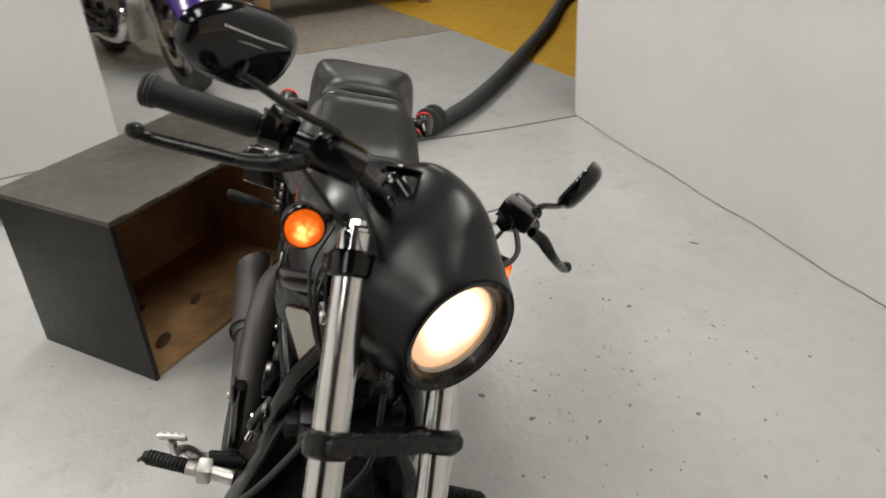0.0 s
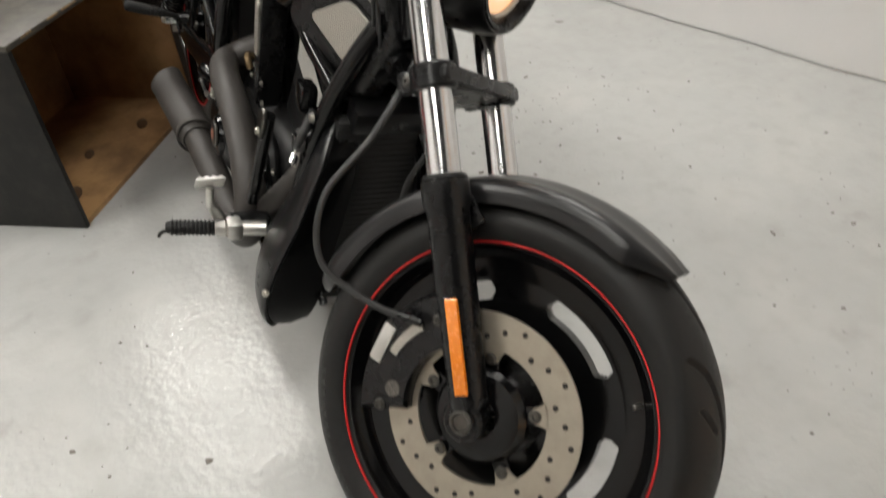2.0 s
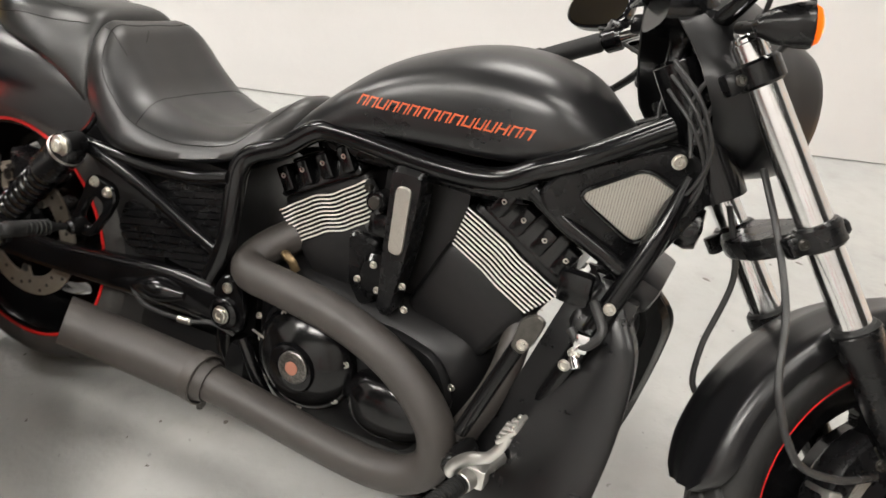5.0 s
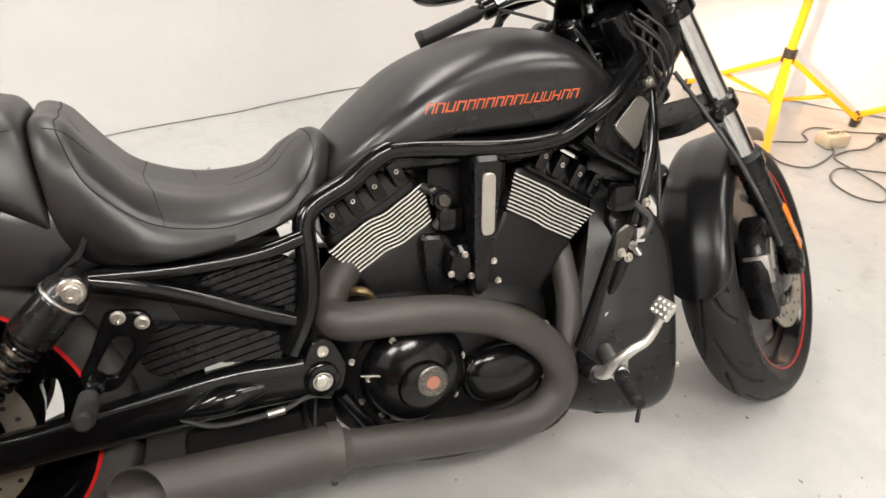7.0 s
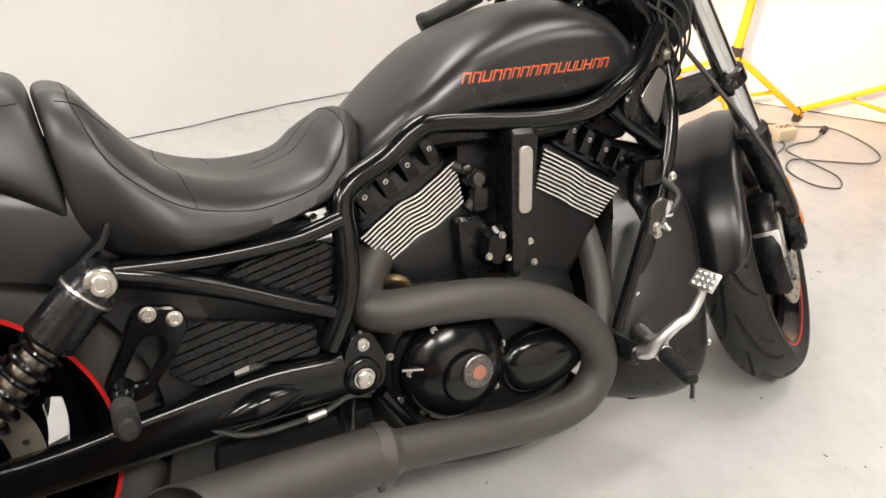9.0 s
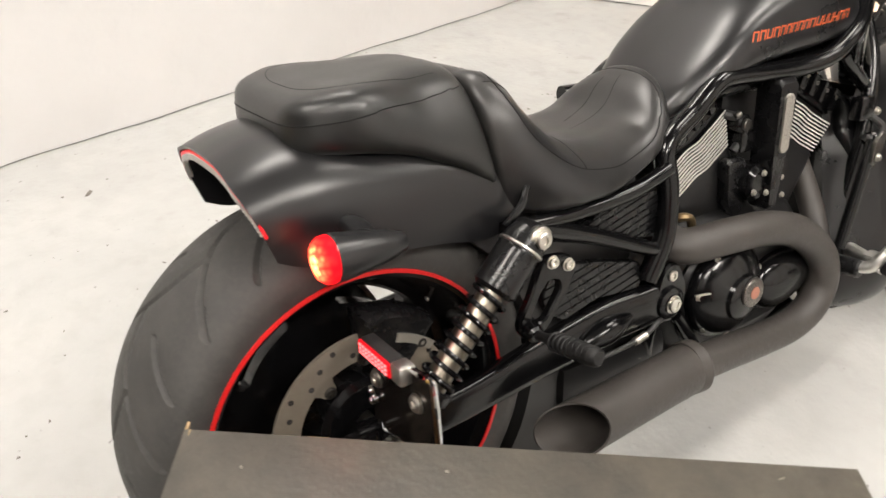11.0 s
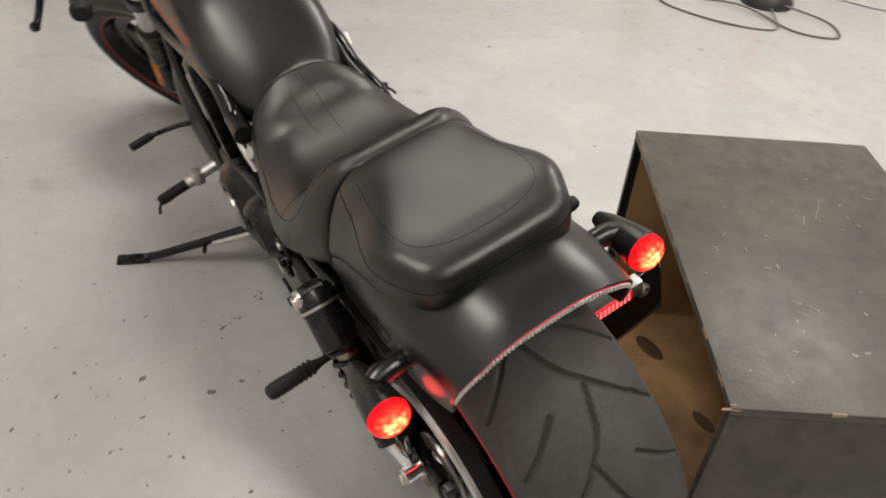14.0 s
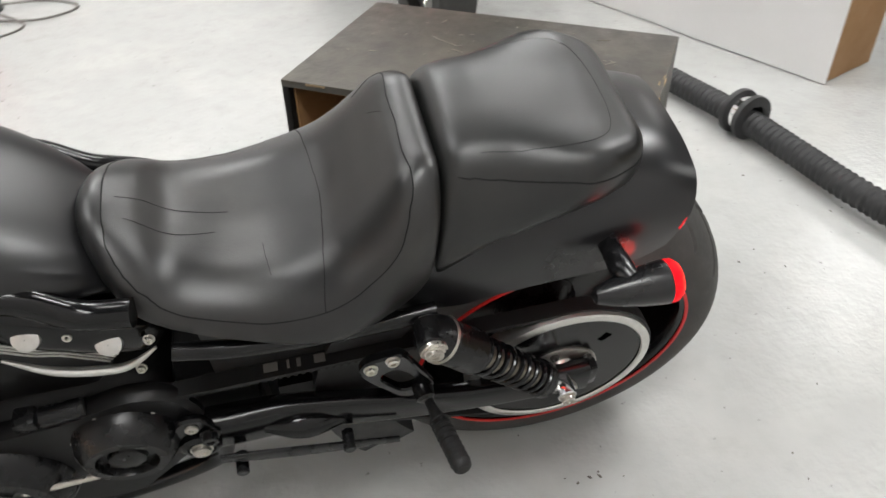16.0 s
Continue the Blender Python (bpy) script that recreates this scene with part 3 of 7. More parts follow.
def fpart(name, bm, mat, parent, label="", sharp=35):
    """A part of the steered front end."""
    bm.transform(STEER)
    return part(name, bm, mat, parent, label, sharp)


def tyre_bm(radius, width, rim, grooves, pitches, depth=0.0065, nu=1100, nv=110, bead=0.36):
    """A tyre about the y axis at the origin with its tread grooves cut into the surface.
    grooves: lists of (u in pitches, v from -1 to 1) with a half-width in metres."""
    h = radius - rim
    prof = spline([(-bead * width, rim - 0.004, 0), (-(bead * 0.35 + 0.325) * width, rim + 0.12 * h, 0), (-0.5 * width, rim + 0.36 * h, 0), (-0.465 * width, radius - 0.42 * h, 0), (-0.36 * width, radius - 0.215 * h, 0),
                   (-0.2 * width, radius - 0.06 * h, 0), (0, radius, 0), (0.2 * width, radius - 0.06 * h, 0), (0.36 * width, radius - 0.215 * h, 0), (0.465 * width, radius - 0.42 * h, 0),
                   (0.5 * width, rim + 0.36 * h, 0), ((bead * 0.35 + 0.325) * width, rim + 0.12 * h, 0), (bead * width, rim - 0.004, 0)], nv)
    yy, rr = prof[:, 0], prof[:, 1]
    ang = np.linspace(0, 2 * math.pi, nu, endpoint=False)
    pitch = 2 * math.pi / pitches
    circ = pitch * radius
    U = np.mod(ang, pitch)[:, None] / pitch * np.ones(nv)
    V = (yy / (0.5 * width))[None, :] * np.ones((nu, 1))
    cut = np.zeros((nu, nv))
    for line, half in grooves:
        line = np.array(spline([(u, v, 0) for u, v in line], 9))[:, :2]
        for shift in (-2, -1, 0, 1, 2):
            for (u0, v0), (u1, v1) in zip(line[:-1], line[1:]):
                ax, ay = (u1 - u0) * circ, (v1 - v0) * 0.5 * width
                px, py = (U - u0 - shift) * circ, (V - v0) * 0.5 * width
                t = np.clip((px * ax + py * ay) / (ax * ax + ay * ay), 0, 1)
                dist = np.hypot(px - t * ax, py - t * ay)
                cut = np.maximum(cut, np.clip(1.5 - dist / half, 0, 1))
    cut = np.where(rr[None, :] > rim + 0.5 * h, cut, 0)
    R = rr[None, :] - cut * depth
    X, Z, Y = R * np.cos(ang)[:, None], R * np.sin(ang)[:, None], yy[None, :] * np.ones((nu, 1))
    co = np.stack([X, Y, Z], -1).reshape(-1, 3)
    i, j = np.meshgrid(np.arange(nu), np.arange(nv - 1), indexing="ij")
    k = (i + 1) % nu
    quads = np.stack([i * nv + j, k * nv + j, k * nv + j + 1, i * nv + j + 1], -1).reshape(-1, 4)
    me = bpy.data.meshes.new("tmp")
    me.from_pydata(co.tolist(), [], quads.tolist())
    bm = bmesh.new()
    bm.from_mesh(me)
    bpy.data.meshes.remove(me)
    return bm


def polar_plate(r0, r1, y0, y1, holes, n=150, m=10, dish=0.0):
    """A round plate about the y axis with slots through it. holes: (r in, r out, middle angle, half angle)."""
    radii = sorted({r0, r1, *[h[0] for h in holes], *[h[1] for h in holes], *np.linspace(r0, r1, m)})
    bm = bmesh.new()
    verts = {}

    def vert(i, j, s):
        key = (i, j % n, s)
        if key not in verts:
            a, r = 2 * math.pi * (j % n) / n, radii[i]
            y = (y0, y1)[s] + dish * (r - r0) / (r1 - r0)
            verts[key] = bm.verts.new((r * math.cos(a), y, r * math.sin(a)))
        return verts[key]

    def solid(i, j):
        if not 0 <= i < len(radii) - 1:
            return False
        r, a = (radii[i] + radii[i + 1]) / 2, 2 * math.pi * (j + 0.5) / n
        for h0, h1, mid, half in holes:
            d = abs((a - mid + math.pi) % (2 * math.pi) - math.pi)
            # rounded slot ends
            x = (r - h0) / (h1 - h0)
            if h0 < r < h1 and d < half - 0.35 * (h1 - h0) / r * (2 * x - 1) ** 2:
                return False
        return True

    for i in range(len(radii) - 1):
        for j in range(n):
            if not solid(i, j):
                continue
            for s in (0, 1):
                bm.faces.new([vert(i, j, s), vert(i, j + 1, s), vert(i + 1, j + 1, s), vert(i + 1, j, s)])
            if not solid(i, j - 1):
                bm.faces.new([vert(i, j, 0), vert(i + 1, j, 0), vert(i + 1, j, 1), vert(i, j, 1)])
            if not solid(i, j + 1):
                bm.faces.new([vert(i, j + 1, 0), vert(i + 1, j + 1, 0), vert(i + 1, j + 1, 1), vert(i, j + 1, 1)])
            if not solid(i - 1, j):
                bm.faces.new([vert(i, j, 0), vert(i, j + 1, 0), vert(i, j + 1, 1), vert(i, j, 1)])
            if not solid(i + 1, j):
                bm.faces.new([vert(i + 1, j, 0), vert(i + 1, j + 1, 0), vert(i + 1, j + 1, 1), vert(i + 1, j, 1)])
    return bm


def wheel(name, at, radius, width, rim, turn, put, grooves, pitches, stripe_r, label, bead=0.36, rubber=RUBBER):
    """A slotted disc wheel with its tyre. put: part() or fpart()."""
    here = Matrix.Translation(at) @ Matrix.Rotation(turn, 4, "Y")
    slots = [(rim * 0.65, rim * 0.77, k * 2 * math.pi / 5 + radians(70), radians(22)) for k in range(5)]
    w = put(name, moved(polar_plate(0.035, rim * 0.93, -0.012, 0.012, slots, 420, 44), here), GLOSS, bike, label, 30)
    tread = tyre_bm(radius, width, rim, grooves, pitches, bead=bead)
    put("tyre", moved(tread, here), rubber, w, "black rubber tyre with curved tread grooves", 25)
    hw = width * bead
    barrel = [(rim * 0.79, -0.0135), (rim * 0.86, -0.0165), (rim * 0.91, -hw * 0.4), (rim * 0.94, -hw * 0.7), (rim - 0.012, -hw + 0.012), (rim - 0.004, -hw - 0.001), (rim + 0.008, -hw - 0.006), (rim + 0.008, -hw - 0.001), (rim - 0.002, -hw + 0.004)]
    out = barrel + [(r, -h) for r, h in reversed(barrel)]
    rb = lathe(out, (0, 0, 0), (0, 1, 0), 96)
    put("rim", moved(rb, here), GLOSS, w, "gloss black rim")
    for s in (-1, 1):
        st = lathe([(stripe_r - 0.0032, s * (hw + 0.0062)), (stripe_r - 0.0025, s * (hw + 0.0085)), (stripe_r + 0.0025, s * (hw + 0.0085)), (stripe_r + 0.0032, s * (hw + 0.006))], (0, 0, 0), (0, 1, 0), 128)
        put("rim_stripe", moved(st, here), REDSTRIPE, w, "thin red rim stripe")
    hub = lathe([(0.035, -hw * 0.75), (0.042, -hw * 0.72), (0.046, -0.03), (0.075, -0.014), (0.075, 0.014), (0.046, 0.03), (0.042, hw * 0.72), (0.035, hw * 0.75), (0.012, hw * 0.75), (0.012, -hw * 0.75), (0.035, -hw * 0.75)], (0, 0, 0), (0, 1, 0), 32)
    put("hub", moved(hub, here), SATIN, w, "satin black hub")
    vs = rod((0, -0.008, rim * 0.9), (0, -0.03, rim * 0.86), 0.004, 0.003, 10)
    put("valve_stem", moved(vs, Matrix.Translation(at) @ Matrix.Rotation(radians(54), 4, "Y")), ZINC, w, "metal valve stem")
    return w


def brake_disc(parent, at, y, r_in, r_out, turn, put, arms=5):
    here = Matrix.Translation((at[0], y, at[2])) @ Matrix.Rotation(turn, 4, "Y")
    d = put("brake_disc", moved(polar_plate(r_in, r_out, -0.0025, 0.0025, [], 96, 3), here), DISC, parent, "drilled steel brake disc")
    for k in range(arms):
        a = k * 2 * math.pi / arms
        arm = plate(rounded([(r_in * 1.03, -0.021), (r_in * 1.03, 0.021), (r_in * 0.9, 0.013), (r_in * 0.8, 0.011), (r_in * 0.8, -0.011), (r_in * 0.9, -0.013)], 0.006), 0.005, lambda u, v, w: (u, w - 0.0025, v), 0.001)
        put("disc_lug", moved(moved(arm, Matrix.Rotation(-a, 4, "Y")), here), DISC, d)
        put("carrier_arm", moved(moved(rbox(r_in * 0.68, 0.006, 0, r_in * 0.42, 0.008, 0.026, 0.003), Matrix.Rotation(-a, 4, "Y")), here), GLOSS, d, "black carrier arm")
        put("disc_bolt", moved(bolt((r_in * 0.84 * math.cos(a), -0.0025, r_in * 0.84 * math.sin(a)), (0, -1, 0), 0.0075, 0.004), here), DARK_BOLT, d, "zinc bolt")
    for k in range(arms * 6):
        a = (k + 0.5) * 2 * math.pi / (arms * 6)
        r = r_in + (r_out - r_in) * (0.3 + 0.45 * ((k * 2) % 3) / 2)
        h = lathe([(0.0042, 0), (0.0042, 0.0006), (0.0003, 0.0006)], (r * math.cos(a), -0.0026, r * math.sin(a)), (0, -1, 0), 10)
        put("disc_hole", moved(h, here), HOLE, d)
    carrier = lathe([(0.03, 0.012), (r_in * 0.62, 0.01), (r_in * 0.7, 0.0), (r_in * 0.62, -0.01), (0.04, -0.014), (0.03, -0.014)], (0, 0, 0), (0, 1, 0), 40)
    put("disc_carrier", moved(carrier, here), GLOSS, d, "black disc carrier")
    return d


REAR_GROOVES = [([(0.0, 0.2), (0.36, 0.0), (0.64, -0.42), (0.9, -0.88)], 0.0031), ([(0.5, -0.2), (0.86, 0.0), (1.14, 0.42), (1.4, 0.88)], 0.0031),
                ([(0.1, -0.33), (0.25, -0.6), (0.39, -0.86)], 0.0029), ([(0.6, 0.33), (0.75, 0.6), (0.89, 0.86)], 0.0029),
                ([(0.76, -0.66), (0.9, -0.86)], 0.0027), ([(0.26, 0.66), (0.4, 0.86)], 0.0027)]
FRONT_GROOVES = [([(0.0, 0.05), (0.4, 0.25), (0.7, 0.5), (0.85, 0.78)], 0.003), ([(0.5, -0.05), (0.9, -0.25), (1.2, -0.5), (1.35, -0.78)], 0.003),
                 ([(0.35, 0.5), (0.5, 0.75)], 0.0026), ([(0.85, -0.5), (1.0, -0.75)], 0.0026)]

rear = wheel("rear_wheel", (0.02, 0, 0.308), 0.323, 0.235, 0.2286, 0.1, part, REAR_GROOVES, 10, 0.2345, "black slotted disc rear wheel", 0.455)
front = wheel("front_wheel", (1.705, 0, 0.328), 0.3185, 0.128, 0.2413, 0.0, fpart, FRONT_GROOVES, 10, 0.2465, "black slotted disc front wheel", rubber=FRONT_RUBBER)
brake_disc(rear, (0.02, 0, 0.308), -0.105, 0.105, 0.146, 0.3, part)
brake_disc(front, (1.705, 0, 0.328), -0.071, 0.1, 0.15, radians(-35), fpart)


# ---- tank ----
def tank():
    xs = [0.631, 0.666, 0.724, 0.802, 0.91, 1.007, 1.095, 1.16, 1.203, 1.223]
    zt = [0.68, 0.719, 0.771, 0.83, 0.874, 0.887, 0.87, 0.822, 0.782, 0.755]
    zb = [0.635, 0.66, 0.692, 0.712, 0.722, 0.728, 0.742, 0.752, 0.748, 0.735]
    hw = [0.085, 0.109, 0.129, 0.136, 0.134, 0.134, 0.128, 0.103, 0.078, 0.048]
    rows = spline(list(zip(xs, zt, zb, hw)), 44)
    rings = []
    for x, t, b, w in rows:
        h = t - b
        half = spline([(0.0, b, 0), (0.55 * w, b + 0.0, 0), (0.92 * w, b + 0.05 * h, 0), (1.0 * w, b + 0.27 * h, 0), (0.975 * w, b + 0.5 * h, 0), (0.88 * w, b + 0.73 * h, 0), (0.63 * w, b + 0.91 * h, 0), (0.3 * w, b + 0.985 * h, 0), (0.0, t, 0)], 30)
        right = [(x, -y, z) for y, z, _ in half]
        left = [(x, y, z) for y, z, _ in half[::-1]]
        rings.append(right + left[1:-1])
    return skin(rings)


tank_ob = part("fuel_tank", tank(), MATTE, bike, "matte black teardrop tank", 50)


def surface(ob):
    """A tree to drop points on a mesh."""
    return BVHTree.FromPolygons([v.co for v in ob.data.vertices], [tuple(p.vertices) for p in ob.data.polygons])


TANK_SKIN = surface(tank_ob)


def on_side(tree, x, z, sign, start=0.6):
    hit = tree.ray_cast(Vector((x, sign * start, z)), Vector((0, -sign, 0)))[0]
    return hit.y if hit else sign * 0.13


def side_decal(sign):
    """The maker's mark on the tank as a row of plain slanted outline blocks."""
    rnd = random.Random(3)
    x = 0.788
    while x < 1.055:
        w = 0.0178 * rnd.uniform(0.85, 1.12)
        zc = 0.772 + (x - 0.788) * 0.054
        hh = 0.0082
        bar = rnd.choice((-0.95, 0.65, -0.15, 0.65))
        for u0, u1, v0, v1 in ((0.02, 0.17, -1, 1), (0.17, 0.68, bar, bar + 0.3), (0.68, 0.83, -1, 1)):
            ring0, ring1 = [], []
            for u, v in ((u0, v0), (u1, v0), (u1, v1), (u0, v1)):
                px, pz = x + u * w + v * 0.0034, zc + v * hh
                y = on_side(TANK_SKIN, px, pz, sign)
                ring0.append((px, y - sign * 0.002, pz))
                ring1.append((px, y + sign * 0.0005, pz))
            part("mark_block", skin([ring0, ring1]), ORANGE, tank_ob)
        x += w * 1.02


for sgn in (-1, 1):
    side_decal(sgn)


# ---- seat ----
def seat_rings(rows, n, lean, pad=False):
    """rows: x, bottom z, edge z, top z, half-width, hollow (dip of the middle). lean(x): how far a section slants forward on its way down."""
    rings = []
    for x, b, e, t, w, dip in spline(rows, n):
        soft = [(0, b, 0), (0.6 * w, b, 0), (0.9 * w, b + 0.004, 0), (w, b + (e - b) * 0.45, 0), (0.985 * w, e - 0.004, 0), (0.9 * w, e + (t - e) * 0.45, 0), (0.72 * w, e + (t - e) * 0.83, 0), (0.55 * w, t - dip * 0.2 - 0.0, 0), (0.35 * w, t - dip * 0.5, 0), (0, t - dip, 0)]
        h = t - b
        if pad:
            soft = [(0, b, 0), (0.6 * w, b, 0), (0.93 * w, b + 0.004, 0), (w, b + 0.16 * h, 0), (0.97 * w, b + 0.34 * h, 0), (0.87 * w, b + 0.6 * h, 0), (0.73 * w, b + 0.83 * h, 0), (0.55 * w, b + 0.955 * h, 0), (0.3 * w, b + 0.995 * h, 0), (0, t, 0)]
        boxy = [(0, b, 0), (0.7 * w, b, 0), (0.94 * w, b + 0.1 * h, 0), (w, b + 0.34 * h, 0), (0.995 * w, b + 0.6 * h, 0), (0.965 * w, b + 0.84 * h, 0), (0.88 * w, b + 0.97 * h, 0), (0.7 * w, t, 0), (0.3 * w, t - dip, 0), (0, t - dip, 0)]
        k = max(0.0, min(1.0, (0.14 - x) / 0.13)) if pad else 0.0
        k = k * k * (3 - 2 * k)
        dome = [(0, b, 0), (0.6 * w, b, 0), (0.9 * w, b + 0.004, 0), (w, b + (e - b) * 0.45, 0), (0.98 * w, e, 0), (0.88 * w, e + (t - e) * 0.4, 0), (0.7 * w, e + (t - e) * 0.7, 0), (0.46 * w, e + (t - e) * 0.9, 0), (0.24 * w, e + (t - e) * 0.975, 0), (0, t, 0)]
        r = 0.0 if pad else max(0.0, min(1.0, (x - 0.5) / 0.09))
        soft = np.array(soft) * (1 - r) + np.array(dome) * r
        half = spline(np.array(soft) * (1 - k) + np.array(boxy) * k, 30)
        right = [(x + lean(x) * (0.8 - z), -y, z) for y, z, _ in half]
        left = [(x + lean(x) * (0.8 - z), y, z) for y, z, _ in half[::-1]]
        rings.append(right + left[1:-1])
    return rings


def rider_lean(x):
    return 0.17 * max(0.0, min(1.0, (0.44 - x) / 0.22))


def pad_lean(x):
    return 0.17 * max(0.0, min(1.0, (x + 0.02) / 0.22))


RIDER = [(0.21, 0.608, 0.6804, 0.7565, 0.1307, 0.0), (0.2125, 0.596, 0.6856, 0.7695, 0.141, 0.0), (0.2219, 0.587, 0.6894, 0.7777, 0.1471, 0.0), (0.2399, 0.579, 0.6868, 0.7785, 0.1544, 0.0), (0.2618, 0.5735, 0.6756, 0.768, 0.162, 0.0), (0.2827, 0.5713, 0.6548, 0.7402, 0.1686, 0.002), (0.3095, 0.571, 0.6318, 0.7075, 0.176, 0.004), (0.3494, 0.574, 0.6112, 0.6735, 0.184, 0.006), (0.419, 0.578, 0.6021, 0.6522, 0.1797, 0.006), (0.4884, 0.5865, 0.6071, 0.6482, 0.1615, 0.004), (0.551, 0.6025, 0.6242, 0.6645, 0.1455, 0.0), (0.586, 0.6193, 0.6402, 0.7, 0.134, 0.0), (0.607, 0.6342, 0.6525, 0.7154, 0.1225, -0.001), (0.6248, 0.6471, 0.6663, 0.7261, 0.1, 0.0), (0.6386, 0.659, 0.6782, 0.7271, 0.077, 0.0), (0.6494, 0.6699, 0.6869, 0.7195, 0.052, 0.0), (0.6563, 0.6819, 0.6939, 0.7085, 0.0265, 0.0)]
PILLION = [(-0.0475, 0.721, 0.73, 0.751, 0.06, 0.0), (-0.046, 0.715, 0.735, 0.763, 0.081, 0.0), (-0.0395, 0.712, 0.74, 0.7735, 0.0995, 0.0), (-0.026, 0.7105, 0.745, 0.7815, 0.1145, 0.0005), (-0.0067, 0.7095, 0.75, 0.7863, 0.1265, 0.0015), (0.0152, 0.708, 0.75, 0.7905, 0.1365, 0.0022), (0.0484, 0.7045, 0.75, 0.793, 0.1455, 0.0022), (0.1007, 0.6905, 0.7426, 0.796, 0.147, 0.001), (0.153, 0.664, 0.7196, 0.7985, 0.1448, 0.0), (0.1862, 0.637, 0.7056, 0.7964, 0.1448, 0.0), (0.2005, 0.623, 0.7006, 0.79, 0.1435, 0.0), (0.2067, 0.6255, 0.6976, 0.78, 0.1386, 0.0), (0.2086, 0.638, 0.6976, 0.767, 0.1273, 0.0)]
seat = part("seat", skin(seat_rings(RIDER, 76, rider_lean)), LEATHER, bike, "black leather rider's seat with a raised rear roll", 60)
part("pillion_pad", skin(seat_rings(PILLION, 60, pad_lean, True)), PAD_LEATHER, seat, "black leather pillion pad with a rolled edge", 60)
part("seat_pan", rbox(0.2, 0, 0.655, 0.24, 0.2, 0.09, 0.02), BLACKPLASTIC, seat)

# ---- rear fender ----
def rear_fender():
    rows = [(-0.128, 0.716, 0.604, 0.14), (-0.09, 0.732, 0.59, 0.144), (-0.03, 0.742, 0.586, 0.149), (0.06, 0.738, 0.58, 0.149), (0.14, 0.73, 0.57, 0.147), (0.22, 0.712, 0.556, 0.143), (0.285, 0.685, 0.575, 0.136)]
    rings = []
    for x, t, b, w in spline(rows, 30):
        half = spline([(w, b, 0), (w * 1.005, b + 0.35 * (t - b), 0), (w * 0.95, b + 0.62 * (t - b), 0), (w * 0.74, b + 0.85 * (t - b), 0), (w * 0.4, b + 0.975 * (t - b), 0), (0, t, 0)], 16)
        k = max(0.0, min(1.0, (0.05 - x) / 0.2))
        ring = [(x + k * 0.04 * max(0.0, 0.7 - z) / 0.1, -y, z) for y, z, _ in half]
        ring += [(px, -py, pz) for px, py, pz in ring[-2::-1]]
        rings.append(ring)
    return rings


fend = rear_fender()
fender = part("rear_fender", shelled(skin(fend, closed=False), 0.005), MATTE, bike, "matte black bobbed rear fender", 50)
edge = np.array(fend[0])
part("light_strip", tube(edge[3:-3] + (0.006, 0, -0.009), 0.0026, 60, 8), RED_LED, fender, "red light strip under the rear edge")
for p in spline(edge[4:-4] + (0.008, 0, -0.016), 56):
    part("small_lamp", rbox(*p, 0.008, 0.0042, 0.009, 0.001, 1), ALU, fender)


# ---- frame tubes ----
def both(name, make, mat, parent, label="", put=part):
    """The same part on the right and, mirrored, on the left."""
    bm = make()
    other = mirrored(bm)
    put(name, bm, mat, parent, label)
    put(name, other, mat, parent, label)


chassis = part("chassis", tube([(0.655, -0.0, 0.655), (0.8, 0, 0.69), (1.0, 0, 0.7), (1.22, 0, 0.79), (1.27, 0, 0.8)], 0.022, 24), GLOSS, bike, "gloss black tubular chassis")
part("upper_rail", tube([(0.548, -0.148, 0.395), (0.578, -0.152, 0.47), (0.583, -0.148, 0.55), (0.582, -0.137, 0.604), (0.60, -0.13, 0.632), (0.66, -0.122, 0.662), (0.712, -0.121, 0.7), (0.76, -0.12, 0.708), (0.93, -0.121, 0.7), (1.03, -0.128, 0.71), (1.09, -0.13, 0.742), (1.135, -0.12, 0.766), (1.175, -0.1, 0.79), (1.24, -0.06, 0.832)], 0.0185, 80, 14), GLOSS, chassis, "gloss black upper frame rail")
part("upper_rail", mirrored(tube([(0.6, -0.135, 0.66), (0.66, -0.128, 0.664), (0.712, -0.121, 0.7), (0.76, -0.12, 0.708), (0.93, -0.121, 0.7), (1.03, -0.128, 0.71), (1.09, -0.13, 0.742), (1.135, -0.12, 0.766), (1.175, -0.1, 0.79), (1.24, -0.06, 0.832)], 0.0185, 70, 14)), GLOSS, chassis, "gloss black upper frame rail")
both("rear_rail", lambda: tube([(0.235, -0.15, 0.565), (0.30, -0.152, 0.562), (0.39, -0.152, 0.56), (0.50, -0.152, 0.568), (0.575, -0.152, 0.588)], 0.013, 24), GLOSS, chassis)
part("rear_brace", tube([(0.26, -0.152, 0.56), (0.33, -0.153, 0.542), (0.41, -0.153, 0.513), (0.50, -0.153, 0.474), (0.578, -0.15, 0.442)], [0.016, 0.017, 0.0145, 0.0135, 0.013], 26), GLOSS, chassis)
both("down_tube", lambda: tube([(1.28, -0.045, 0.765), (1.262, -0.09, 0.67), (1.225, -0.118, 0.55), (1.18, -0.126, 0.41), (1.13, -0.128, 0.27), (1.085, -0.12, 0.15), (1.0, -0.115, 0.118), (0.8, -0.11, 0.115), (0.6, -0.12, 0.2), (0.575, -0.14, 0.33)], 0.0165, 70, 14), GLOSS, chassis)
both("cradle_tube", lambda: tube([(1.085, -0.124, 0.71), (1.14, -0.118, 0.674), (1.19, -0.108, 0.648), (1.243, -0.096, 0.619)], 0.014, 20), GLOSS, chassis)
part("steering_head", rod((1.215, 0, 0.915), (1.33, 0, 0.742), 0.036, seg=24), GLOSS, chassis)

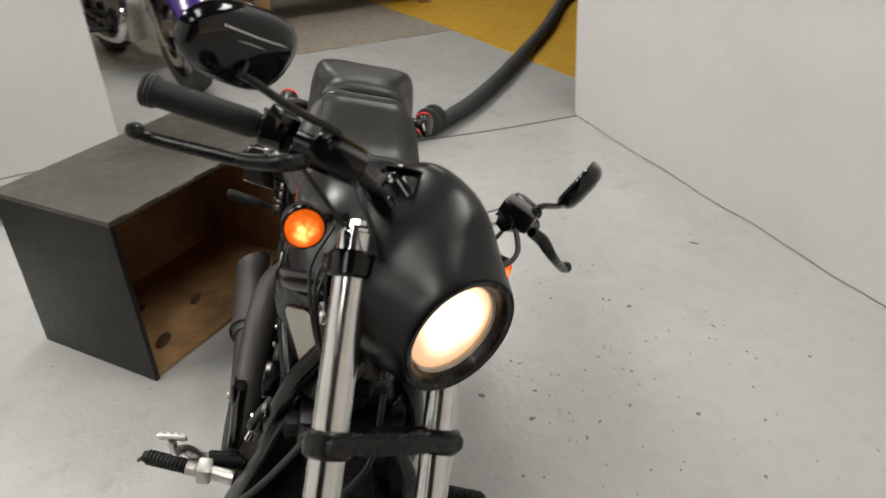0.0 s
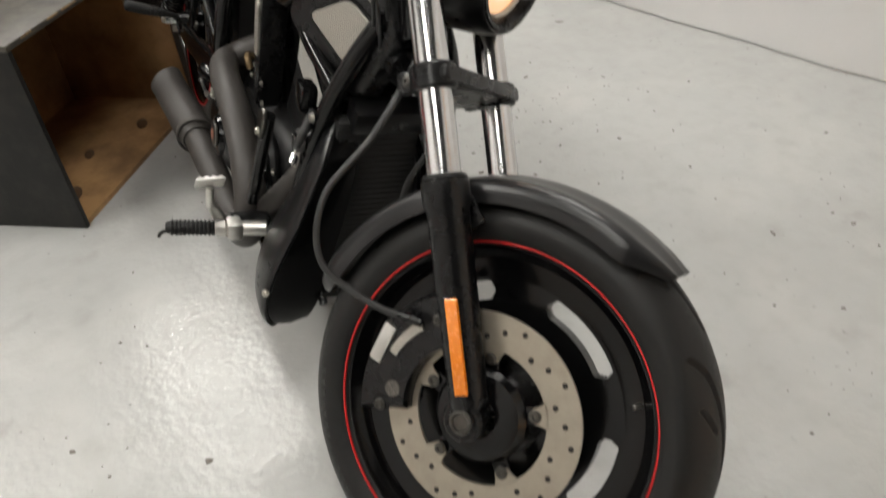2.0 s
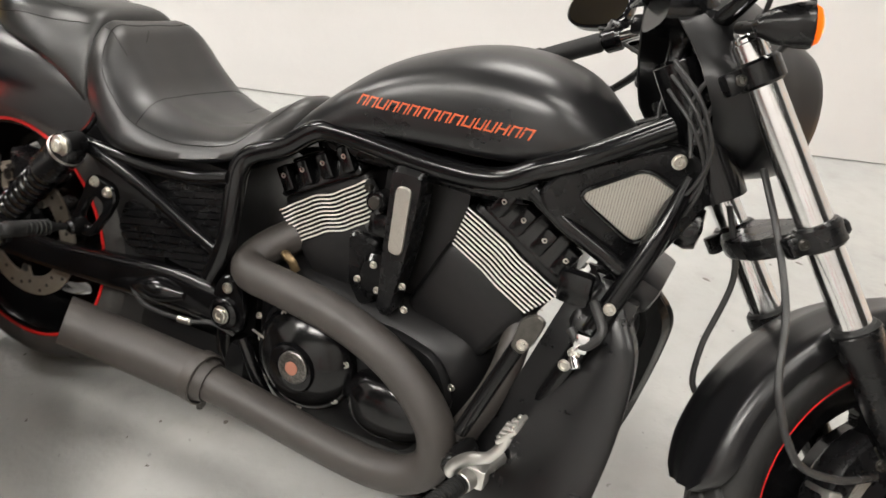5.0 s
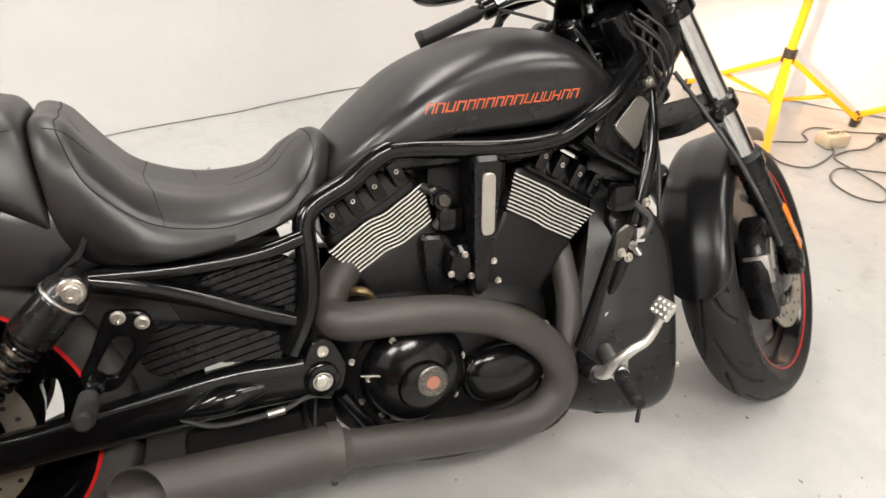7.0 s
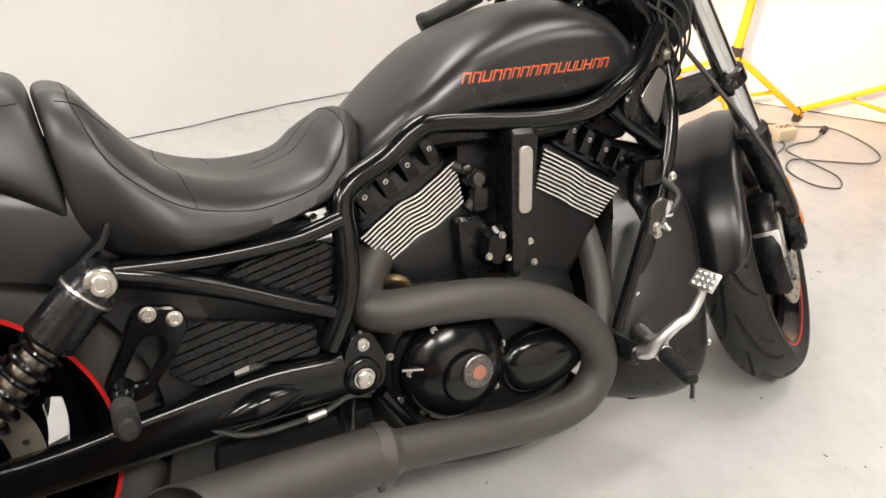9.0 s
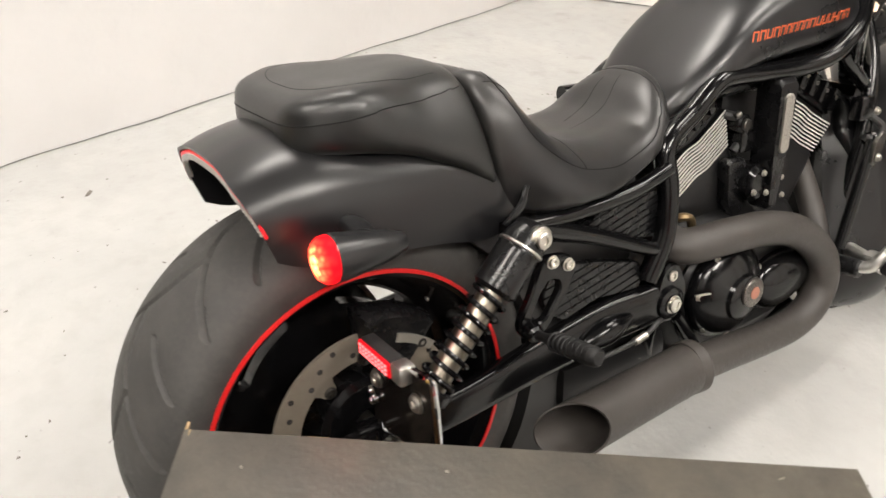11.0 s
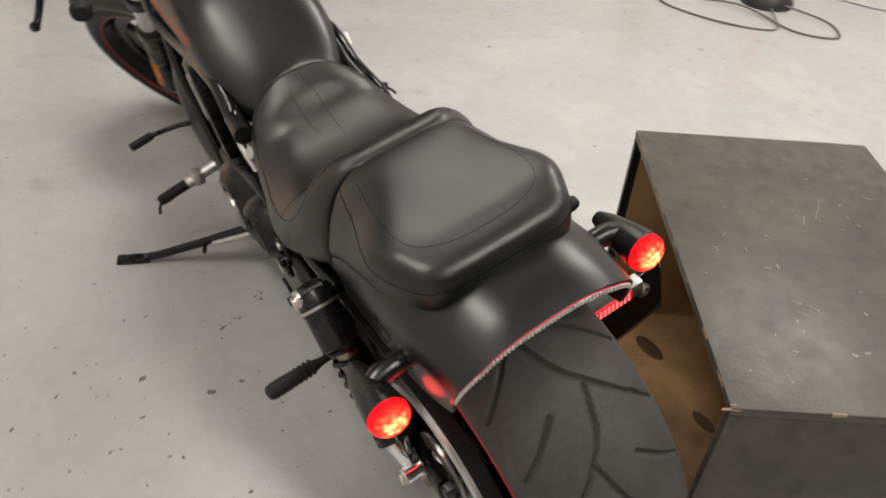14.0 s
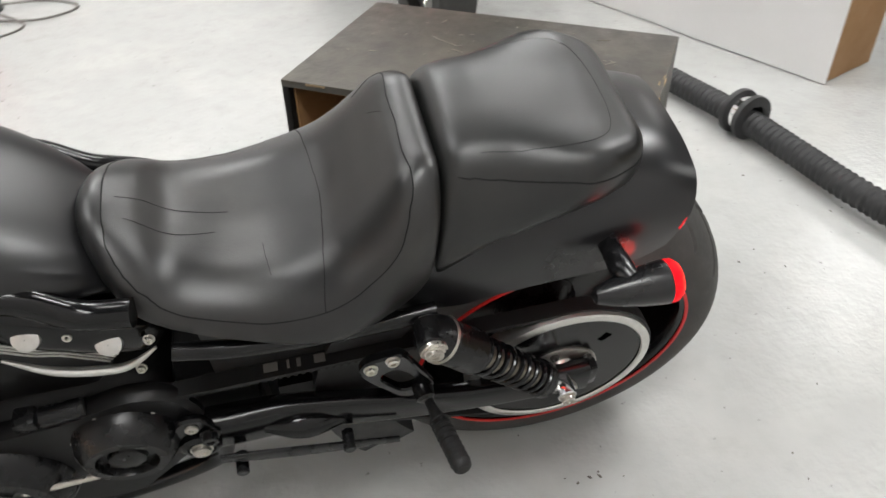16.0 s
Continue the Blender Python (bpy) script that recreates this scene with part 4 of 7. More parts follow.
# ---- swinging arm and shocks ----
def arm_section(points, half_y, half_z, n=30):
    rows = spline([(*p, hy, hz) for p, hy, hz in zip(points, half_y, half_z)], n)
    rings = []
    for x, y, z, hy, hz in rows:
        a = np.linspace(0, 2 * math.pi, 20, endpoint=False)
        c, s = np.cos(a), np.sin(a)
        rings.append([(x, y + hy * np.sign(ci) * abs(ci) ** 0.6, z + hz * np.sign(si) * abs(si) ** 0.6) for ci, si in zip(c, s)])
    return skin(rings)


swing = part("swingarm", arm_section([(0.615, -0.14, 0.342), (0.55, -0.14, 0.342), (0.45, -0.138, 0.337), (0.3, -0.142, 0.322), (0.14, -0.15, 0.308), (-0.02, -0.15, 0.307)], [0.022, 0.024, 0.02, 0.017, 0.016, 0.017], [0.042, 0.04, 0.042, 0.036, 0.03, 0.036]), GLOSS, bike, "gloss black swinging arm")
part("swingarm_left", arm_section([(0.615, 0.14, 0.342), (0.55, 0.14, 0.342), (0.45, 0.14, 0.337), (0.3, 0.152, 0.322), (0.14, 0.16, 0.308), (-0.02, 0.16, 0.307)], [0.022, 0.024, 0.02, 0.017, 0.016, 0.017], [0.042, 0.04, 0.042, 0.036, 0.03, 0.036]), GLOSS, swing)
part("swingarm_bridge", arm_section([(0.5, -0.12, 0.335), (0.49, 0, 0.34), (0.5, 0.12, 0.335)], [0.03, 0.03, 0.03], [0.04, 0.04, 0.04]), GLOSS, swing)
both("arm_blister", lambda: tube([(0.36, -0.15, 0.312), (0.41, -0.157, 0.328), (0.45, -0.159, 0.337), (0.5, -0.156, 0.342)], [0.004, 0.02, 0.024, 0.01], 22, 16), GLOSS, swing)
both("pivot_cap", lambda: lathe([(0.03, 0), (0.03, 0.006), (0.026, 0.009), (0.021, 0.01), (0.021, 0.007), (0.015, 0.007), (0.014, 0.011), (0.006, 0.012), (0.0005, 0.009)], (0.594, -0.162, 0.342), (0, -1, 0), 28), GLOSS, swing)
both("pivot_bolt", lambda: bolt((0.594, -0.171, 0.342), (0, -1, 0), 0.0135, 0.008), ZINC, swing, "large zinc pivot bolt")
both("mount_plate", lambda: plate(rounded([(0.56, 0.315), (0.63, 0.31), (0.64, 0.36), (0.612, 0.415), (0.58, 0.415), (0.565, 0.38)], 0.018), 0.014, lambda u, v, w: (u, -0.148 - w, v), 0.004), GLOSS, chassis)
both("mount_bolt", lambda: bolt((0.597, -0.158, 0.393), (0, -1, 0), 0.01, 0.008), ZINC, chassis, "zinc socket bolt")
part("axle_spindle", rod((0.02, -0.175, 0.308), (0.02, 0.185, 0.308), 0.0125), STEEL, rear, "steel rear axle")
for sgn in (-1, 1):
    part("axle_nut", tube([(0.02, sgn * 0.168, 0.308), (0.02, sgn * 0.185, 0.308)], 0.019, seg=6, smooth=False), ZINC, rear, "zinc axle nut")
    part("axle_block", rbox(0.0, sgn * 0.158, 0.308, 0.075, 0.026, 0.05, 0.006), SATIN, swing)


def shock(sign):
    top, low = np.array((0.252, sign * 0.188, 0.568)), np.array((0.03, sign * 0.19, 0.33))
    d = (low - top) / np.linalg.norm(low - top)
    L = np.linalg.norm(low - top)
    at = lambda s: tuple(top + d * s)
    body = part("shock_absorber", rod(at(0.02), at(0.095), 0.031, 0.033, 28, 0.006), SATIN, bike, "black coil-over rear shock")
    part("upper_cap", lathe([(0.012, -0.012), (0.024, -0.01), (0.031, 0.004), (0.0325, 0.02), (0.0335, 0.024)], tuple(top + d * 0.004), d, 28), SATIN, body)
    part("cap_ring", lathe([(0.031, -0.002), (0.0338, -0.001), (0.0342, 0.002), (0.0325, 0.004)], tuple(top + d * 0.021), d, 32), STEEL, body, "bright steel ring")
    part("damper_rod", rod(at(0.09), at(L - 0.06), 0.0185), DAMPER, body, "dull steel damper body")
    turns, n = 8.5, 200
    a = np.linspace(0, 2 * math.pi * turns, n)
    side = np.cross(d, (0, 1, 0))
    side /= np.linalg.norm(side)
    up = np.cross(side, d)
    h = np.linspace(0.092, L - 0.075, n)
    pts = top + d * h[:, None] + 0.0255 * (np.cos(a)[:, None] * side + np.sin(a)[:, None] * up)
    part("spring", tube(pts, 0.0041, n, 8, smooth=False), GLOSS, body, "gloss black coil spring")
    part("lower_collar", rod(at(L - 0.078), at(L - 0.06), 0.03, seg=28), SATIN, body)
    part("lower_clevis", joined(rod(at(L - 0.062), at(L - 0.01), 0.021, 0.013, 20, 0.004), rod(tuple(low - (0, 0.017, 0)), tuple(low + (0, 0.017, 0)), 0.016, seg=20)), CHROME, body, "chrome lower clevis")
    part("top_eye", rod(tuple(top - (0, 0.022, 0)), tuple(top + (0, 0.022, 0)), 0.02, seg=22, edge=0.004), SATIN, body)
    part("top_bolt", joined(rod(tuple(top + (0, sign * 0.02, 0)), tuple(top + (0, sign * 0.028, 0)), 0.019, seg=24), bolt(tuple(top + (0, sign * 0.028, 0)), (0, sign, 0), 0.012, 0.008)), ZINC, body, "zinc top bolt")
    part("low_bolt", bolt(tuple(low + (0, sign * 0.017, 0)), (0, sign, 0), 0.011, 0.009), ZINC, body, "zinc bottom bolt")


shock(-1)
shock(1)


# ---- passenger peg brackets ----
def peg_bracket(sign):
    y = lambda w: sign * (0.172 + w)
    outer = rounded([(0.286, 0.52), (0.34, 0.512), (0.352, 0.488), (0.334, 0.452), (0.294, 0.398), (0.275, 0.392), (0.246, 0.402), (0.24, 0.42), (0.262, 0.462)], 0.014)
    inner = rounded([(0.297, 0.481), (0.318, 0.474), (0.32, 0.458), (0.292, 0.417), (0.277, 0.416), (0.263, 0.428), (0.285, 0.468)], 0.012)
    b = part("peg_bracket", slotted(outer, inner, 0.016, lambda u, v, w: (u, y(w - 0.006), v)), GLOSS, bike, "black slotted passenger peg bracket")
    part("bracket_foot", rod((0.262, y(-0.004), 0.412), (0.258, y(0.03), 0.41), 0.017, 0.014, 18, 0.004), GLOSS, b)
    for u, v in ((0.302, 0.509), (0.333, 0.497)):
        part("bracket_bolt", bolt((u, y(0.0095), v), (0, sign, 0), 0.0085, 0.007), ZINC, b, "zinc socket bolt")
    tip = (0.235, 0.325, 0.435) if sign > 0 else (0.252, -0.333, 0.438)
    mid = np.array((0.256, y(0.034), 0.414))
    tip = np.array(tip)
    dd = tip - mid
    peg = part("passenger_peg", tube([mid, mid + dd * 0.15, mid + dd * 0.22, mid + dd * 0.6, mid + dd * 0.93, tip], [0.007, 0.0075, 0.01, 0.0135, 0.014, 0.0095], 24, 16), GRIP, b, "black rubber passenger peg")
    for k in range(9):
        p = mid + dd * (0.3 + 0.075 * k)
        part("peg_rib", lathe([(0.0125, -0.002), (0.0147, -0.001), (0.0147, 0.001), (0.0125, 0.002)], tuple(p), dd, 18), GRIP, peg)


peg_bracket(-1)
peg_bracket(1)


# ---- ribbed side panels ----
def side_panel(outline, sign, slope, pitch):
    """A moulded side panel: slanted slats with narrow grooves between them."""
    o = rounded(outline, 0.012)
    p = part("side_panel", plate(o, 0.01, lambda u, v, w: (u, sign * (0.126 + w), v), 0.003), SATIN, bike, "black side panel with slanted ribs")
    a = math.atan(slope)
    nx, nz = -math.sin(a), math.cos(a)
    d = o[:, 0] * nx + o[:, 1] * nz
    k = d.min()
    while k < d.max():
        strip = clipped(clipped([tuple(q) for q in o], nx, nz, k + pitch - 0.0028), -nx, -nz, -k)
        k += pitch
        if len(strip) < 3 or np.ptp(np.array(strip), axis=0).max() < 0.02:
            continue
        part("slat", plate(strip, 0.009, lambda u, v, w: (u, sign * (0.134 + w), v), 0.0022), SATIN, p)


UPPER = [(0.385, 0.517), (0.437, 0.544), (0.556, 0.556), (0.576, 0.533), (0.578, 0.468), (0.5, 0.48)]
LOWER = [(0.338, 0.476), (0.44, 0.458), (0.535, 0.43), (0.537, 0.382), (0.43, 0.392), (0.365, 0.374), (0.33, 0.396), (0.318, 0.426)]
side_panel(UPPER, -1, 0.26, 0.0125)
side_panel(LOWER, -1, 0.22, 0.0145)

# ---- engine ----
engine = part("engine", arm_section([(0.615, 0, 0.33), (0.66, 0, 0.31), (0.76, 0, 0.29), (0.92, 0, 0.285), (1.03, 0, 0.29), (1.07, 0, 0.3)], [0.08, 0.125, 0.14, 0.14, 0.12, 0.07], [0.08, 0.14, 0.165, 0.165, 0.14, 0.09], 24), CAST, bike, "black liquid-cooled twin-cylinder engine")


def cylinder(name, base, top, wide, wave, label):
    """A cylinder and head along the line base-top (x, z), square in section, with wavy silver-edged fins."""
    b, t = np.array(base, float), np.array(top, float)
    d = (t - b) / np.linalg.norm(t - b)
    s = np.array((-d[1], d[0]))
    L = np.linalg.norm(t - b)

    def block(h0, h1, w0, w1, y0, y1):
        rings = []
        for h, w, y in ((h0, w0 * 0.94, y0), (h0 + 0.006, w0, y0), (h1 - 0.008, w1, y1), (h1, w1 * 0.92, y1 * 0.95)):
            c = b + d * h
            o = rounded([(-w, -y), (w, -y), (w, y), (-w, y)], 0.018, 4)
            rings.append([(c[0] + s[0] * u, v, c[1] + s[1] * u) for u, v in o])
        return skin(rings)

    c = part(name, block(0, L * 0.5, wide * 0.8, wide * 0.9, 0.085, 0.085), CAST, engine, label)
    part("cylinder_head", block(L * 0.49, L * 0.8, wide * 0.95, wide * 0.97, 0.072, 0.072), CAST, c, "black cast cylinder head")
    part("rocker_cover", block(L * 0.79, L, wide * 0.95, wide * 0.7, 0.08, 0.06), GLOSS, c, "black rocker cover")
    for k in range(10):
        h = L * 0.5 + 0.0071 * k
        for sign in (-1, 1):
            rows0, rows1 = [], []
            reach = wide * (0.82 + 0.021 * k)
            for u in np.linspace(-reach, reach, 30):
                wob = wave * (math.sin(u / wide * 5.2) + 0.35 * math.sin(u / wide * 11))
                p = b + d * (h + wob) + s * u
                q = b + d * (h + wob + 0.0027) + s * u
                rows0.append((p, q))
            rings = [[(p[0], sign * 0.06, p[1]), (p[0], sign * 0.0828, p[1]), (q[0], sign * 0.0828, q[1]), (q[0], sign * 0.06, q[1])] for p, q in rows0]
            fin = part("fin", skin(rings), SATIN, c)
            rings = [[(p[0], sign * 0.0828, p[1]), (p[0], sign * 0.0845, p[1]), (q[0], sign * 0.0845, q[1]), (q[0], sign * 0.0828, q[1])] for p, q in rows0]
            part("fin_edge", skin(rings), FIN, c, "bright machined fin edge")
    # lugs and bolts over the rocker cover
    for k, u in enumerate((-0.7, -0.25, 0.2, 0.62)):
        for sign in (-1, 1):
            p = b + d * (L * 0.9) + s * (wide * u)
            part("cover_lug", moved(rbox(0, 0, 0, 0.024, 0.034, 0.046, 0.006), Matrix.Translation((p[0], sign * 0.074, p[1])) @ Matrix.Rotation(math.atan2(d[0], d[1]), 4, "Y")), GLOSS, c)
            part("lug_bolt", bolt((p[0] + d[0] * 0.005, sign * 0.088, p[1] + d[1] * 0.005), (0, sign, 0), 0.0045, 0.004), ZINC, c)
    return c


cylinder("rear_cylinder", (0.82, 0.407), (0.68, 0.649), 0.0975, 0.0026, "black rear cylinder with silver-edged fins")
cylinder("front_cylinder", (0.97, 0.416), (1.1, 0.661), 0.097, 0.0011, "black front cylinder with silver-edged fins")
# strut with perforated insert between the cylinders
strut = part("intake_strut", plate(rounded([(0.868, 0.69), (0.922, 0.69), (0.916, 0.56), (0.9, 0.44), (0.878, 0.44), (0.872, 0.56)], 0.012), 0.05, lambda u, v, w: (u, -0.095 - w, v), 0.008), SATIN, engine, "black strut between the cylinders")
part("mesh_insert", plate(rounded([(0.882, 0.663), (0.908, 0.663), (0.909, 0.552), (0.884, 0.552)], 0.013, 6), 0.006, lambda u, v, w: (u, -0.1435 - w, v), 0.002), GRILLE, strut, "perforated metal insert")
strutl = part("intake_strut", plate(rounded([(0.868, 0.69), (0.922, 0.69), (0.916, 0.56), (0.9, 0.44), (0.878, 0.44), (0.872, 0.56)], 0.012), 0.05, lambda u, v, w: (u, 0.095 + w, v), 0.008), SATIN, engine)
part("mesh_insert", plate(rounded([(0.882, 0.663), (0.908, 0.663), (0.909, 0.552), (0.884, 0.552)], 0.013, 6), 0.006, lambda u, v, w: (u, 0.1435 + w, v), 0.002), GRILLE, strutl, "perforated metal insert")
part("airbox", arm_section([(0.7, 0, 0.68), (0.85, 0, 0.69), (1.0, 0, 0.69), (1.1, 0, 0.7)], [0.08, 0.1, 0.1, 0.08], [0.03, 0.035, 0.035, 0.03], 14), SATIN, engine)

part("valley_block", rbox(0.895, 0, 0.56, 0.16, 0.13, 0.22, 0.02), CAST, engine)
part("valley_hose", tube([(0.80, -0.08, 0.63), (0.825, -0.1, 0.618), (0.835, -0.1, 0.585), (0.82, -0.095, 0.56)], 0.0085, 20, 10), BLACKPLASTIC, engine)
coil = part("sensor_housing", joined(rod((0.83, -0.075, 0.61), (0.83, -0.108, 0.61), 0.019, seg=22, edge=0.003), rbox(0.845, -0.085, 0.575, 0.045, 0.05, 0.04, 0.008)), GLOSS, engine, "gloss black sensor housing between the cylinders")
part("sensor_plug", joined(rod((0.83, -0.106, 0.61), (0.83, -0.114, 0.61), 0.011, seg=18), rod((0.806, -0.1, 0.628), (0.818, -0.104, 0.632), 0.006)), DARK_BOLT, coil)
part("valley_rib", plate(rounded([(0.79, 0.55), (0.845, 0.545), (0.855, 0.44), (0.83, 0.42), (0.8, 0.46)], 0.012), 0.025, lambda u, v, w: (u, -0.085 - w, v), 0.006), SATIN, engine, "ribbed black crankcase wall")
part("copper_elbow", tube([(0.667, -0.098, 0.462), (0.675, -0.112, 0.468), (0.69, -0.115, 0.462), (0.7, -0.112, 0.445)], 0.008, 14, 10), material("heat_tinted_metal", (0.24, 0.17, 0.09), 0.4, 0.8, (60, 0.6, (0.1, 0.07, 0.04))), engine, "heat-tinted exhaust flange")
# dark block added so that no bright floor shows through under the gearbox
part("under_gap_fill", rbox(0.5, -0.04, 0.225, 0.26, 0.2, 0.1, 0.03), CAST, engine, "black block added to fill the dark gap under the gearbox")

# right engine covers
clutch = part("clutch_cover", lathe([(0.098, -0.01), (0.098, 0.016), (0.094, 0.026), (0.085, 0.036), (0.066, 0.05), (0.046, 0.058), (0.043, 0.066), (0.036, 0.07), (0.0005, 0.07)], (0.763, -0.132, 0.312), (0.0, -1, 0.0), 56), GLOSS, engine, "gloss black domed clutch cover")
part("derby_disc", lathe([(0.0285, 0), (0.0285, 0.004), (0.026, 0.006), (0.016, 0.006), (0.014, 0.0066), (0.0005, 0.0066)], (0.774, -0.202, 0.323), (0, -1, 0.05), 36), BADGE, clutch, "round metal badge")
part("derby_mark", lathe([(0.012, 0), (0.012, 0.0012), (0.0005, 0.0012)], (0.774, -0.2088, 0.3234), (0, -1, 0.05), 20), material("copper_mark", (0.45, 0.2, 0.14), 0.4, 0.6), clutch, "small copper-coloured emblem")
for k in range(7):
    a = 2 * math.pi * k / 7 + 0.3
    part("cover_bolt", bolt((0.763 + 0.088 * math.cos(a), -0.16, 0.312 + 0.088 * math.sin(a)), (0, -1, 0), 0.0055, 0.005), ZINC, clutch)
def oval_dome():
    o = spline([(0.845, 0.3, 0), (0.88, 0.335, 0), (0.95, 0.343, 0), (1.02, 0.32, 0), (1.035, 0.28, 0), (1.0, 0.245, 0), (0.93, 0.225, 0), (0.87, 0.24, 0), (0.845, 0.3, 0)], 41)[:-1, :2]
    mid = o.mean(0)
    rings = []
    for k, w in ((1.0, 0.0), (1.0, 0.018), (0.97, 0.03), (0.88, 0.04), (0.7, 0.049), (0.45, 0.055), (0.2, 0.058), (0.02, 0.059)):
        rings.append([(mid[0] + (u - mid[0]) * k, -0.125 - w, mid[1] + (v - mid[1]) * k) for u, v in o])
    return skin(rings)


alt = part("side_cover", oval_dome(), GLOSS, engine, "gloss black oval engine cover")
part("cover_step", plate(rounded([(0.83, 0.41), (0.9, 0.42), (1.0, 0.4), (1.04, 0.33), (0.98, 0.2), (0.72, 0.185), (0.66, 0.24), (0.66, 0.36), (0.72, 0.42)], 0.03), 0.022, lambda u, v, w: (u, -0.118 - w, v), 0.008), CAST, engine)
part("clutch_cable", tube([(0.66, -0.165, 0.335), (0.685, -0.172, 0.334), (0.71, -0.178, 0.332), (0.735, -0.187, 0.33)], 0.0022, 16, 8), STEEL, engine, "thin clutch cable")
part("cable_sleeve", rod((0.7, -0.176, 0.332), (0.722, -0.182, 0.331), 0.0042), ZINC, engine, "metal cable sleeve")
pump = part("water_pump_housing", plate(rounded([(0.835, 0.53), (0.875, 0.535), (0.88, 0.475), (0.855, 0.455), (0.825, 0.48)], 0.016), 0.05, lambda u, v, w: (u, -0.085 - w, v), 0.01), GLOSS, engine, "gloss black water pump housing")
for u, v in ((0.859, 0.519), (0.834, 0.486), (0.872, 0.478), (0.915, 0.5), (0.925, 0.462), (0.66, 0.395), (0.652, 0.35), (0.668, 0.27), (0.83, 0.395), (0.945, 0.388), (1.03, 0.36)):
    part("engine_bolt", bolt((u, -0.138, v), (0, -1, 0), 0.005, 0.005), ZINC, engine)
# brake lines and wiring on the right, between engine and swinging arm
part("brake_line", tube([(0.36, -0.15, 0.315), (0.42, -0.168, 0.296), (0.52, -0.172, 0.303), (0.57, -0.165, 0.315), (0.61, -0.15, 0.3)], 0.0045, 40, 8), BLACKPLASTIC, swing, "black rear brake line")
part("line_fitting", rod((0.5, -0.172, 0.3), (0.53, -0.172, 0.304), 0.007), STEEL, swing, "metal line fitting")
part("brace_bar", tube([(0.63, -0.15, 0.3), (0.67, -0.155, 0.24), (0.7, -0.155, 0.2)], 0.012, 12), GLOSS, engine)

# ---- exhaust ----
pipe = part("exhaust", tube([(0.665, -0.06, 0.49), (0.632, -0.09, 0.465), (0.617, -0.125, 0.442), (0.64, -0.155, 0.435), (0.72, -0.172, 0.438), (0.82, -0.178, 0.43), (0.915, -0.18, 0.403), (0.985, -0.181, 0.36), (1.033, -0.183, 0.305), (1.04, -0.184, 0.25), (1.005, -0.186, 0.207), (0.94, -0.188, 0.19), (0.84, -0.194, 0.197), (0.72, -0.204, 0.216), (0.6, -0.214, 0.234)], 0.0325, 90, 22), EXHAUST, bike, "black coated looping exhaust pipe")
part("front_header", tube([(1.075, -0.03, 0.535), (1.095, -0.055, 0.48), (1.098, -0.1, 0.395), (1.078, -0.142, 0.325), (1.045, -0.168, 0.268)], 0.0245, 36, 20), EXHAUST, pipe, "black coated front header pipe")
muffler = part("muffler", tube([(0.62, -0.213, 0.232), (0.6, -0.214, 0.234), (0.585, -0.216, 0.2355), (0.45, -0.228, 0.242), (0.34, -0.238, 0.2465)], [0.036, 0.042, 0.0445, 0.0445, 0.0445], seg=30, smooth=False, cap=False), EXHAUST, pipe, "black coated muffler")
cut = bmesh.new()
cut.from_mesh(muffler.data)
tip_end = tube([(0.34, -0.238, 0.2465), (0.3, -0.2416, 0.248)], 0.0445, seg=30, smooth=False, cap=False)
for v in tip_end.verts:
    if v.co.x < 0.32:
        v.co.x += (-0.2416 - v.co.y) * 0.75 + (v.co.z - 0.248) * 0.35 - 0.005
cut = joined(cut, tip_end)
bmesh.ops.remove_doubles(cut, verts=cut.verts, dist=0.0004)
cut = shelled(cut, 0.003)
cut.to_mesh(muffler.data)
cut.free()
muffler.data.polygons.foreach_set("use_smooth", [True] * len(muffler.data.polygons))
muffler.data.set_sharp_from_angle(angle=radians(35))
part("muffler_core", tube([(0.42, -0.231, 0.243), (0.405, -0.2325, 0.2437)], 0.041, seg=24, smooth=False), HOLE, muffler, "dark muffler inside")
clamp = part("exhaust_clamp", lathe([(0.0445, -0.012), (0.0475, -0.011), (0.0475, 0.011), (0.0445, 0.012)], (0.597, -0.2142, 0.2344), (1, -0.08, -0.045), 36), EXHAUST, pipe, "black band clamp")
part("clamp_bolt", joined(rod((0.597, -0.214, 0.191), (0.597, -0.214, 0.169), 0.006), rod((0.59, -0.214, 0.182), (0.606, -0.214, 0.182), 0.0075)), EXHAUST, clamp)

# ---- radiator shroud ----
SHROUD_RIGHT = [(0.6, 1.185, 1.225, 0.086, 0.082, 0.045), (0.55, 1.162, 1.266, 0.116, 0.111, 0.055), (0.5, 1.148, 1.292, 0.139, 0.134, 0.065), (0.4, 1.122, 1.298, 0.172, 0.167, 0.08), (0.3, 1.095, 1.291, 0.205, 0.2, 0.095), (0.23, 1.08, 1.286, 0.217, 0.212, 0.105), (0.19, 1.075, 1.278, 0.211, 0.206, 0.114), (0.165, 1.08, 1.268, 0.198, 0.192, 0.122), (0.152, 1.1, 1.25, 0.184, 0.178, 0.13)]
SHROUD_LEFT = [(0.588, 1.2, 1.238, 0.075, 0.065, 0.045), (0.55, 1.185, 1.278, 0.098, 0.085, 0.05), (0.5, 1.165, 1.312, 0.13, 0.11, 0.062), (0.43, 1.145, 1.312, 0.148, 0.128, 0.075), (0.33, 1.12, 1.298, 0.155, 0.138, 0.09), (0.25, 1.1, 1.282, 0.152, 0.138, 0.1), (0.2, 1.092, 1.26, 0.145, 0.133, 0.1), (0.17, 1.095, 1.235, 0.138, 0.128, 0.1), (0.155, 1.112, 1.2, 0.128, 0.12, 0.1)]


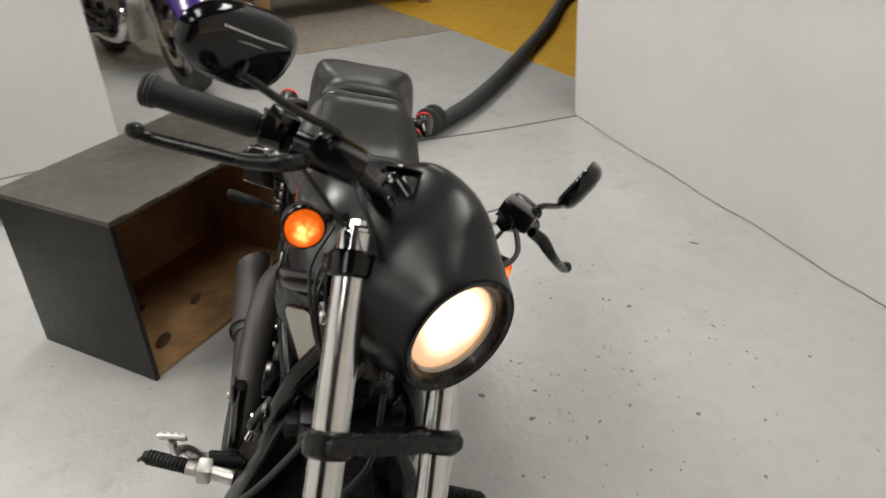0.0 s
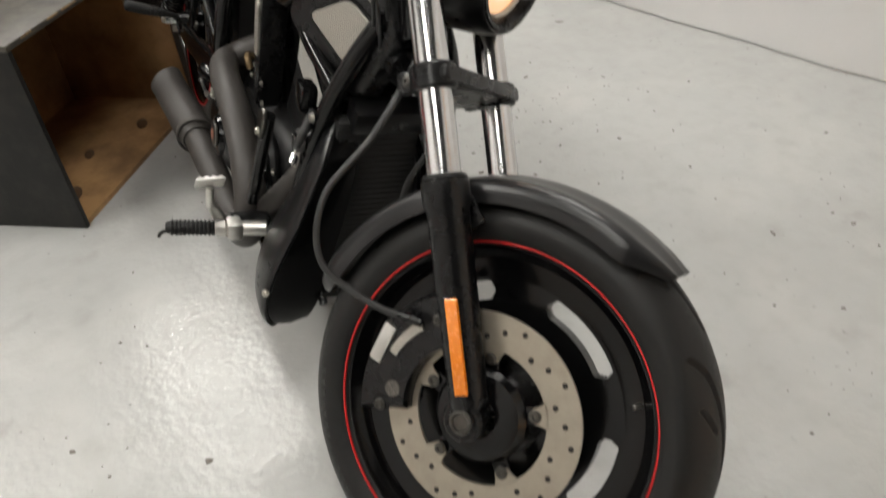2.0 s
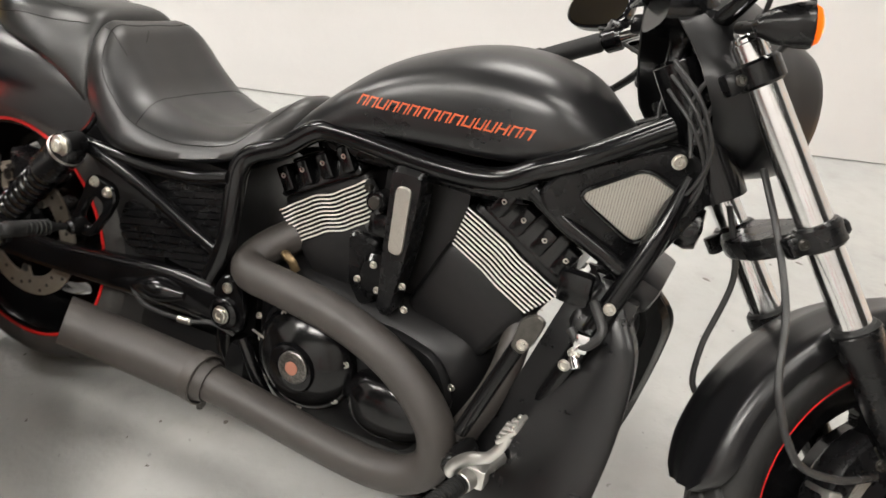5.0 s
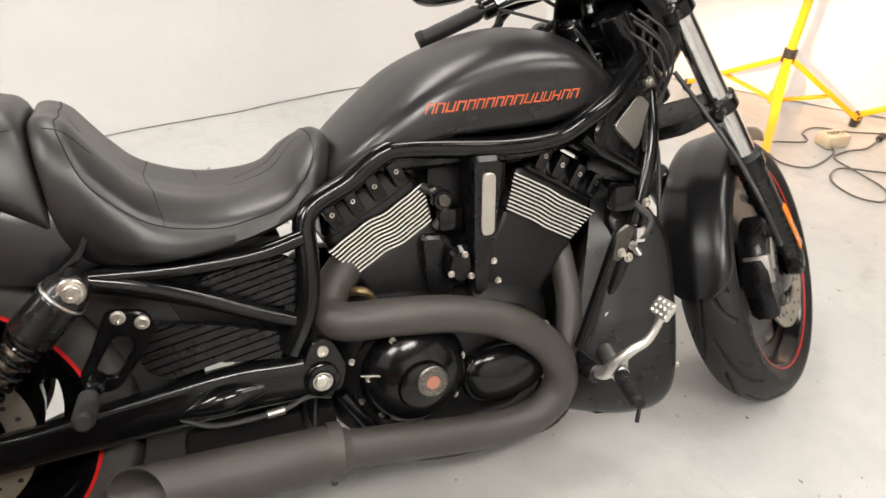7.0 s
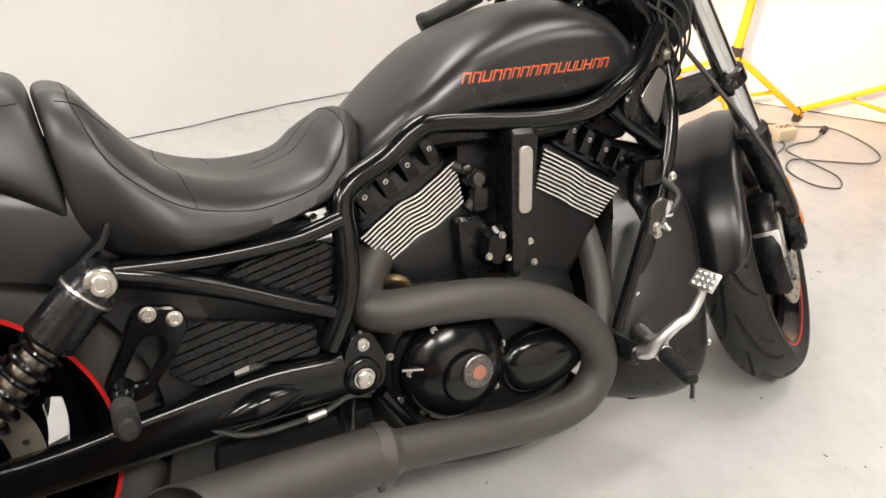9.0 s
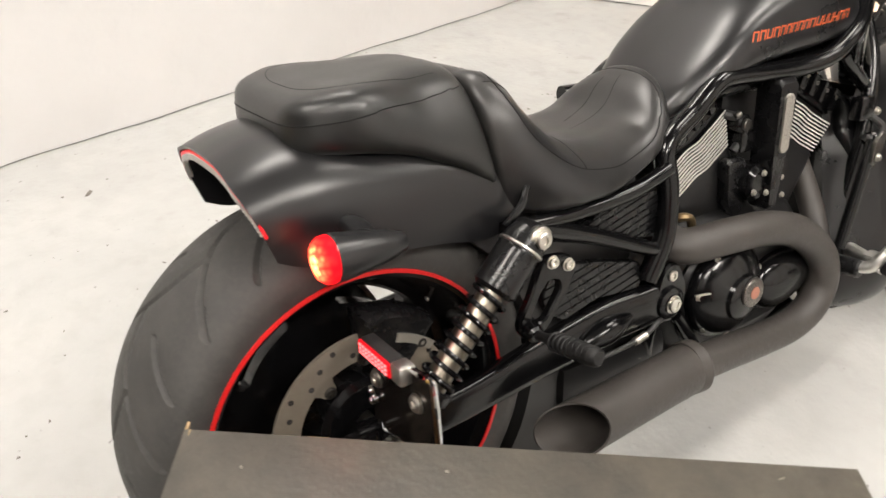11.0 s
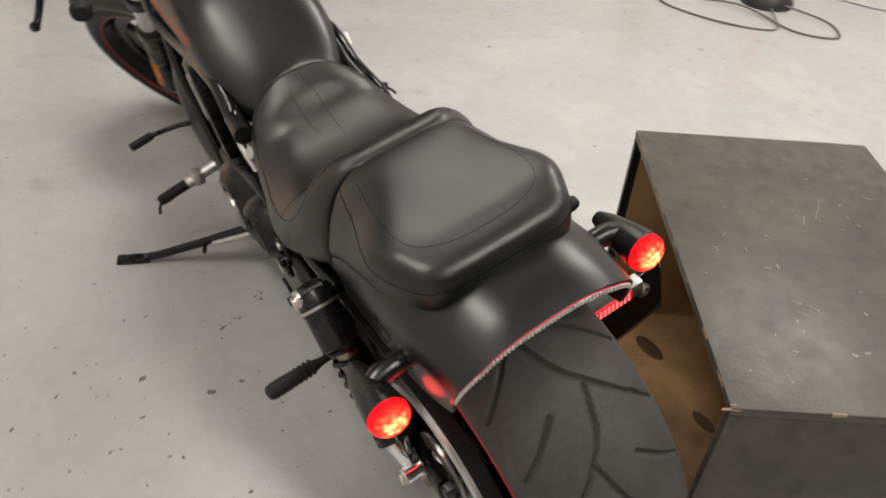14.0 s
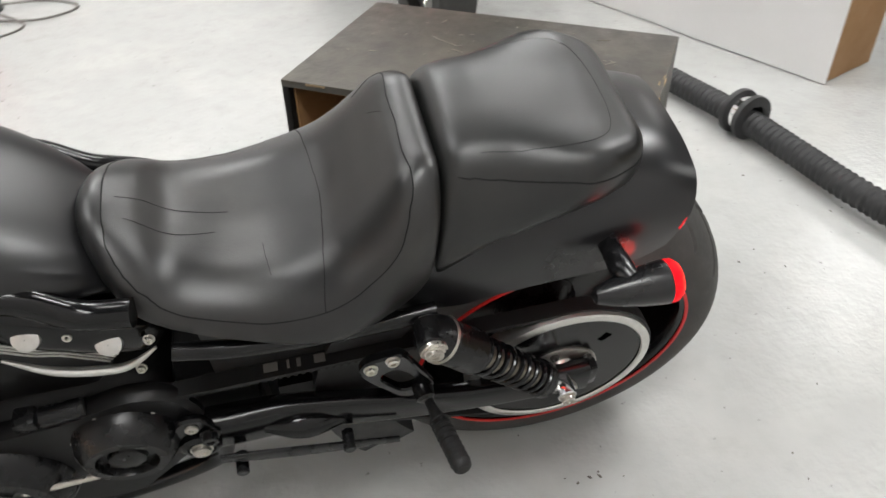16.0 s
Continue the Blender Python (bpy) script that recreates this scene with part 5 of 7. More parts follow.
def shroud(sign):
    """A side scoop: a flat outer cheek, a thin front lip and a hollow that falls back to the radiator."""
    rings = []
    for z, xr, xf, yo, yl, yi in spline(SHROUD_RIGHT if sign < 0 else SHROUD_LEFT, 40):
        deep = min(0.1, xf - xr - 0.028)
        front = spline([(xf, yl, 0), (xf - 0.004, yl - 0.008, 0), (xf - 0.03, yl - 0.013, 0), (xf - deep, yl * 0.8 + yi * 0.2 - 0.004, 0), (xf - deep - 0.004, (yl + yi) / 2, 0), (xf - deep, yi * 0.9 + yl * 0.1, 0), (xf - 0.05, yi, 0)], 18)[:, :2]
        cheek = spline([(xr, yo - 0.06, 0), (xr + 0.05, yo - 0.03, 0), (xr + (xf - xr) * 0.62, yo - 0.006, 0), (xf - 0.02, yo, 0), (xf - 0.002, yl + 0.002, 0)], 16)[:, :2]
        rings.append([(u, sign * v, z) for u, v in list(cheek) + list(front) + [(xf - 0.05, yi - 0.008), (xr + 0.016, yi - 0.008)]])
    return skin(rings)


rad = part("radiator", moved(rbox(0, 0, 0, 0.03, 0.2, 0.42, 0.006), Matrix.Translation((1.222, 0, 0.375)) @ Matrix.Rotation(radians(9), 4, "Y")), DARKCORE, bike, "dark finned radiator core")
for k in range(34):
    part("radiator_fin", moved(rbox(0.0155, 0, -0.2 + 0.0121 * k, 0.003, 0.19, 0.0022, 0), Matrix.Translation((1.222, 0, 0.375)) @ Matrix.Rotation(radians(9), 4, "Y")), DARKCORE, rad)
part("radiator_cover", moved(rbox(0, 0, 0, 0.05, 0.17, 0.05, 0.012), Matrix.Translation((1.262, 0.005, 0.59)) @ Matrix.Rotation(radians(20), 4, "Y")), SHROUD, rad, "black cover over the top of the radiator")
for sgn in (-1, 1):
    part("radiator_shroud", shroud(sgn), SHROUD, rad, "smooth black radiator shroud", 50)
# near-black sheet across each scoop's mouth stands in for the shade inside
for sgn in (-1, 1):
    rows = [(z, xf - 0.006, yl - 0.006, yi) for z, _, xf, _, yl, yi in spline(SHROUD_RIGHT if sgn < 0 else SHROUD_LEFT, 30)]
    part("scoop_dark_sheet", skin([[(x, sgn * yl, z), (x + 0.004, sgn * (yl + yi) / 2, z), (x - 0.006, sgn * yi, z), (x - 0.03, sgn * (yi - 0.006), z), (x - 0.03, sgn * (yl - 0.02), z)] for z, x, yl, yi in rows[:-1]]), SCOOP_DARK, rad, "deep black sheet that stands in for the scoop's shade")
part("lip_bolt", bolt((1.287, -0.212, 0.262), (0.7, -0.7, 0), 0.006, 0.005), ZINC, rad, "bright bolt in the shroud's lip")
part("lower_tab", joined(rbox(1.262, -0.085, 0.232, 0.03, 0.03, 0.018, 0.004), rod((1.27, -0.1, 0.225), (1.285, -0.1, 0.215), 0.008)), SATIN, rad, "small black mounting tab")
stay = part("radiator_stay", rod((1.145, -0.182, 0.54), (1.075, -0.19, 0.325), 0.012, seg=18), GLOSS, rad, "gloss black slanting stay")
part("stay_eye", plate(rounded([(1.128, 0.545), (1.15, 0.56), (1.166, 0.552), (1.156, 0.515), (1.14, 0.488), (1.122, 0.496)], 0.01), 0.008, lambda u, v, w: (u, -0.19 - w, v), 0.003), DARK_BOLT, stay, "dark metal eye")
part("stay_bolt", bolt((1.14, -0.199, 0.508), (0, -1, 0), 0.007, 0.006), ZINC, stay, "zinc stay bolt")
part("oil_hose", tube([(1.21, -0.125, 0.575), (1.236, -0.15, 0.545), (1.215, -0.152, 0.515), (1.19, -0.14, 0.53)], 0.0075, 20, 10), BLACKPLASTIC, rad, "short black coolant hose")
part("hose_clip", joined(rbox(1.213, -0.148, 0.52, 0.022, 0.02, 0.03, 0.004), rod((1.205, -0.15, 0.495), (1.215, -0.158, 0.48), 0.007)), CHROME, rad, "bright hose clip")
part("regulator", rbox(1.18, -0.13, 0.59, 0.05, 0.03, 0.05, 0.01), GLOSS, rad)
for p in ((1.205, -0.145, 0.497), (1.196, -0.147, 0.474), (1.16, -0.146, 0.36), (1.235, -0.133, 0.575)):
    part("shroud_bolt", bolt(p, (0, -1, 0), 0.0075, 0.006), ZINC, rad)


# ---- intake covers with perforated panels ----
def intake_cover(sign):
    y = lambda u, w: sign * (0.124 - (u - 1.148) * 0.5 + w)
    cover = part("intake_cover", plate(rounded([(1.098, 0.715), (1.115, 0.742), (1.255, 0.812), (1.29, 0.795), (1.318, 0.74), (1.262, 0.622), (1.238, 0.618), (1.11, 0.69)], 0.02), 0.04, lambda u, v, w: (u, y(u, w - 0.04), v), 0.006), SATIN, bike, "black intake cover beside the steering head")
    part("grille_panel", plate(rounded([(1.149, 0.722), (1.228, 0.772), (1.282, 0.742), (1.238, 0.662)], 0.018, 5), 0.007, lambda u, v, w: (u, y(u, w - 0.002), v), 0.0025), GRILLE, cover, "perforated metal grille")
    rim = rounded([(1.146, 0.722), (1.228, 0.775), (1.286, 0.743), (1.239, 0.657)], 0.02, 6)
    part("grille_rim", tube([(u, y(u, 0.001), v) for u, v in list(rim) + [rim[0]]], 0.0035, 80, 8), GLOSS, cover)
    part("cover_bolt", bolt((1.263, y(1.263, 0.0), 0.79), (0.45, sign * 0.9, 0), 0.009, 0.006), ZINC, cover, "zinc cover bolt")


intake_cover(-1)
intake_cover(1)


# ---- fork, straight ahead; fpart() turns it to the left ----
FORK = radians(36)
FD = np.array((-math.sin(FORK), 0, math.cos(FORK)))
FN = np.array((math.cos(FORK), 0, math.sin(FORK)))


def fork_at(z, sign, spread=0.104):
    """A point on a fork leg's middle line at a height."""
    return np.array((1.503 - (z - 0.609) * math.tan(FORK), sign * spread, z))


for sgn in (-1, 1):
    leg = fpart("fork_tube", rod(fork_at(0.585, sgn), fork_at(0.935, sgn), 0.0245, seg=32), FORK_CHROME, bike, "polished chrome fork tube")
    fpart("fork_cap", joined(rod(fork_at(0.928, sgn), fork_at(0.942, sgn), 0.021, seg=28, edge=0.004), tube([fork_at(0.94, sgn), fork_at(0.948, sgn)], 0.0125, seg=6, smooth=False)), CHROME, leg, "chrome fork cap")
    a, b = fork_at(0.6, sgn), fork_at(0.345, sgn)
    slider = fpart("fork_slider", tube([a, a - FD * 0.004, a - FD * 0.035, a - FD * 0.045, b + FD * 0.06, b], [0.030, 0.034, 0.034, 0.03, 0.028, 0.026], seg=28, smooth=False), SATIN, leg, "satin black fork slider")
    fpart("dust_seal", lathe([(0.0245, 0.006), (0.029, 0.005), (0.033, 0)], tuple(a), FD, 28), GRIP, slider)
    foot = fork_at(0.34, sgn)
    fpart("axle_boss", joined(rod((1.7, sgn * 0.092, 0.328), (1.7, sgn * 0.122, 0.328), 0.03, seg=26, edge=0.004), rbox(1.69, sgn * 0.106, 0.345, 0.05, 0.03, 0.05, 0.01)), SATIN, slider, "black axle boss")
    fpart("axle_end", lathe([(0.017, 0), (0.017, 0.004), (0.013, 0.005), (0.011, 0.002), (0.0005, 0.002)], (1.7, sgn * 0.122, 0.328), (0, sgn, 0), 22), DARK_BOLT, slider, "dark hollow axle end")
    fpart("axle_ring", lathe([(0.018, 0.0), (0.0205, 0.002), (0.0195, 0.0045), (0.0175, 0.004)], (1.7, sgn * 0.1215, 0.328), (0, sgn, 0), 30), SATIN, slider)
    lo, hi = fork_at(0.362, sgn) + FN * 0.004, fork_at(0.468, sgn) + FN * 0.004
    side = np.array((0, sgn, 0))
    ring = []
    for w, k in ((0.024, 0.92), (0.0285, 1.0), (0.031, 0.9)):
        ring.append([tuple(p + FN * u * 0.0096 * k + side * w + FD * e * (1 - k) * 0.05) for p, u, e in ((lo, -1, 1), (lo, 1, 1), (hi, 1, -1), (hi, -1, -1))])
    fpart("side_reflector", skin(ring), AMBER_REFLECTOR, slider, "amber side reflector")
    # clamp ears of both yokes
    for z, nm in ((0.9, "top"), (0.712, "low")):
        c = fork_at(z, sgn)
        fpart("yoke_clamp", rod(c - FD * 0.018, c + FD * 0.018, 0.033, seg=28, edge=0.004), GLOSS if nm == "top" else SATIN, leg, "black clamp round the fork tube")
        fpart("clamp_ear", moved(rbox(0, 0, 0, 0.034, 0.022, 0.03, 0.005), Matrix.Translation(tuple(c - FN * 0.036 + side * 0.0)) @ Matrix.Rotation(-FORK, 4, "Y")), SATIN, leg)
        fpart("clamp_bolt", bolt(tuple(c - FN * 0.034 + side * 0.012), (0, sgn, 0), 0.0065, 0.005), DARK_BOLT, leg, "blackened pinch bolt")

for z, rr, mat in ((0.9, 0.02, GLOSS), (0.712, 0.019, SATIN)):
    c = fork_at(z, 0)
    o = rounded([(-0.03, -0.1), (0.012, -0.1), (0.026, -0.05), (0.026, 0.05), (0.012, 0.1), (-0.03, 0.1), (-0.065, 0.04), (-0.065, -0.04)], 0.02)
    fpart("fork_yoke", plate(o, 0.03, lambda u, v, w: tuple(c + FN * u + np.array((0, v, 0)) + FD * (w - 0.015)), 0.006), mat, bike, "black fork yoke")
c = fork_at(0.712, 0)
fpart("yoke_bar", plate(rounded([(0.012, -0.128), (0.034, -0.128), (0.036, 0.0), (0.034, 0.128), (0.012, 0.128), (0.014, 0.0)], 0.008), 0.021, lambda u, v, w: tuple(c + FN * u + np.array((0, v, 0)) + FD * (w - 0.0105)), 0.005), SATIN, bike, "flat black bar across both fork tubes")


# ---- front fender ----
def front_fender():
    rings = []
    for deg in np.linspace(67, 180, 44):
        a = radians(deg)
        taper = min(1.0, (deg - 62) / 16) if deg < 82 else 1.0
        r = 0.338 + (0.006 if deg > 120 else 0.006 * (deg - 60) / 60)
        w = 0.074 * (0.45 + 0.55 * taper)
        tail = math.sqrt(max(0.02, 1 - max(0.0, (deg - 166) / 14.2) ** 2))
        w *= 0.35 + 0.65 * tail
        drop = 0.042 * taper * (0.3 + 0.7 * tail)
        prof = spline([(w, -drop, 0), (w * 1.01, -drop * 0.55, 0), (w * 0.9, -drop * 0.2, 0), (w * 0.55, -0.006, 0), (0, 0, 0)], 10)
        half = [((r + q) * math.cos(a) + 1.705, -y, (r + q) * math.sin(a) + 0.325) for y, q, _ in prof]
        rings.append(half + [(x, -y, z) for x, y, z in half[-2::-1]])
    return shelled(skin(rings, closed=False), 0.004)


ff = fpart("front_fender", front_fender(), MATTE, bike, "matte black front fender", 50)
for sgn in (-1, 1):
    fpart("fender_stay", moved(rbox(0, 0, 0, 0.06, 0.008, 0.032, 0.003), Matrix.Translation((1.55, sgn * 0.08, 0.575)) @ Matrix.Rotation(radians(30), 4, "Y")), SATIN, ff)
    fpart("fender_bolt", bolt((1.54, sgn * 0.084, 0.58), (0, sgn, 0), 0.006, 0.004), ZINC, ff)


# ---- front brake ----
def caliper(put, c, y, turn, r, parent, label, half=32):
    here = Matrix.Translation(c) @ Matrix.Rotation(turn, 4, "Y")
    o = []
    for a in np.linspace(-half, half, 12):
        o.append((r * 1.24 * math.cos(radians(a)), r * 1.24 * math.sin(radians(a))))
    for a in np.linspace(half - 2, 2 - half, 12):
        o.append((r * 0.72 * math.cos(radians(a)), r * 0.72 * math.sin(radians(a))))
    cal = put("brake_caliper", moved(plate(o, 0.05, lambda u, v, w: (u, y - 0.03 + w * 1.2, v), 0.01), here), SATIN, parent, label)
    rib = [(r * 1.04 * math.cos(radians(a)), r * 1.04 * math.sin(radians(a))) for a in np.linspace(-24, 2, 12)] + [(r * 0.95 * math.cos(radians(a)), r * 0.92 * math.sin(radians(a))) for a in np.linspace(2, -24, 12)]
    put("caliper_panel", moved(plate(rib, 0.004, lambda u, v, w: (u, y - 0.0305 - w, v), 0.001), here), GRILLE, cal, "knurled metal panel")
    for a in (4 - half, half - 4):
        put("caliper_bolt", moved(bolt((r * 0.98 * math.cos(radians(a)), y - 0.03, r * 0.98 * math.sin(radians(a))), (0, -1, 0), 0.007, 0.006), here), DARK_BOLT, cal)
    put("caliper_badge", moved(lathe([(0.012, 0), (0.012, 0.0012), (0.0095, 0.0012), (0.0095, 0.0004), (0.0005, 0.0004)], (r * 0.86 * math.cos(radians(22)), y - 0.0302, r * 0.86 * math.sin(radians(22))), (0, -1, 0), 24), here), BADGE, cal, "small round emblem")
    return cal


front_caliper = caliper(fpart, (1.705, 0, 0.325), -0.071, radians(-172), 0.15, bike, "black front brake caliper", 38)
fpart("caliper_block", rbox(1.535, -0.078, 0.345, 0.022, 0.056, 0.062, 0.005), ALU, front_caliper, "bare metal block on the back of the caliper")
caliper(part, (0.02, 0, 0.308), -0.105, radians(-72), 0.146, bike, "black rear brake caliper", 20)
fpart("brake_hose", tube([(1.36, -0.05, 0.79), (1.38, -0.085, 0.70), (1.39, -0.125, 0.6), (1.38, -0.16, 0.5), (1.42, -0.165, 0.42), (1.5, -0.14, 0.4), (1.565, -0.118, 0.405)], 0.0052, 50, 10), BLACKPLASTIC, bike, "black front brake hose")
fpart("hose_fitting", rod((1.545, -0.123, 0.403), (1.58, -0.113, 0.41), 0.007), SATIN, bike)
fpart("brake_hose", tube([(1.36, 0.02, 0.74), (1.4, 0.035, 0.64), (1.38, 0.05, 0.52), (1.4, 0.07, 0.45), (1.5, 0.09, 0.42)], 0.0048, 40, 10), BLACKPLASTIC, bike)


# worn moulded lettering on the tyre wall, as plain bars
tyre_ob = next(o for o in front.children if o.name.startswith("tyre"))
for k in range(16):
    if k in (7, 8):
        continue
    a = radians(104 + 3.6 * k)
    bar = moved(rbox(0.278, -0.0645, 0, 0.009, 0.0018, 0.0085 if k % 3 else 0.005, 0.0005, 1), Matrix.Translation((1.705, 0, 0.328)) @ Matrix.Rotation(a, 4, "Y"))
    fpart("moulded_bar", bar, LETTER, tyre_ob, "raised bar of moulded lettering")


# ---- headlamp and fairing ----
HL = np.array((1.401, 0.022, 0.892))
HX = np.array((math.cos(radians(5)), 0, math.sin(radians(5))))
HU = np.array((-HX[2], 0, HX[0]))


def pod():
    """The fairing: from the headlamp's round rim back to a tall open mouth."""
    rows = [(0.006, 0.083, 0.083, 0.083), (0.012, 0.092, 0.092, 0.092), (0.0, 0.098, 0.1, 0.098), (-0.0348, 0.1108, 0.1298, 0.1051), (-0.0754, 0.1255, 0.1635, 0.1075), (-0.116, 0.127, 0.171, 0.1022), (-0.148, 0.119, 0.163, 0.0925), (-0.172, 0.107, 0.15, 0.083)]
    rings = []
    for back, wy, up, down in spline(rows, 34):
        ring = []
        for a in np.linspace(0, 2 * math.pi, 64, endpoint=False):
            c, s = math.cos(a), math.sin(a)
            y = wy * c * (1 - 0.48 * max(0.0, s) ** 1.5 * min(1.0, max(0.0, -back / 0.06)))
            h = (up if s > 0 else down) * s
            p = HL + HX * (back - 0.05 * s * max(0.0, min(1.0, (-back - 0.06) / 0.08))) + HU * h
            ring.append((p[0], y + HL[1], p[2]))
        rings.append(ring)
    return shelled(skin(rings, cap=False), 0.004)


fairing = fpart("headlamp_fairing", pod(), FAIRING, bike, "matte black bullet fairing round the headlamp", 50)
fpart("headlamp_ring", lathe([(0.071, -0.016), (0.0735, 0.0), (0.0805, 0.012), (0.087, 0.013), (0.092, 0.006)], tuple(HL), HX, 56), SATIN, fairing, "black headlamp ring")
fpart("headlamp_bezel", lathe([(0.067, -0.012), (0.068, -0.006), (0.0718, -0.003), (0.073, -0.008)], tuple(HL), HX, 56), STEEL, fairing, "bright headlamp bezel")
fpart("headlamp_lens", lathe([(0.0695, -0.012), (0.0615, -0.007), (0.045, -0.001), (0.0235, 0.003), (0.0005, 0.004)], tuple(HL), HX, 48), HEADLAMP, fairing, "lit headlamp lens")
lamp = bpy.data.lights.new("headlamp_beam", "SPOT")
lamp.energy, lamp.color, lamp.spot_size, lamp.spot_blend, lamp.shadow_soft_size = HEAD_WATTS, (1.0, 0.6, 0.3), radians(62), 0.7, 0.04
beam = new("headlamp_beam", lamp)
beam.parent = bike
p0, p1 = STEER @ Vector(HL + HX * 0.03), BIKE.inverted() @ Vector((3.66, 1.2, 0.22))
beam.matrix_basis = look(p0, p1) @ Matrix.Diagonal((1.0, 0.3, 1.0, 1.0))
fpart("headlamp_bowl", lathe([(0.078, -0.012), (0.085, -0.06), (0.06, -0.11), (0.0005, -0.125)], tuple(HL), HX, 32), BLACKPLASTIC, fairing)
fpart("instrument_pod", joined(arm_section([(1.25, 0, 0.985), (1.215, 0, 0.99), (1.175, 0, 0.982)], [0.045, 0.056, 0.045], [0.026, 0.032, 0.026], 14)), GLOSS, bike, "gloss black instrument pod")
fpart("instrument_glass", moved(rbox(0, 0, 0, 0.075, 0.1, 0.006, 0.003), Matrix.Translation((1.185, 0, 1.012)) @ Matrix.Rotation(radians(-25), 4, "Y")), GLASS_DARK, bike, "dark instrument glass")


# ---- handlebar and controls ----
def bar_side(sign):
    s = sign
    bar = fpart("handlebar", tube([(1.235, 0.0, 0.955), (1.245, s * 0.06, 0.97), (1.255, s * 0.12, 1.0), (1.235, s * 0.19, 1.018), (1.2, s * 0.25, 1.01), (1.15, s * 0.31, 0.993), (1.105, s * 0.362, 0.975)], 0.0128, 40, 14), GLOSS if s < 0 else CHROME, bike, "black handlebar" if s < 0 else "bright handlebar half")
    g0, g1 = np.array((1.19, s * 0.262, 1.007)), np.array((1.1, s * 0.368, 0.973))
    dd = g1 - g0
    grip = fpart("grip", tube([g0, g0 + dd * 0.06, g0 + dd * 0.85, g0 + dd * 0.87, g0 + dd * 0.9, g1], [0.0145, 0.0175, 0.0175, 0.0185, 0.0195, 0.0175], seg=22, smooth=False), GRIP, bar, "black rubber grip")
    for k in range(3):
        fpart("grip_ring", lathe([(0.0195, -0.003), (0.0208, 0), (0.0195, 0.003)], tuple(g0 + dd * (0.9 + 0.035 * k)), dd, 20), GRIP, grip)
    # switch housing, master cylinder, lever
    h = g0 - dd * 0.16
    fpart("switch_housing", joined(rod(h - dd * 0.1, h + dd * 0.14, 0.023, seg=20, edge=0.005), moved(rbox(0, 0, 0, 0.035, 0.03, 0.03, 0.006), Matrix.Translation(tuple(h + (0.0, 0, 0.014))))), GLOSS, bar, "gloss black switch housing")
    for k in range(3):
        fpart("switch_button", rbox(*(h + np.array((-0.022, s * 0.0, -0.008 + 0.011 * k)) + dd * 0.03 * k), 0.008, 0.012, 0.006, 0.002), BLACKPLASTIC, bar)
    m = np.array((1.262, s * 0.2, 1.02))
    mc = fpart("master_cylinder", joined(moved(rbox(0, 0, 0, 0.058, 0.07, 0.034, 0.008), Matrix.Translation(tuple(m + (-0.01, -s * 0.015, 0.008))) @ Matrix.Rotation(radians(s * 35), 4, "Z")), rod(m + (0.005, -s * 0.05, -0.008), m + (-0.02, s * 0.05, -0.008), 0.014)), GLOSS, bar, "gloss black lever perch and reservoir")
    e = np.array((1.165, s * 0.385, 0.945)) if s < 0 else np.array((1.255, s * 0.39, 0.96))
    fpart("lever", tube([m + (0.0, s * 0.03, -0.012), m + (0.006, s * 0.06, -0.018), (m + e) / 2 + (0.022, 0, -0.006), e + (0.008, -s * 0.02, 0.0), e], [0.009, 0.011, 0.0085, 0.0075, 0.0075], 26, 12), SATIN, bar, "black hand lever")
    fpart("lever_ball", lathe([(0.0005, -0.011), (0.007, -0.0085), (0.0105, -0.002), (0.0105, 0.002), (0.007, 0.0085), (0.0005, 0.011)], tuple(e), (0.2, s, -0.1), 16), SATIN, bar)
    # mirror on its stem
    t0, t1 = m + (-0.002, s * 0.005, 0.022), np.array((1.225, s * 0.335, 1.07))
    mir = fpart("mirror", tube([t0, t0 + (0.004, s * 0.006, 0.015), (t0 + t1) / 2 + (0.004, 0, 0.004), t1 - (0.0, s * 0.012, 0.002), t1, t1 + (-0.004, 0.0, 0.012), t1 + (-0.016, s * 0.004, 0.024)], 0.0052, 40, 10), GLOSS, bar, "gloss black mirror on a bent stem")
    fpart("stem_joint", lathe([(0.0005, -0.01), (0.009, -0.006), (0.011, 0), (0.009, 0.006), (0.0005, 0.01)], tuple(t0 + (0.002, s * 0.004, 0.0)), (0, 0, 1), 16), GLOSS, mir)
    c = np.array((1.202, -0.34, 1.092)) if s < 0 else np.array((1.202, 0.352, 1.098))
    ax = np.array((0.972, 0.205, -0.113)) if s < 0 else np.array((0.81, 0.57, -0.14))
    ax /= np.linalg.norm(ax)
    uy = np.cross((0, 0, 1), ax)
    uy /= np.linalg.norm(uy)
    uz = np.cross(ax, uy)
    rings = []
    for w, k in ((-0.012, 0.9), (-0.009, 1.0), (0.004, 1.0), (0.012, 0.93), (0.018, 0.75), (0.021, 0.45), (0.022, 0.1)):
        ring = []
        for a in np.linspace(0, 2 * math.pi, 40, endpoint=False):
            yy = 0.074 * math.copysign(abs(math.cos(a)) ** 0.75, math.cos(a)) * k
            zz = (0.046 - 0.008 * math.cos(a) * s) * math.copysign(abs(math.sin(a)) ** 0.8, math.sin(a)) * k
            ring.append(tuple(c + uy * yy + uz * zz + ax * w))
        rings.append(ring)
    shell = fpart("mirror_shell", skin(rings), GLASS_DARK, mir, "gloss black oval mirror housing")
    for dz in (0.014, 0.024):
        fpart("mirror_line", tube([tuple(c + uy * u + uz * (dz - 0.1 * u * u) + ax * (0.0205 - 1.6 * u * u)) for u in np.linspace(-0.045, 0.045, 7)], 0.0014, 16, 6), CHROME, shell, "thin bright line")
    face = []
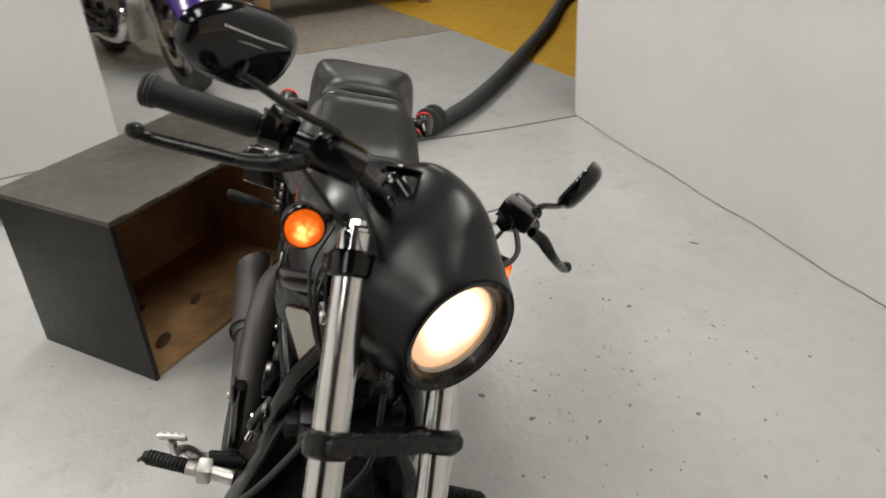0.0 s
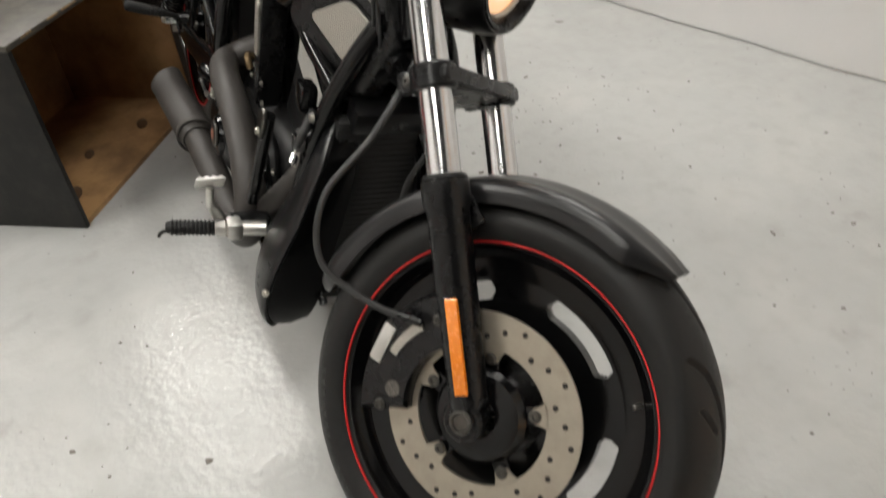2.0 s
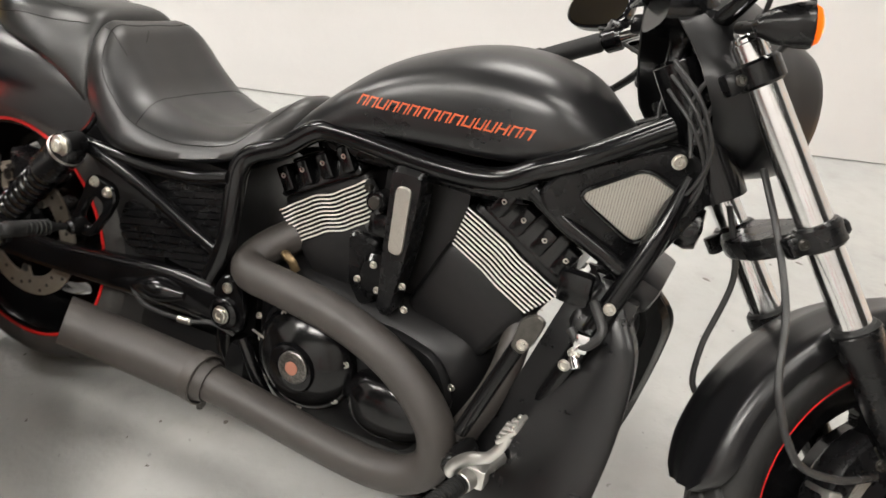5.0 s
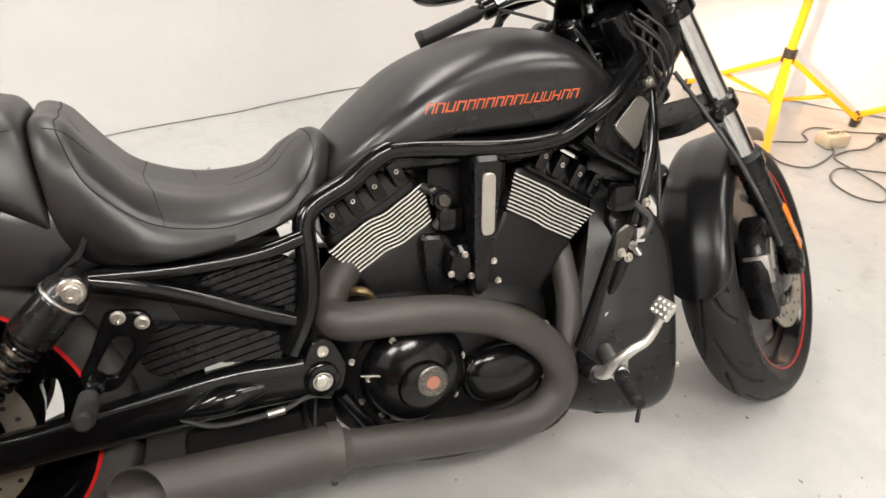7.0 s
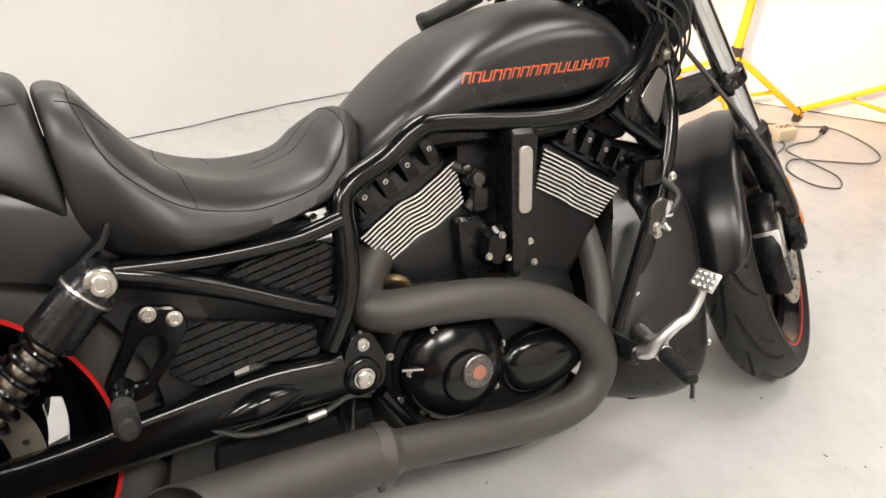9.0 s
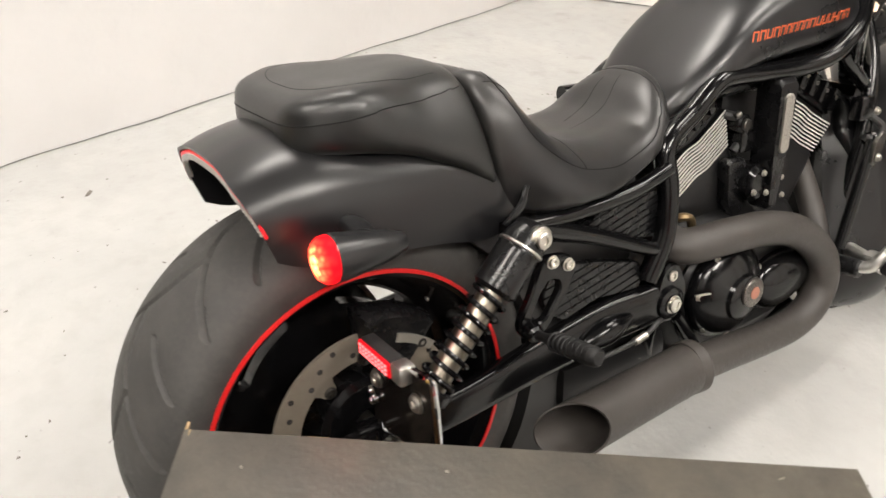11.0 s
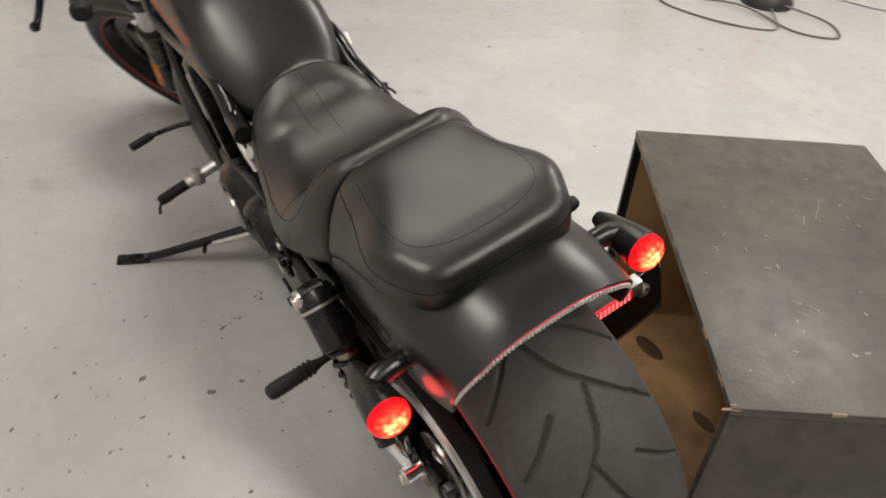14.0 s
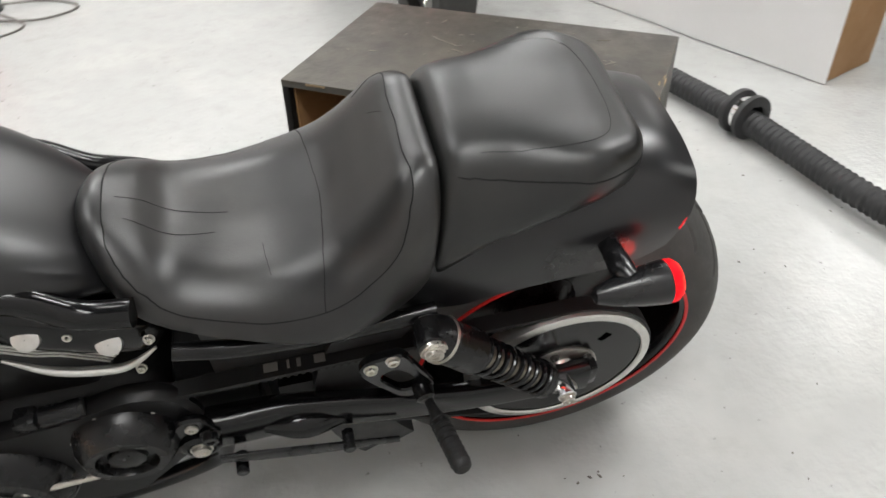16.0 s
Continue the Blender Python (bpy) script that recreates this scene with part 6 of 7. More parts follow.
    for w, k in ((-0.0135, 0.9), (-0.0122, 0.9)):
        face.append([tuple(c + uy * (0.074 * 0.9 * math.copysign(abs(math.cos(a)) ** 0.75, math.cos(a))) + uz * ((0.046 - 0.008 * math.cos(a) * s) * 0.9 * math.copysign(abs(math.sin(a)) ** 0.8, math.sin(a))) + ax * w) for a in np.linspace(0, 2 * math.pi, 40, endpoint=False)])
    fpart("mirror_glass", skin(face), MIRROR, mir, "mirror glass")
    # front indicator
    i0 = np.array((1.288, s * 0.203 if s < 0 else 0.185, 0.936))
    IX = np.array((0.9, s * 0.38, 0.14))
    IX = IX / np.linalg.norm(IX)
    ind = fpart("front_indicator", lathe([(0.0005, -0.065), (0.012, -0.059), (0.0215, -0.039), (0.0265, -0.016), (0.028, 0.0), (0.0266, 0.003)], tuple(i0), IX, 32), SATIN, bike, "black bullet front indicator")
    fpart("indicator_lens", lathe([(0.024, 0.0), (0.024, 0.005), (0.0205, 0.0105), (0.011, 0.014), (0.0005, 0.0153)], tuple(i0), IX, 28), AMBER, ind, "lit amber lens")
    fpart("indicator_stalk", rod(i0 - IX * 0.035, (1.245, s * 0.115, 0.945), 0.008), SATIN, ind)
    # cables
    fpart("cable", tube([m + (0.0, -s * 0.03, 0.0), (1.32, s * 0.15, 0.985), (1.315, s * 0.09, 0.93), (1.27, s * 0.06, 0.87), (1.25, s * 0.05, 0.8)], 0.0042, 36, 8), BLACKPLASTIC, bar, "black control cable")
    fpart("cable", tube([h, (1.25, s * 0.17, 0.965), (1.26, s * 0.1, 0.92), (1.235, s * 0.055, 0.86), (1.25, s * 0.05, 0.78)], 0.0035, 36, 8), BLACKPLASTIC, bar)
    fpart("riser", rod((1.24, s * 0.045, 0.925), (1.24, s * 0.045, 0.985), 0.018, seg=18, edge=0.004), GLOSS, bar, "gloss black riser clamp")


bar_side(-1)
bar_side(1)
# wiring between the steering head and the intake covers
for k, (dy, dz) in enumerate(((0.0, 0.0), (0.014, 0.012), (-0.01, 0.02), (0.006, -0.02))):
    part("wiring", tube([(1.22, -0.06 + dy, 0.9 + dz), (1.27, -0.085 + dy, 0.86 + dz), (1.3, -0.075 + dy, 0.8 + dz), (1.29, -0.06 + dy, 0.74 + dz), (1.26, -0.05 + dy, 0.7 + dz)], 0.0027, 26, 8), BLACKPLASTIC, bike)
part("horn", lathe([(0.0005, -0.02), (0.03, -0.018), (0.034, 0.0), (0.03, 0.014), (0.012, 0.016), (0.0005, 0.018)], (1.3, -0.01, 0.69), (1, 0, 0), 24), SATIN, bike, "round black horn")


# ---- rear lights and plate ----
def rear_indicator(sign):
    c = np.array((-0.055, sign * 0.21, 0.624))
    ax = np.array((-1.0, 0, 0.03))
    ind = part("rear_indicator", lathe([(0.0005, -0.1), (0.011, -0.095), (0.019, -0.072), (0.0255, -0.035), (0.029, -0.008), (0.0295, 0.0), (0.0275, 0.003)], tuple(c), ax, 32), MATTE, bike, "black bullet rear indicator")
    part("indicator_lens", lathe([(0.0275, -0.002), (0.029, 0.004), (0.028, 0.012), (0.023, 0.018), (0.0125, 0.022), (0.0005, 0.0235)], tuple(c), ax, 28), RED, ind, "lit red lens")
    part("indicator_stalk", tube([c + (0.045, -sign * 0.006, 0.01), c + (0.05, -sign * 0.02, 0.01), c + (0.052, -sign * 0.04, 0.01), (c[0] + 0.052, sign * 0.148, c[2] + 0.008)], [0.014, 0.0165, 0.016, 0.014], 16, 16), MATTE, ind)
    glow = bpy.data.lights.new("indicator_glow", "POINT")
    glow.energy, glow.color, glow.shadow_soft_size = 0.07, (1.0, 0.04, 0.02), 0.02
    g = new("indicator_glow", glow)
    g.parent = ind
    g.location = tuple(c + np.array((0.015, -sign * 0.042, -0.03)))


rear_indicator(-1)
rear_indicator(1)
plate_arm = part("plate_bracket", joined(arm_section([(0.05, -0.165, 0.33), (0.035, -0.168, 0.38), (0.022, -0.17, 0.415), (0.02, -0.17, 0.44)], [0.012, 0.012, 0.012, 0.01], [0.012, 0.02, 0.02, 0.012], 14), rbox(0.03, -0.17, 0.33, 0.05, 0.012, 0.05, 0.005)), GLOSS, bike, "gloss black side-mounted plate bracket")
part("plate_holder", plate(rounded([(-0.15, 0.345), (-0.15, 0.452), (-0.296, 0.48), (-0.306, 0.472), (-0.313, 0.378), (-0.302, 0.364), (-0.18, 0.338)], 0.008), 0.006, lambda u, v, w: (0.016 - w, u, v), 0.002), material("mirror_black_plate", (0.02, 0.016, 0.014), 0.12, 0.6), plate_arm, "shiny dark plate holder")
part("plate_rim", tube([(0.012, -0.165, 0.338), (0.012, -0.3, 0.362), (0.012, -0.313, 0.378), (0.012, -0.307, 0.468), (0.012, -0.297, 0.481), (0.012, -0.262, 0.476)], 0.0045, 40, 8), CHROME, plate_arm, "chrome plate rim")
for y, z in ((-0.172, 0.42), (-0.272, 0.436)):
    part("plate_bolt", bolt((0.009, y, z), (-1, 0, 0), 0.011, 0.006), STEEL, plate_arm, "steel plate bolt")
pl = part("plate_light", rbox(0.008, -0.198, 0.466, 0.022, 0.092, 0.024, 0.004), BLACKPLASTIC, plate_arm, "small plate light")
part("plate_light_lens", rbox(-0.004, -0.195, 0.467, 0.006, 0.082, 0.019, 0.002), RED_LED, pl, "lit red lens")
part("plate_light_cap", rbox(0.006, -0.248, 0.469, 0.024, 0.026, 0.026, 0.005), ALU, pl, "metal end cap")
for k in range(9):
    for j in range(3):
        part("light_bead", rbox(-0.0075, -0.162 - 0.0082 * k, 0.4612 + 0.0058 * j, 0.002, 0.0042, 0.0032, 0.0005, 1), RED_CORE, pl)
for k in range(3):
    part("plate_stud", bolt((0.008, -0.156 - 0.01 * (k % 2), 0.377 + 0.009 * k), (-1, 0, 0), 0.0055, 0.006), CHROME, plate_arm)

# ---- footrests and pedals ----
def footrest(sign, inner, tip):
    inner, tip = np.array(inner, float), np.array(tip, float)
    d = tip - inner
    mount = part("peg_mount", joined(rod(inner - d * 0.95, inner - d * 0.1, 0.015, 0.013), rod(inner - d * 0.15, inner + d * 0.06, 0.016, seg=18), rbox(*(inner - d * 0.3), 0.04, 0.03, 0.035, 0.008)), ALU, bike, "bare metal footrest mount")
    peg = part("footrest", tube([inner, inner + d * 0.08, inner + d * 0.9, tip], [0.009, 0.0125, 0.0132, 0.01], seg=18, smooth=False), GRIP, mount, "ribbed black rubber footrest")
    for k in range(11):
        p = inner + d * (0.1 + 0.078 * k)
        part("peg_rib", lathe([(0.012, -0.0022), (0.015, -0.0012), (0.015, 0.0012), (0.012, 0.0022)], tuple(p), d, 18), GRIP, peg)
    part("peg_feeler", tube([tip + (0, 0, -0.008), tip + (-0.008, sign * 0.008, -0.016), tip + (-0.012, sign * 0.012, -0.026)], 0.0038, 10, 8), SATIN, peg)


footrest(-1, (1.118, -0.262, 0.298), (1.094, -0.353, 0.293))
footrest(1, (1.118, 0.238, 0.285), (1.118, 0.325, 0.272))
ped = part("brake_pedal", tube([(1.088, -0.215, 0.29), (1.094, -0.25, 0.3), (1.104, -0.264, 0.325), (1.125, -0.276, 0.352), (1.15, -0.284, 0.37), (1.166, -0.287, 0.398), (1.172, -0.288, 0.42)], [0.012, 0.0125, 0.011, 0.0095, 0.008, 0.0072, 0.007], 30, 14), ALU, bike, "bare metal brake pedal")
padm = Matrix.Translation((1.174, -0.288, 0.43)) @ Matrix.Rotation(radians(-52), 4, "Y")
part("pedal_pad", moved(rbox(0, 0, 0, 0.036, 0.05, 0.007, 0.003), padm), ALU, ped, "bright pedal pad")
for i in range(3):
    for j in range(4):
        part("pad_stud", moved(rbox(-0.011 + 0.011 * i, -0.018 + 0.012 * j, 0.005, 0.006, 0.007, 0.004, 0.001, 1), padm), ALU, ped)
part("pedal_pivot", rod((1.085, -0.16, 0.288), (1.088, -0.235, 0.29), 0.019, seg=20, edge=0.003), SATIN, ped)
shift = part("shift_lever", tube([(1.235, 0.09, 0.335), (1.258, 0.13, 0.348), (1.27, 0.19, 0.358), (1.275, 0.262, 0.362)], [0.009, 0.008, 0.0065, 0.0065], 24, 12), SATIN, bike, "black gear lever")
part("shift_rubber", rod((1.275, 0.255, 0.362), (1.272, 0.32, 0.356), 0.011, seg=16, edge=0.003), GRIP, shift, "black rubber gear pedal")
part("shift_rod", rod((1.05, 0.172, 0.3), (0.72, 0.172, 0.33), 0.005), ZINC, shift, "thin gear linkage rod")

# ---- side stand: the foot rests on the floor ----
floor_at = BIKE.inverted() @ Vector((1.13, 0.452, 0.006))
knee = np.array((0.985, 0.165, 0.165))
fo = np.array(floor_at)
stand = part("side_stand", tube([knee, knee + (fo - knee) * 0.2, knee + (fo - knee) * 0.85, fo + (-0.01, -0.02, 0.012)], [0.014, 0.0125, 0.011, 0.01], 24, 12), GLOSS, bike, "gloss black side stand leg")
fm = BIKE.inverted() @ pose(1.135, 0.455, 0.008, 0, 0, 68)
part("stand_foot", moved(rbox(0.012, 0, 0, 0.085, 0.034, 0.012, 0.005), fm), SATIN, stand, "flat black stand foot")
part("stand_spring", tube([knee + (-0.02, 0.005, 0.0), knee + (fo - knee) * 0.35 + (-0.02, 0, 0.0)], 0.008, seg=10, smooth=False), STEEL, stand, "steel return spring")
part("stand_tab", tube([knee + (fo - knee) * 0.4, knee + (fo - knee) * 0.42 + (-0.04, 0.01, 0.0)], 0.006, seg=10, smooth=False), GLOSS, stand)

# ---- left side of the engine, belt and pulley ----
for (x, z, r, d, nm) in ((0.69, 0.375, 0.07, 0.045, "pulley_cover"), (0.90, 0.30, 0.105, 0.04, "stator_cover")):
    cv = part(nm, lathe([(r * 1.1, -0.03), (r * 1.1, 0.0), (r, d * 0.6), (r * 0.8, d), (r * 0.62, d), (r * 0.58, d * 0.75), (r * 0.4, d * 0.75), (r * 0.36, d * 0.9), (r * 0.16, d), (0.0005, d)], (x, 0.14, z), (0, 1, 0), 48), SATIN, engine, "satin black round cover")
    for k in range(6):
        a = 2 * math.pi * k / 6 + 0.2
        part("cover_bolt", bolt((x + r * 1.03 * math.cos(a), 0.141, z + r * 1.03 * math.sin(a)), (0, 1, 0), 0.005, 0.005), ZINC, cv)
part("cover_face", lathe([(0.05, 0), (0.05, 0.004), (0.042, 0.006), (0.0005, 0.006)], (0.90, 0.181, 0.3), (0, 1, 0), 36), ALU, engine, "bare metal cover face")
part("cover_step", plate(rounded([(0.6, 0.46), (0.66, 0.48), (0.75, 0.45), (1.0, 0.42), (1.05, 0.33), (0.98, 0.19), (0.72, 0.18), (0.6, 0.3), (0.575, 0.38)], 0.03), 0.03, lambda u, v, w: (u, 0.115 + w, v), 0.01), CAST, engine)
# left head with its two plug wells
for x, z in ((0.731, 0.632), (0.649, 0.591)):
    part("plug_cap", lathe([(0.017, 0), (0.016, 0.006), (0.009, 0.008), (0.0005, 0.008)], (x, 0.124, z), (0, 0.8, 0.6), 22), ALU, engine, "bright round plug cap")
part("head_cover", arm_section([(0.59, 0.09, 0.565), (0.615, 0.092, 0.577), (0.69, 0.094, 0.612), (0.765, 0.092, 0.647), (0.79, 0.09, 0.658)], [0.012, 0.03, 0.034, 0.03, 0.012], [0.012, 0.036, 0.042, 0.036, 0.012], 20), GLOSS, engine, "gloss black cylinder head cover")
part("head_trim", tube([(0.6, 0.124, 0.562), (0.63, 0.128, 0.543), (0.661, 0.13, 0.538), (0.724, 0.13, 0.558), (0.772, 0.128, 0.6)], [0.002, 0.005, 0.0065, 0.006, 0.002], 30, 10), ALU, engine, "bright edge of the cylinder head")
for x, z in ((0.603, 0.584), (0.688, 0.622), (0.63, 0.52)):
    part("head_bolt", bolt((x, 0.124, z), (0, 1, 0.3), 0.006, 0.006), ZINC, engine)
part("solenoid", joined(rod((0.72, 0.13, 0.46), (0.78, 0.135, 0.46), 0.014), rbox(0.8, 0.13, 0.455, 0.03, 0.03, 0.025, 0.005)), SATIN, engine)
pul = part("rear_pulley", moved(polar_plate(0.03, 0.149, 0.118, 0.144, [(0.09, 0.112, 0.2, 0.1), (0.09, 0.112, 0.2 + 2.1, 0.1), (0.09, 0.112, 0.2 + 4.2, 0.1)], 120, 6), Matrix.Translation((0.02, 0, 0.308))), GLOSS, rear, "black belt pulley with small notches")
part("pulley_rim", lathe([(0.148, 0.118), (0.157, 0.118), (0.157, 0.1455), (0.152, 0.148), (0.143, 0.148), (0.141, 0.1455)], (0.02, 0, 0.308), (0, 1, 0), 96), ALU, pul, "bare metal pulley rim")
part("pulley_hub", lathe([(0.064, 0.143), (0.064, 0.147), (0.04, 0.149), (0.034, 0.147), (0.03, 0.16), (0.012, 0.162)], (0.02, 0, 0.308), (0, 1, 0), 40), STEEL, pul, "bare metal pulley hub")
for k in range(5):
    a = 2 * math.pi * k / 5
    part("pulley_bolt", bolt((0.02 + 0.052 * math.cos(a), 0.1475, 0.308 + 0.052 * math.sin(a)), (0, 1, 0), 0.0065, 0.006), HOLE, pul)


def belt():
    r0, r1, c0, c1 = 0.158, 0.045, (0.02, 0.308), (0.665, 0.40)
    pts = [(c0[0] + r0 * math.cos(a), c0[1] + r0 * math.sin(a)) for a in np.linspace(radians(85), radians(278), 50)]
    pts += [(c1[0] + r1 * math.cos(a), c1[1] + r1 * math.sin(a)) for a in np.linspace(radians(-80), radians(84), 20)]
    ring = []
    n = len(pts)
    for i in range(n + 1):
        p, q = np.array(pts[i % n]), np.array(pts[(i + 1) % n])
        o = np.array(pts[i - 1])
        d = q - o
        d = d / np.linalg.norm(d)
        nn = np.array((d[1], -d[0])) * 0.0035
        ring.append([(*(p + nn),), (*(p - nn),)])
    rings = [[(a[0], 0.113, a[1]), (a[0], 0.139, a[1]), (b[0], 0.139, b[1]), (b[0], 0.113, b[1])] for a, b in ring]
    return skin(rings, cap=False)


part("drive_belt", belt(), GRIP, bike, "black toothed drive belt")
for k in range(44):
    t = k / 43
    part("belt_tooth", rbox(0.12 + 0.47 * t, 0.126, 0.462 - 0.0155 * t - 0.005, 0.005, 0.026, 0.005, 0.0008, 1), GRIP, bpy.data.objects["drive_belt"])
for x, w in ((0.40, 0.016), (0.43, 0.006), (0.445, 0.004), (0.47, 0.02)):
    part("belt_mark", rbox(x, 0.126, 0.4575 + 0.004 * (0.47 - x) + 0.0025, w, 0.014, 0.0012, 0.0003, 1), CABLE, bpy.data.objects["drive_belt"])
part("belt_guard", arm_section([(0.57, 0.185, 0.325), (0.45, 0.188, 0.3), (0.3, 0.19, 0.272)], [0.004, 0.004, 0.003], [0.012, 0.014, 0.008], 12), SATIN, swing, "thin black lower belt guard")
for x in (0.38, 0.545):
    part("guard_boss", rod((x, 0.165, 0.29), (x, 0.2, 0.29), 0.01), SATIN, swing)
part("rear_bolt", bolt((0.575, 0.165, 0.372), (0, 1, 0), 0.012, 0.014), SATIN, swing)
part("fender_strut", tube([(0.235, -0.156, 0.575), (0.262, -0.158, 0.6), (0.275, -0.155, 0.625)], 0.006, 14, 8), GLOSS, fender)
part("inner_fender", moved(polar_plate(0.336, 0.342, -0.12, 0.12, [(0.3, 0.4, radians(200), radians(128))], 120, 2), Matrix.Translation((0.02, 0, 0.308))), BLACKPLASTIC, fender, "black inner mudguard over the tyre")
part("battery_box", rbox(0.42, 0, 0.5, 0.27, 0.22, 0.17, 0.02), BLACKPLASTIC, bike, "black plastic battery box")
part("gearbox", rbox(0.55, 0, 0.33, 0.14, 0.2, 0.2, 0.03), CAST, engine)
part("under_tray", arm_section([(1.1, 0, 0.15), (0.9, 0, 0.14), (0.7, 0, 0.16)], [0.1, 0.11, 0.08], [0.02, 0.02, 0.02], 10), CAST, engine)

# ---- seams and cracks on the seat ----
SEAT_SKIN = surface(seat)
PAD_SKIN = surface(bpy.data.objects["pillion_pad"])


def draped(tree, points, r, n=24, sink=0.25):
    """A thread laid on a skin through the nearest places to the given points."""
    out = []
    for p in spline(points, n):
        at, nrm, _, _ = tree.find_nearest(Vector(p[:3]))
        out.append(tuple(at - nrm * r * sink))
    return tube(out, r, n, 6, smooth=False)


HALF_SEAM = [(0.262, 0.0, 0.792), (0.264, 0.05, 0.791), (0.258, 0.094, 0.788), (0.259, 0.121, 0.772), (0.279, 0.151, 0.709), (0.321, 0.16, 0.662), (0.374, 0.166, 0.632), (0.447, 0.163, 0.623), (0.511, 0.152, 0.631), (0.564, 0.139, 0.654), (0.598, 0.119, 0.698), (0.611, 0.093, 0.731), (0.609, 0.05, 0.744), (0.608, 0.0, 0.747)]
for sgn in (-1, 1):
    part("stitching", draped(SEAT_SKIN, [(x, sgn * y, z) for x, y, z in HALF_SEAM], 0.0011, 110), PIPING, seat)
    part("cross_seam", draped(SEAT_SKIN, [(0.373, 0.0, 0.69), (0.374, sgn * 0.07, 0.685), (0.376, sgn * 0.13, 0.67), (0.378, sgn * 0.165, 0.63)], 0.0009, 40), PIPING, seat)
    part("pad_seam", draped(PAD_SKIN, [(0.206, sgn * 0.118, 0.78), (0.158, sgn * 0.13, 0.775), (0.1, sgn * 0.134, 0.766), (0.03, sgn * 0.128, 0.757), (-0.02, sgn * 0.112, 0.753), (-0.045, sgn * 0.085, 0.752), (-0.057, sgn * 0.045, 0.752), (-0.058, 0.0, 0.752)], 0.0011, 60), PIPING, seat)
    part("pad_stitching", draped(PAD_SKIN, [(0.17, sgn * 0.1, 0.805), (0.1, sgn * 0.105, 0.805), (0.03, sgn * 0.1, 0.805), (0.0, sgn * 0.08, 0.805), (-0.012, sgn * 0.04, 0.805), (-0.014, 0, 0.805)], 0.0006, 40), PIPING, seat)
for pts in ([(0.592, -0.005, 0.74), (0.544, -0.014, 0.7), (0.481, -0.013, 0.67)], [(0.583, 0.03, 0.734), (0.545, 0.03, 0.704), (0.496, 0.02, 0.675)], [(0.29, -0.05, 0.755), (0.275, -0.03, 0.775)], [(0.445, 0.05, 0.67), (0.44, 0.11, 0.665)]):
    part("crease", draped(SEAT_SKIN, pts, 0.0006), PIPING, seat)
part("roll_strap", draped(SEAT_SKIN, [(0.3, -0.11, 0.735), (0.262, -0.115, 0.775), (0.235, -0.118, 0.783)], 0.0009), PIPING, seat)


# ---- the rest of the bay ----
def corrugated(points, r, pitch=0.023):
    rows = spline(points, 60)
    L = float(np.sum(np.linalg.norm(np.diff(rows, axis=0), axis=1)))
    n = int(L / pitch) * 2
    pts = spline(points, n)
    rad = [r if i % 2 else r * 0.84 for i in range(n)]
    return tube(pts, rad, n, 20, smooth=False)


hose = part("extraction_hose", corrugated([(-0.48, -1.5, 0.055), (-0.62, -1.5, 0.055), (-0.78, -1.45, 0.055), (-0.91, -1.29, 0.055), (-0.98, -1.07, 0.055), (-1.025, -0.85, 0.06), (-1.06, -0.62, 0.057), (-1.1, -0.36, 0.055), (-1.2, 0.0, 0.055), (-1.32, 0.38, 0.055), (-1.55, 0.62, 0.055), (-1.94, 0.857, 0.055), (-2.5, 1.13, 0.055), (-3.2, 1.45, 0.055), (-4.0, 1.76, 0.055), (-4.6, 2.1, 0.055)], 0.042), HOSE)
tagged(hose, "black corrugated extraction hose lying on the floor", "hose")
for x, y, dx, dy in ((-1.023, -0.86, -0.2, 0.98), (-1.4, 0.47, -0.8, 0.6)):
    d = np.array((dx, dy, 0))
    p = np.array((x, y, 0.076))
    part("coupling", joined(*[lathe([(0.042, h0), (0.072, h0 + 0.003), (0.074, h0 + 0.012), (0.072, h0 + 0.021), (0.042, h0 + 0.024)], tuple(p), d, 32) for h0 in (-0.04, 0.016)]), HOSE, hose, "thick black flanged coupling")
    part("coupling_band", lathe([(0.046, -0.018), (0.059, -0.016), (0.059, 0.016), (0.046, 0.018)], tuple(p), d, 32), CHROME, hose, "bright metal band")

# folded screen behind the box: white sheeting over a board frame
sheeting("screen_sheet", -0.95, -2.34, -1.5, -1.1, 2.6, "white sheeting over a free-standing screen", 21, side=-1, wave=0.01)
tagged(bpy.data.objects["screen_sheet"], kind="structure")
bm = plate([(-0.98, -2.36), (-1.52, -1.12), (-1.8, -1.24), (-1.26, -2.48)], 2.6, lambda u, v, w: (u, v, w), 0.005)
tagged(part("screen_board", bm, CARD), "brown board frame of the free-standing screen", "screen", kind="structure")


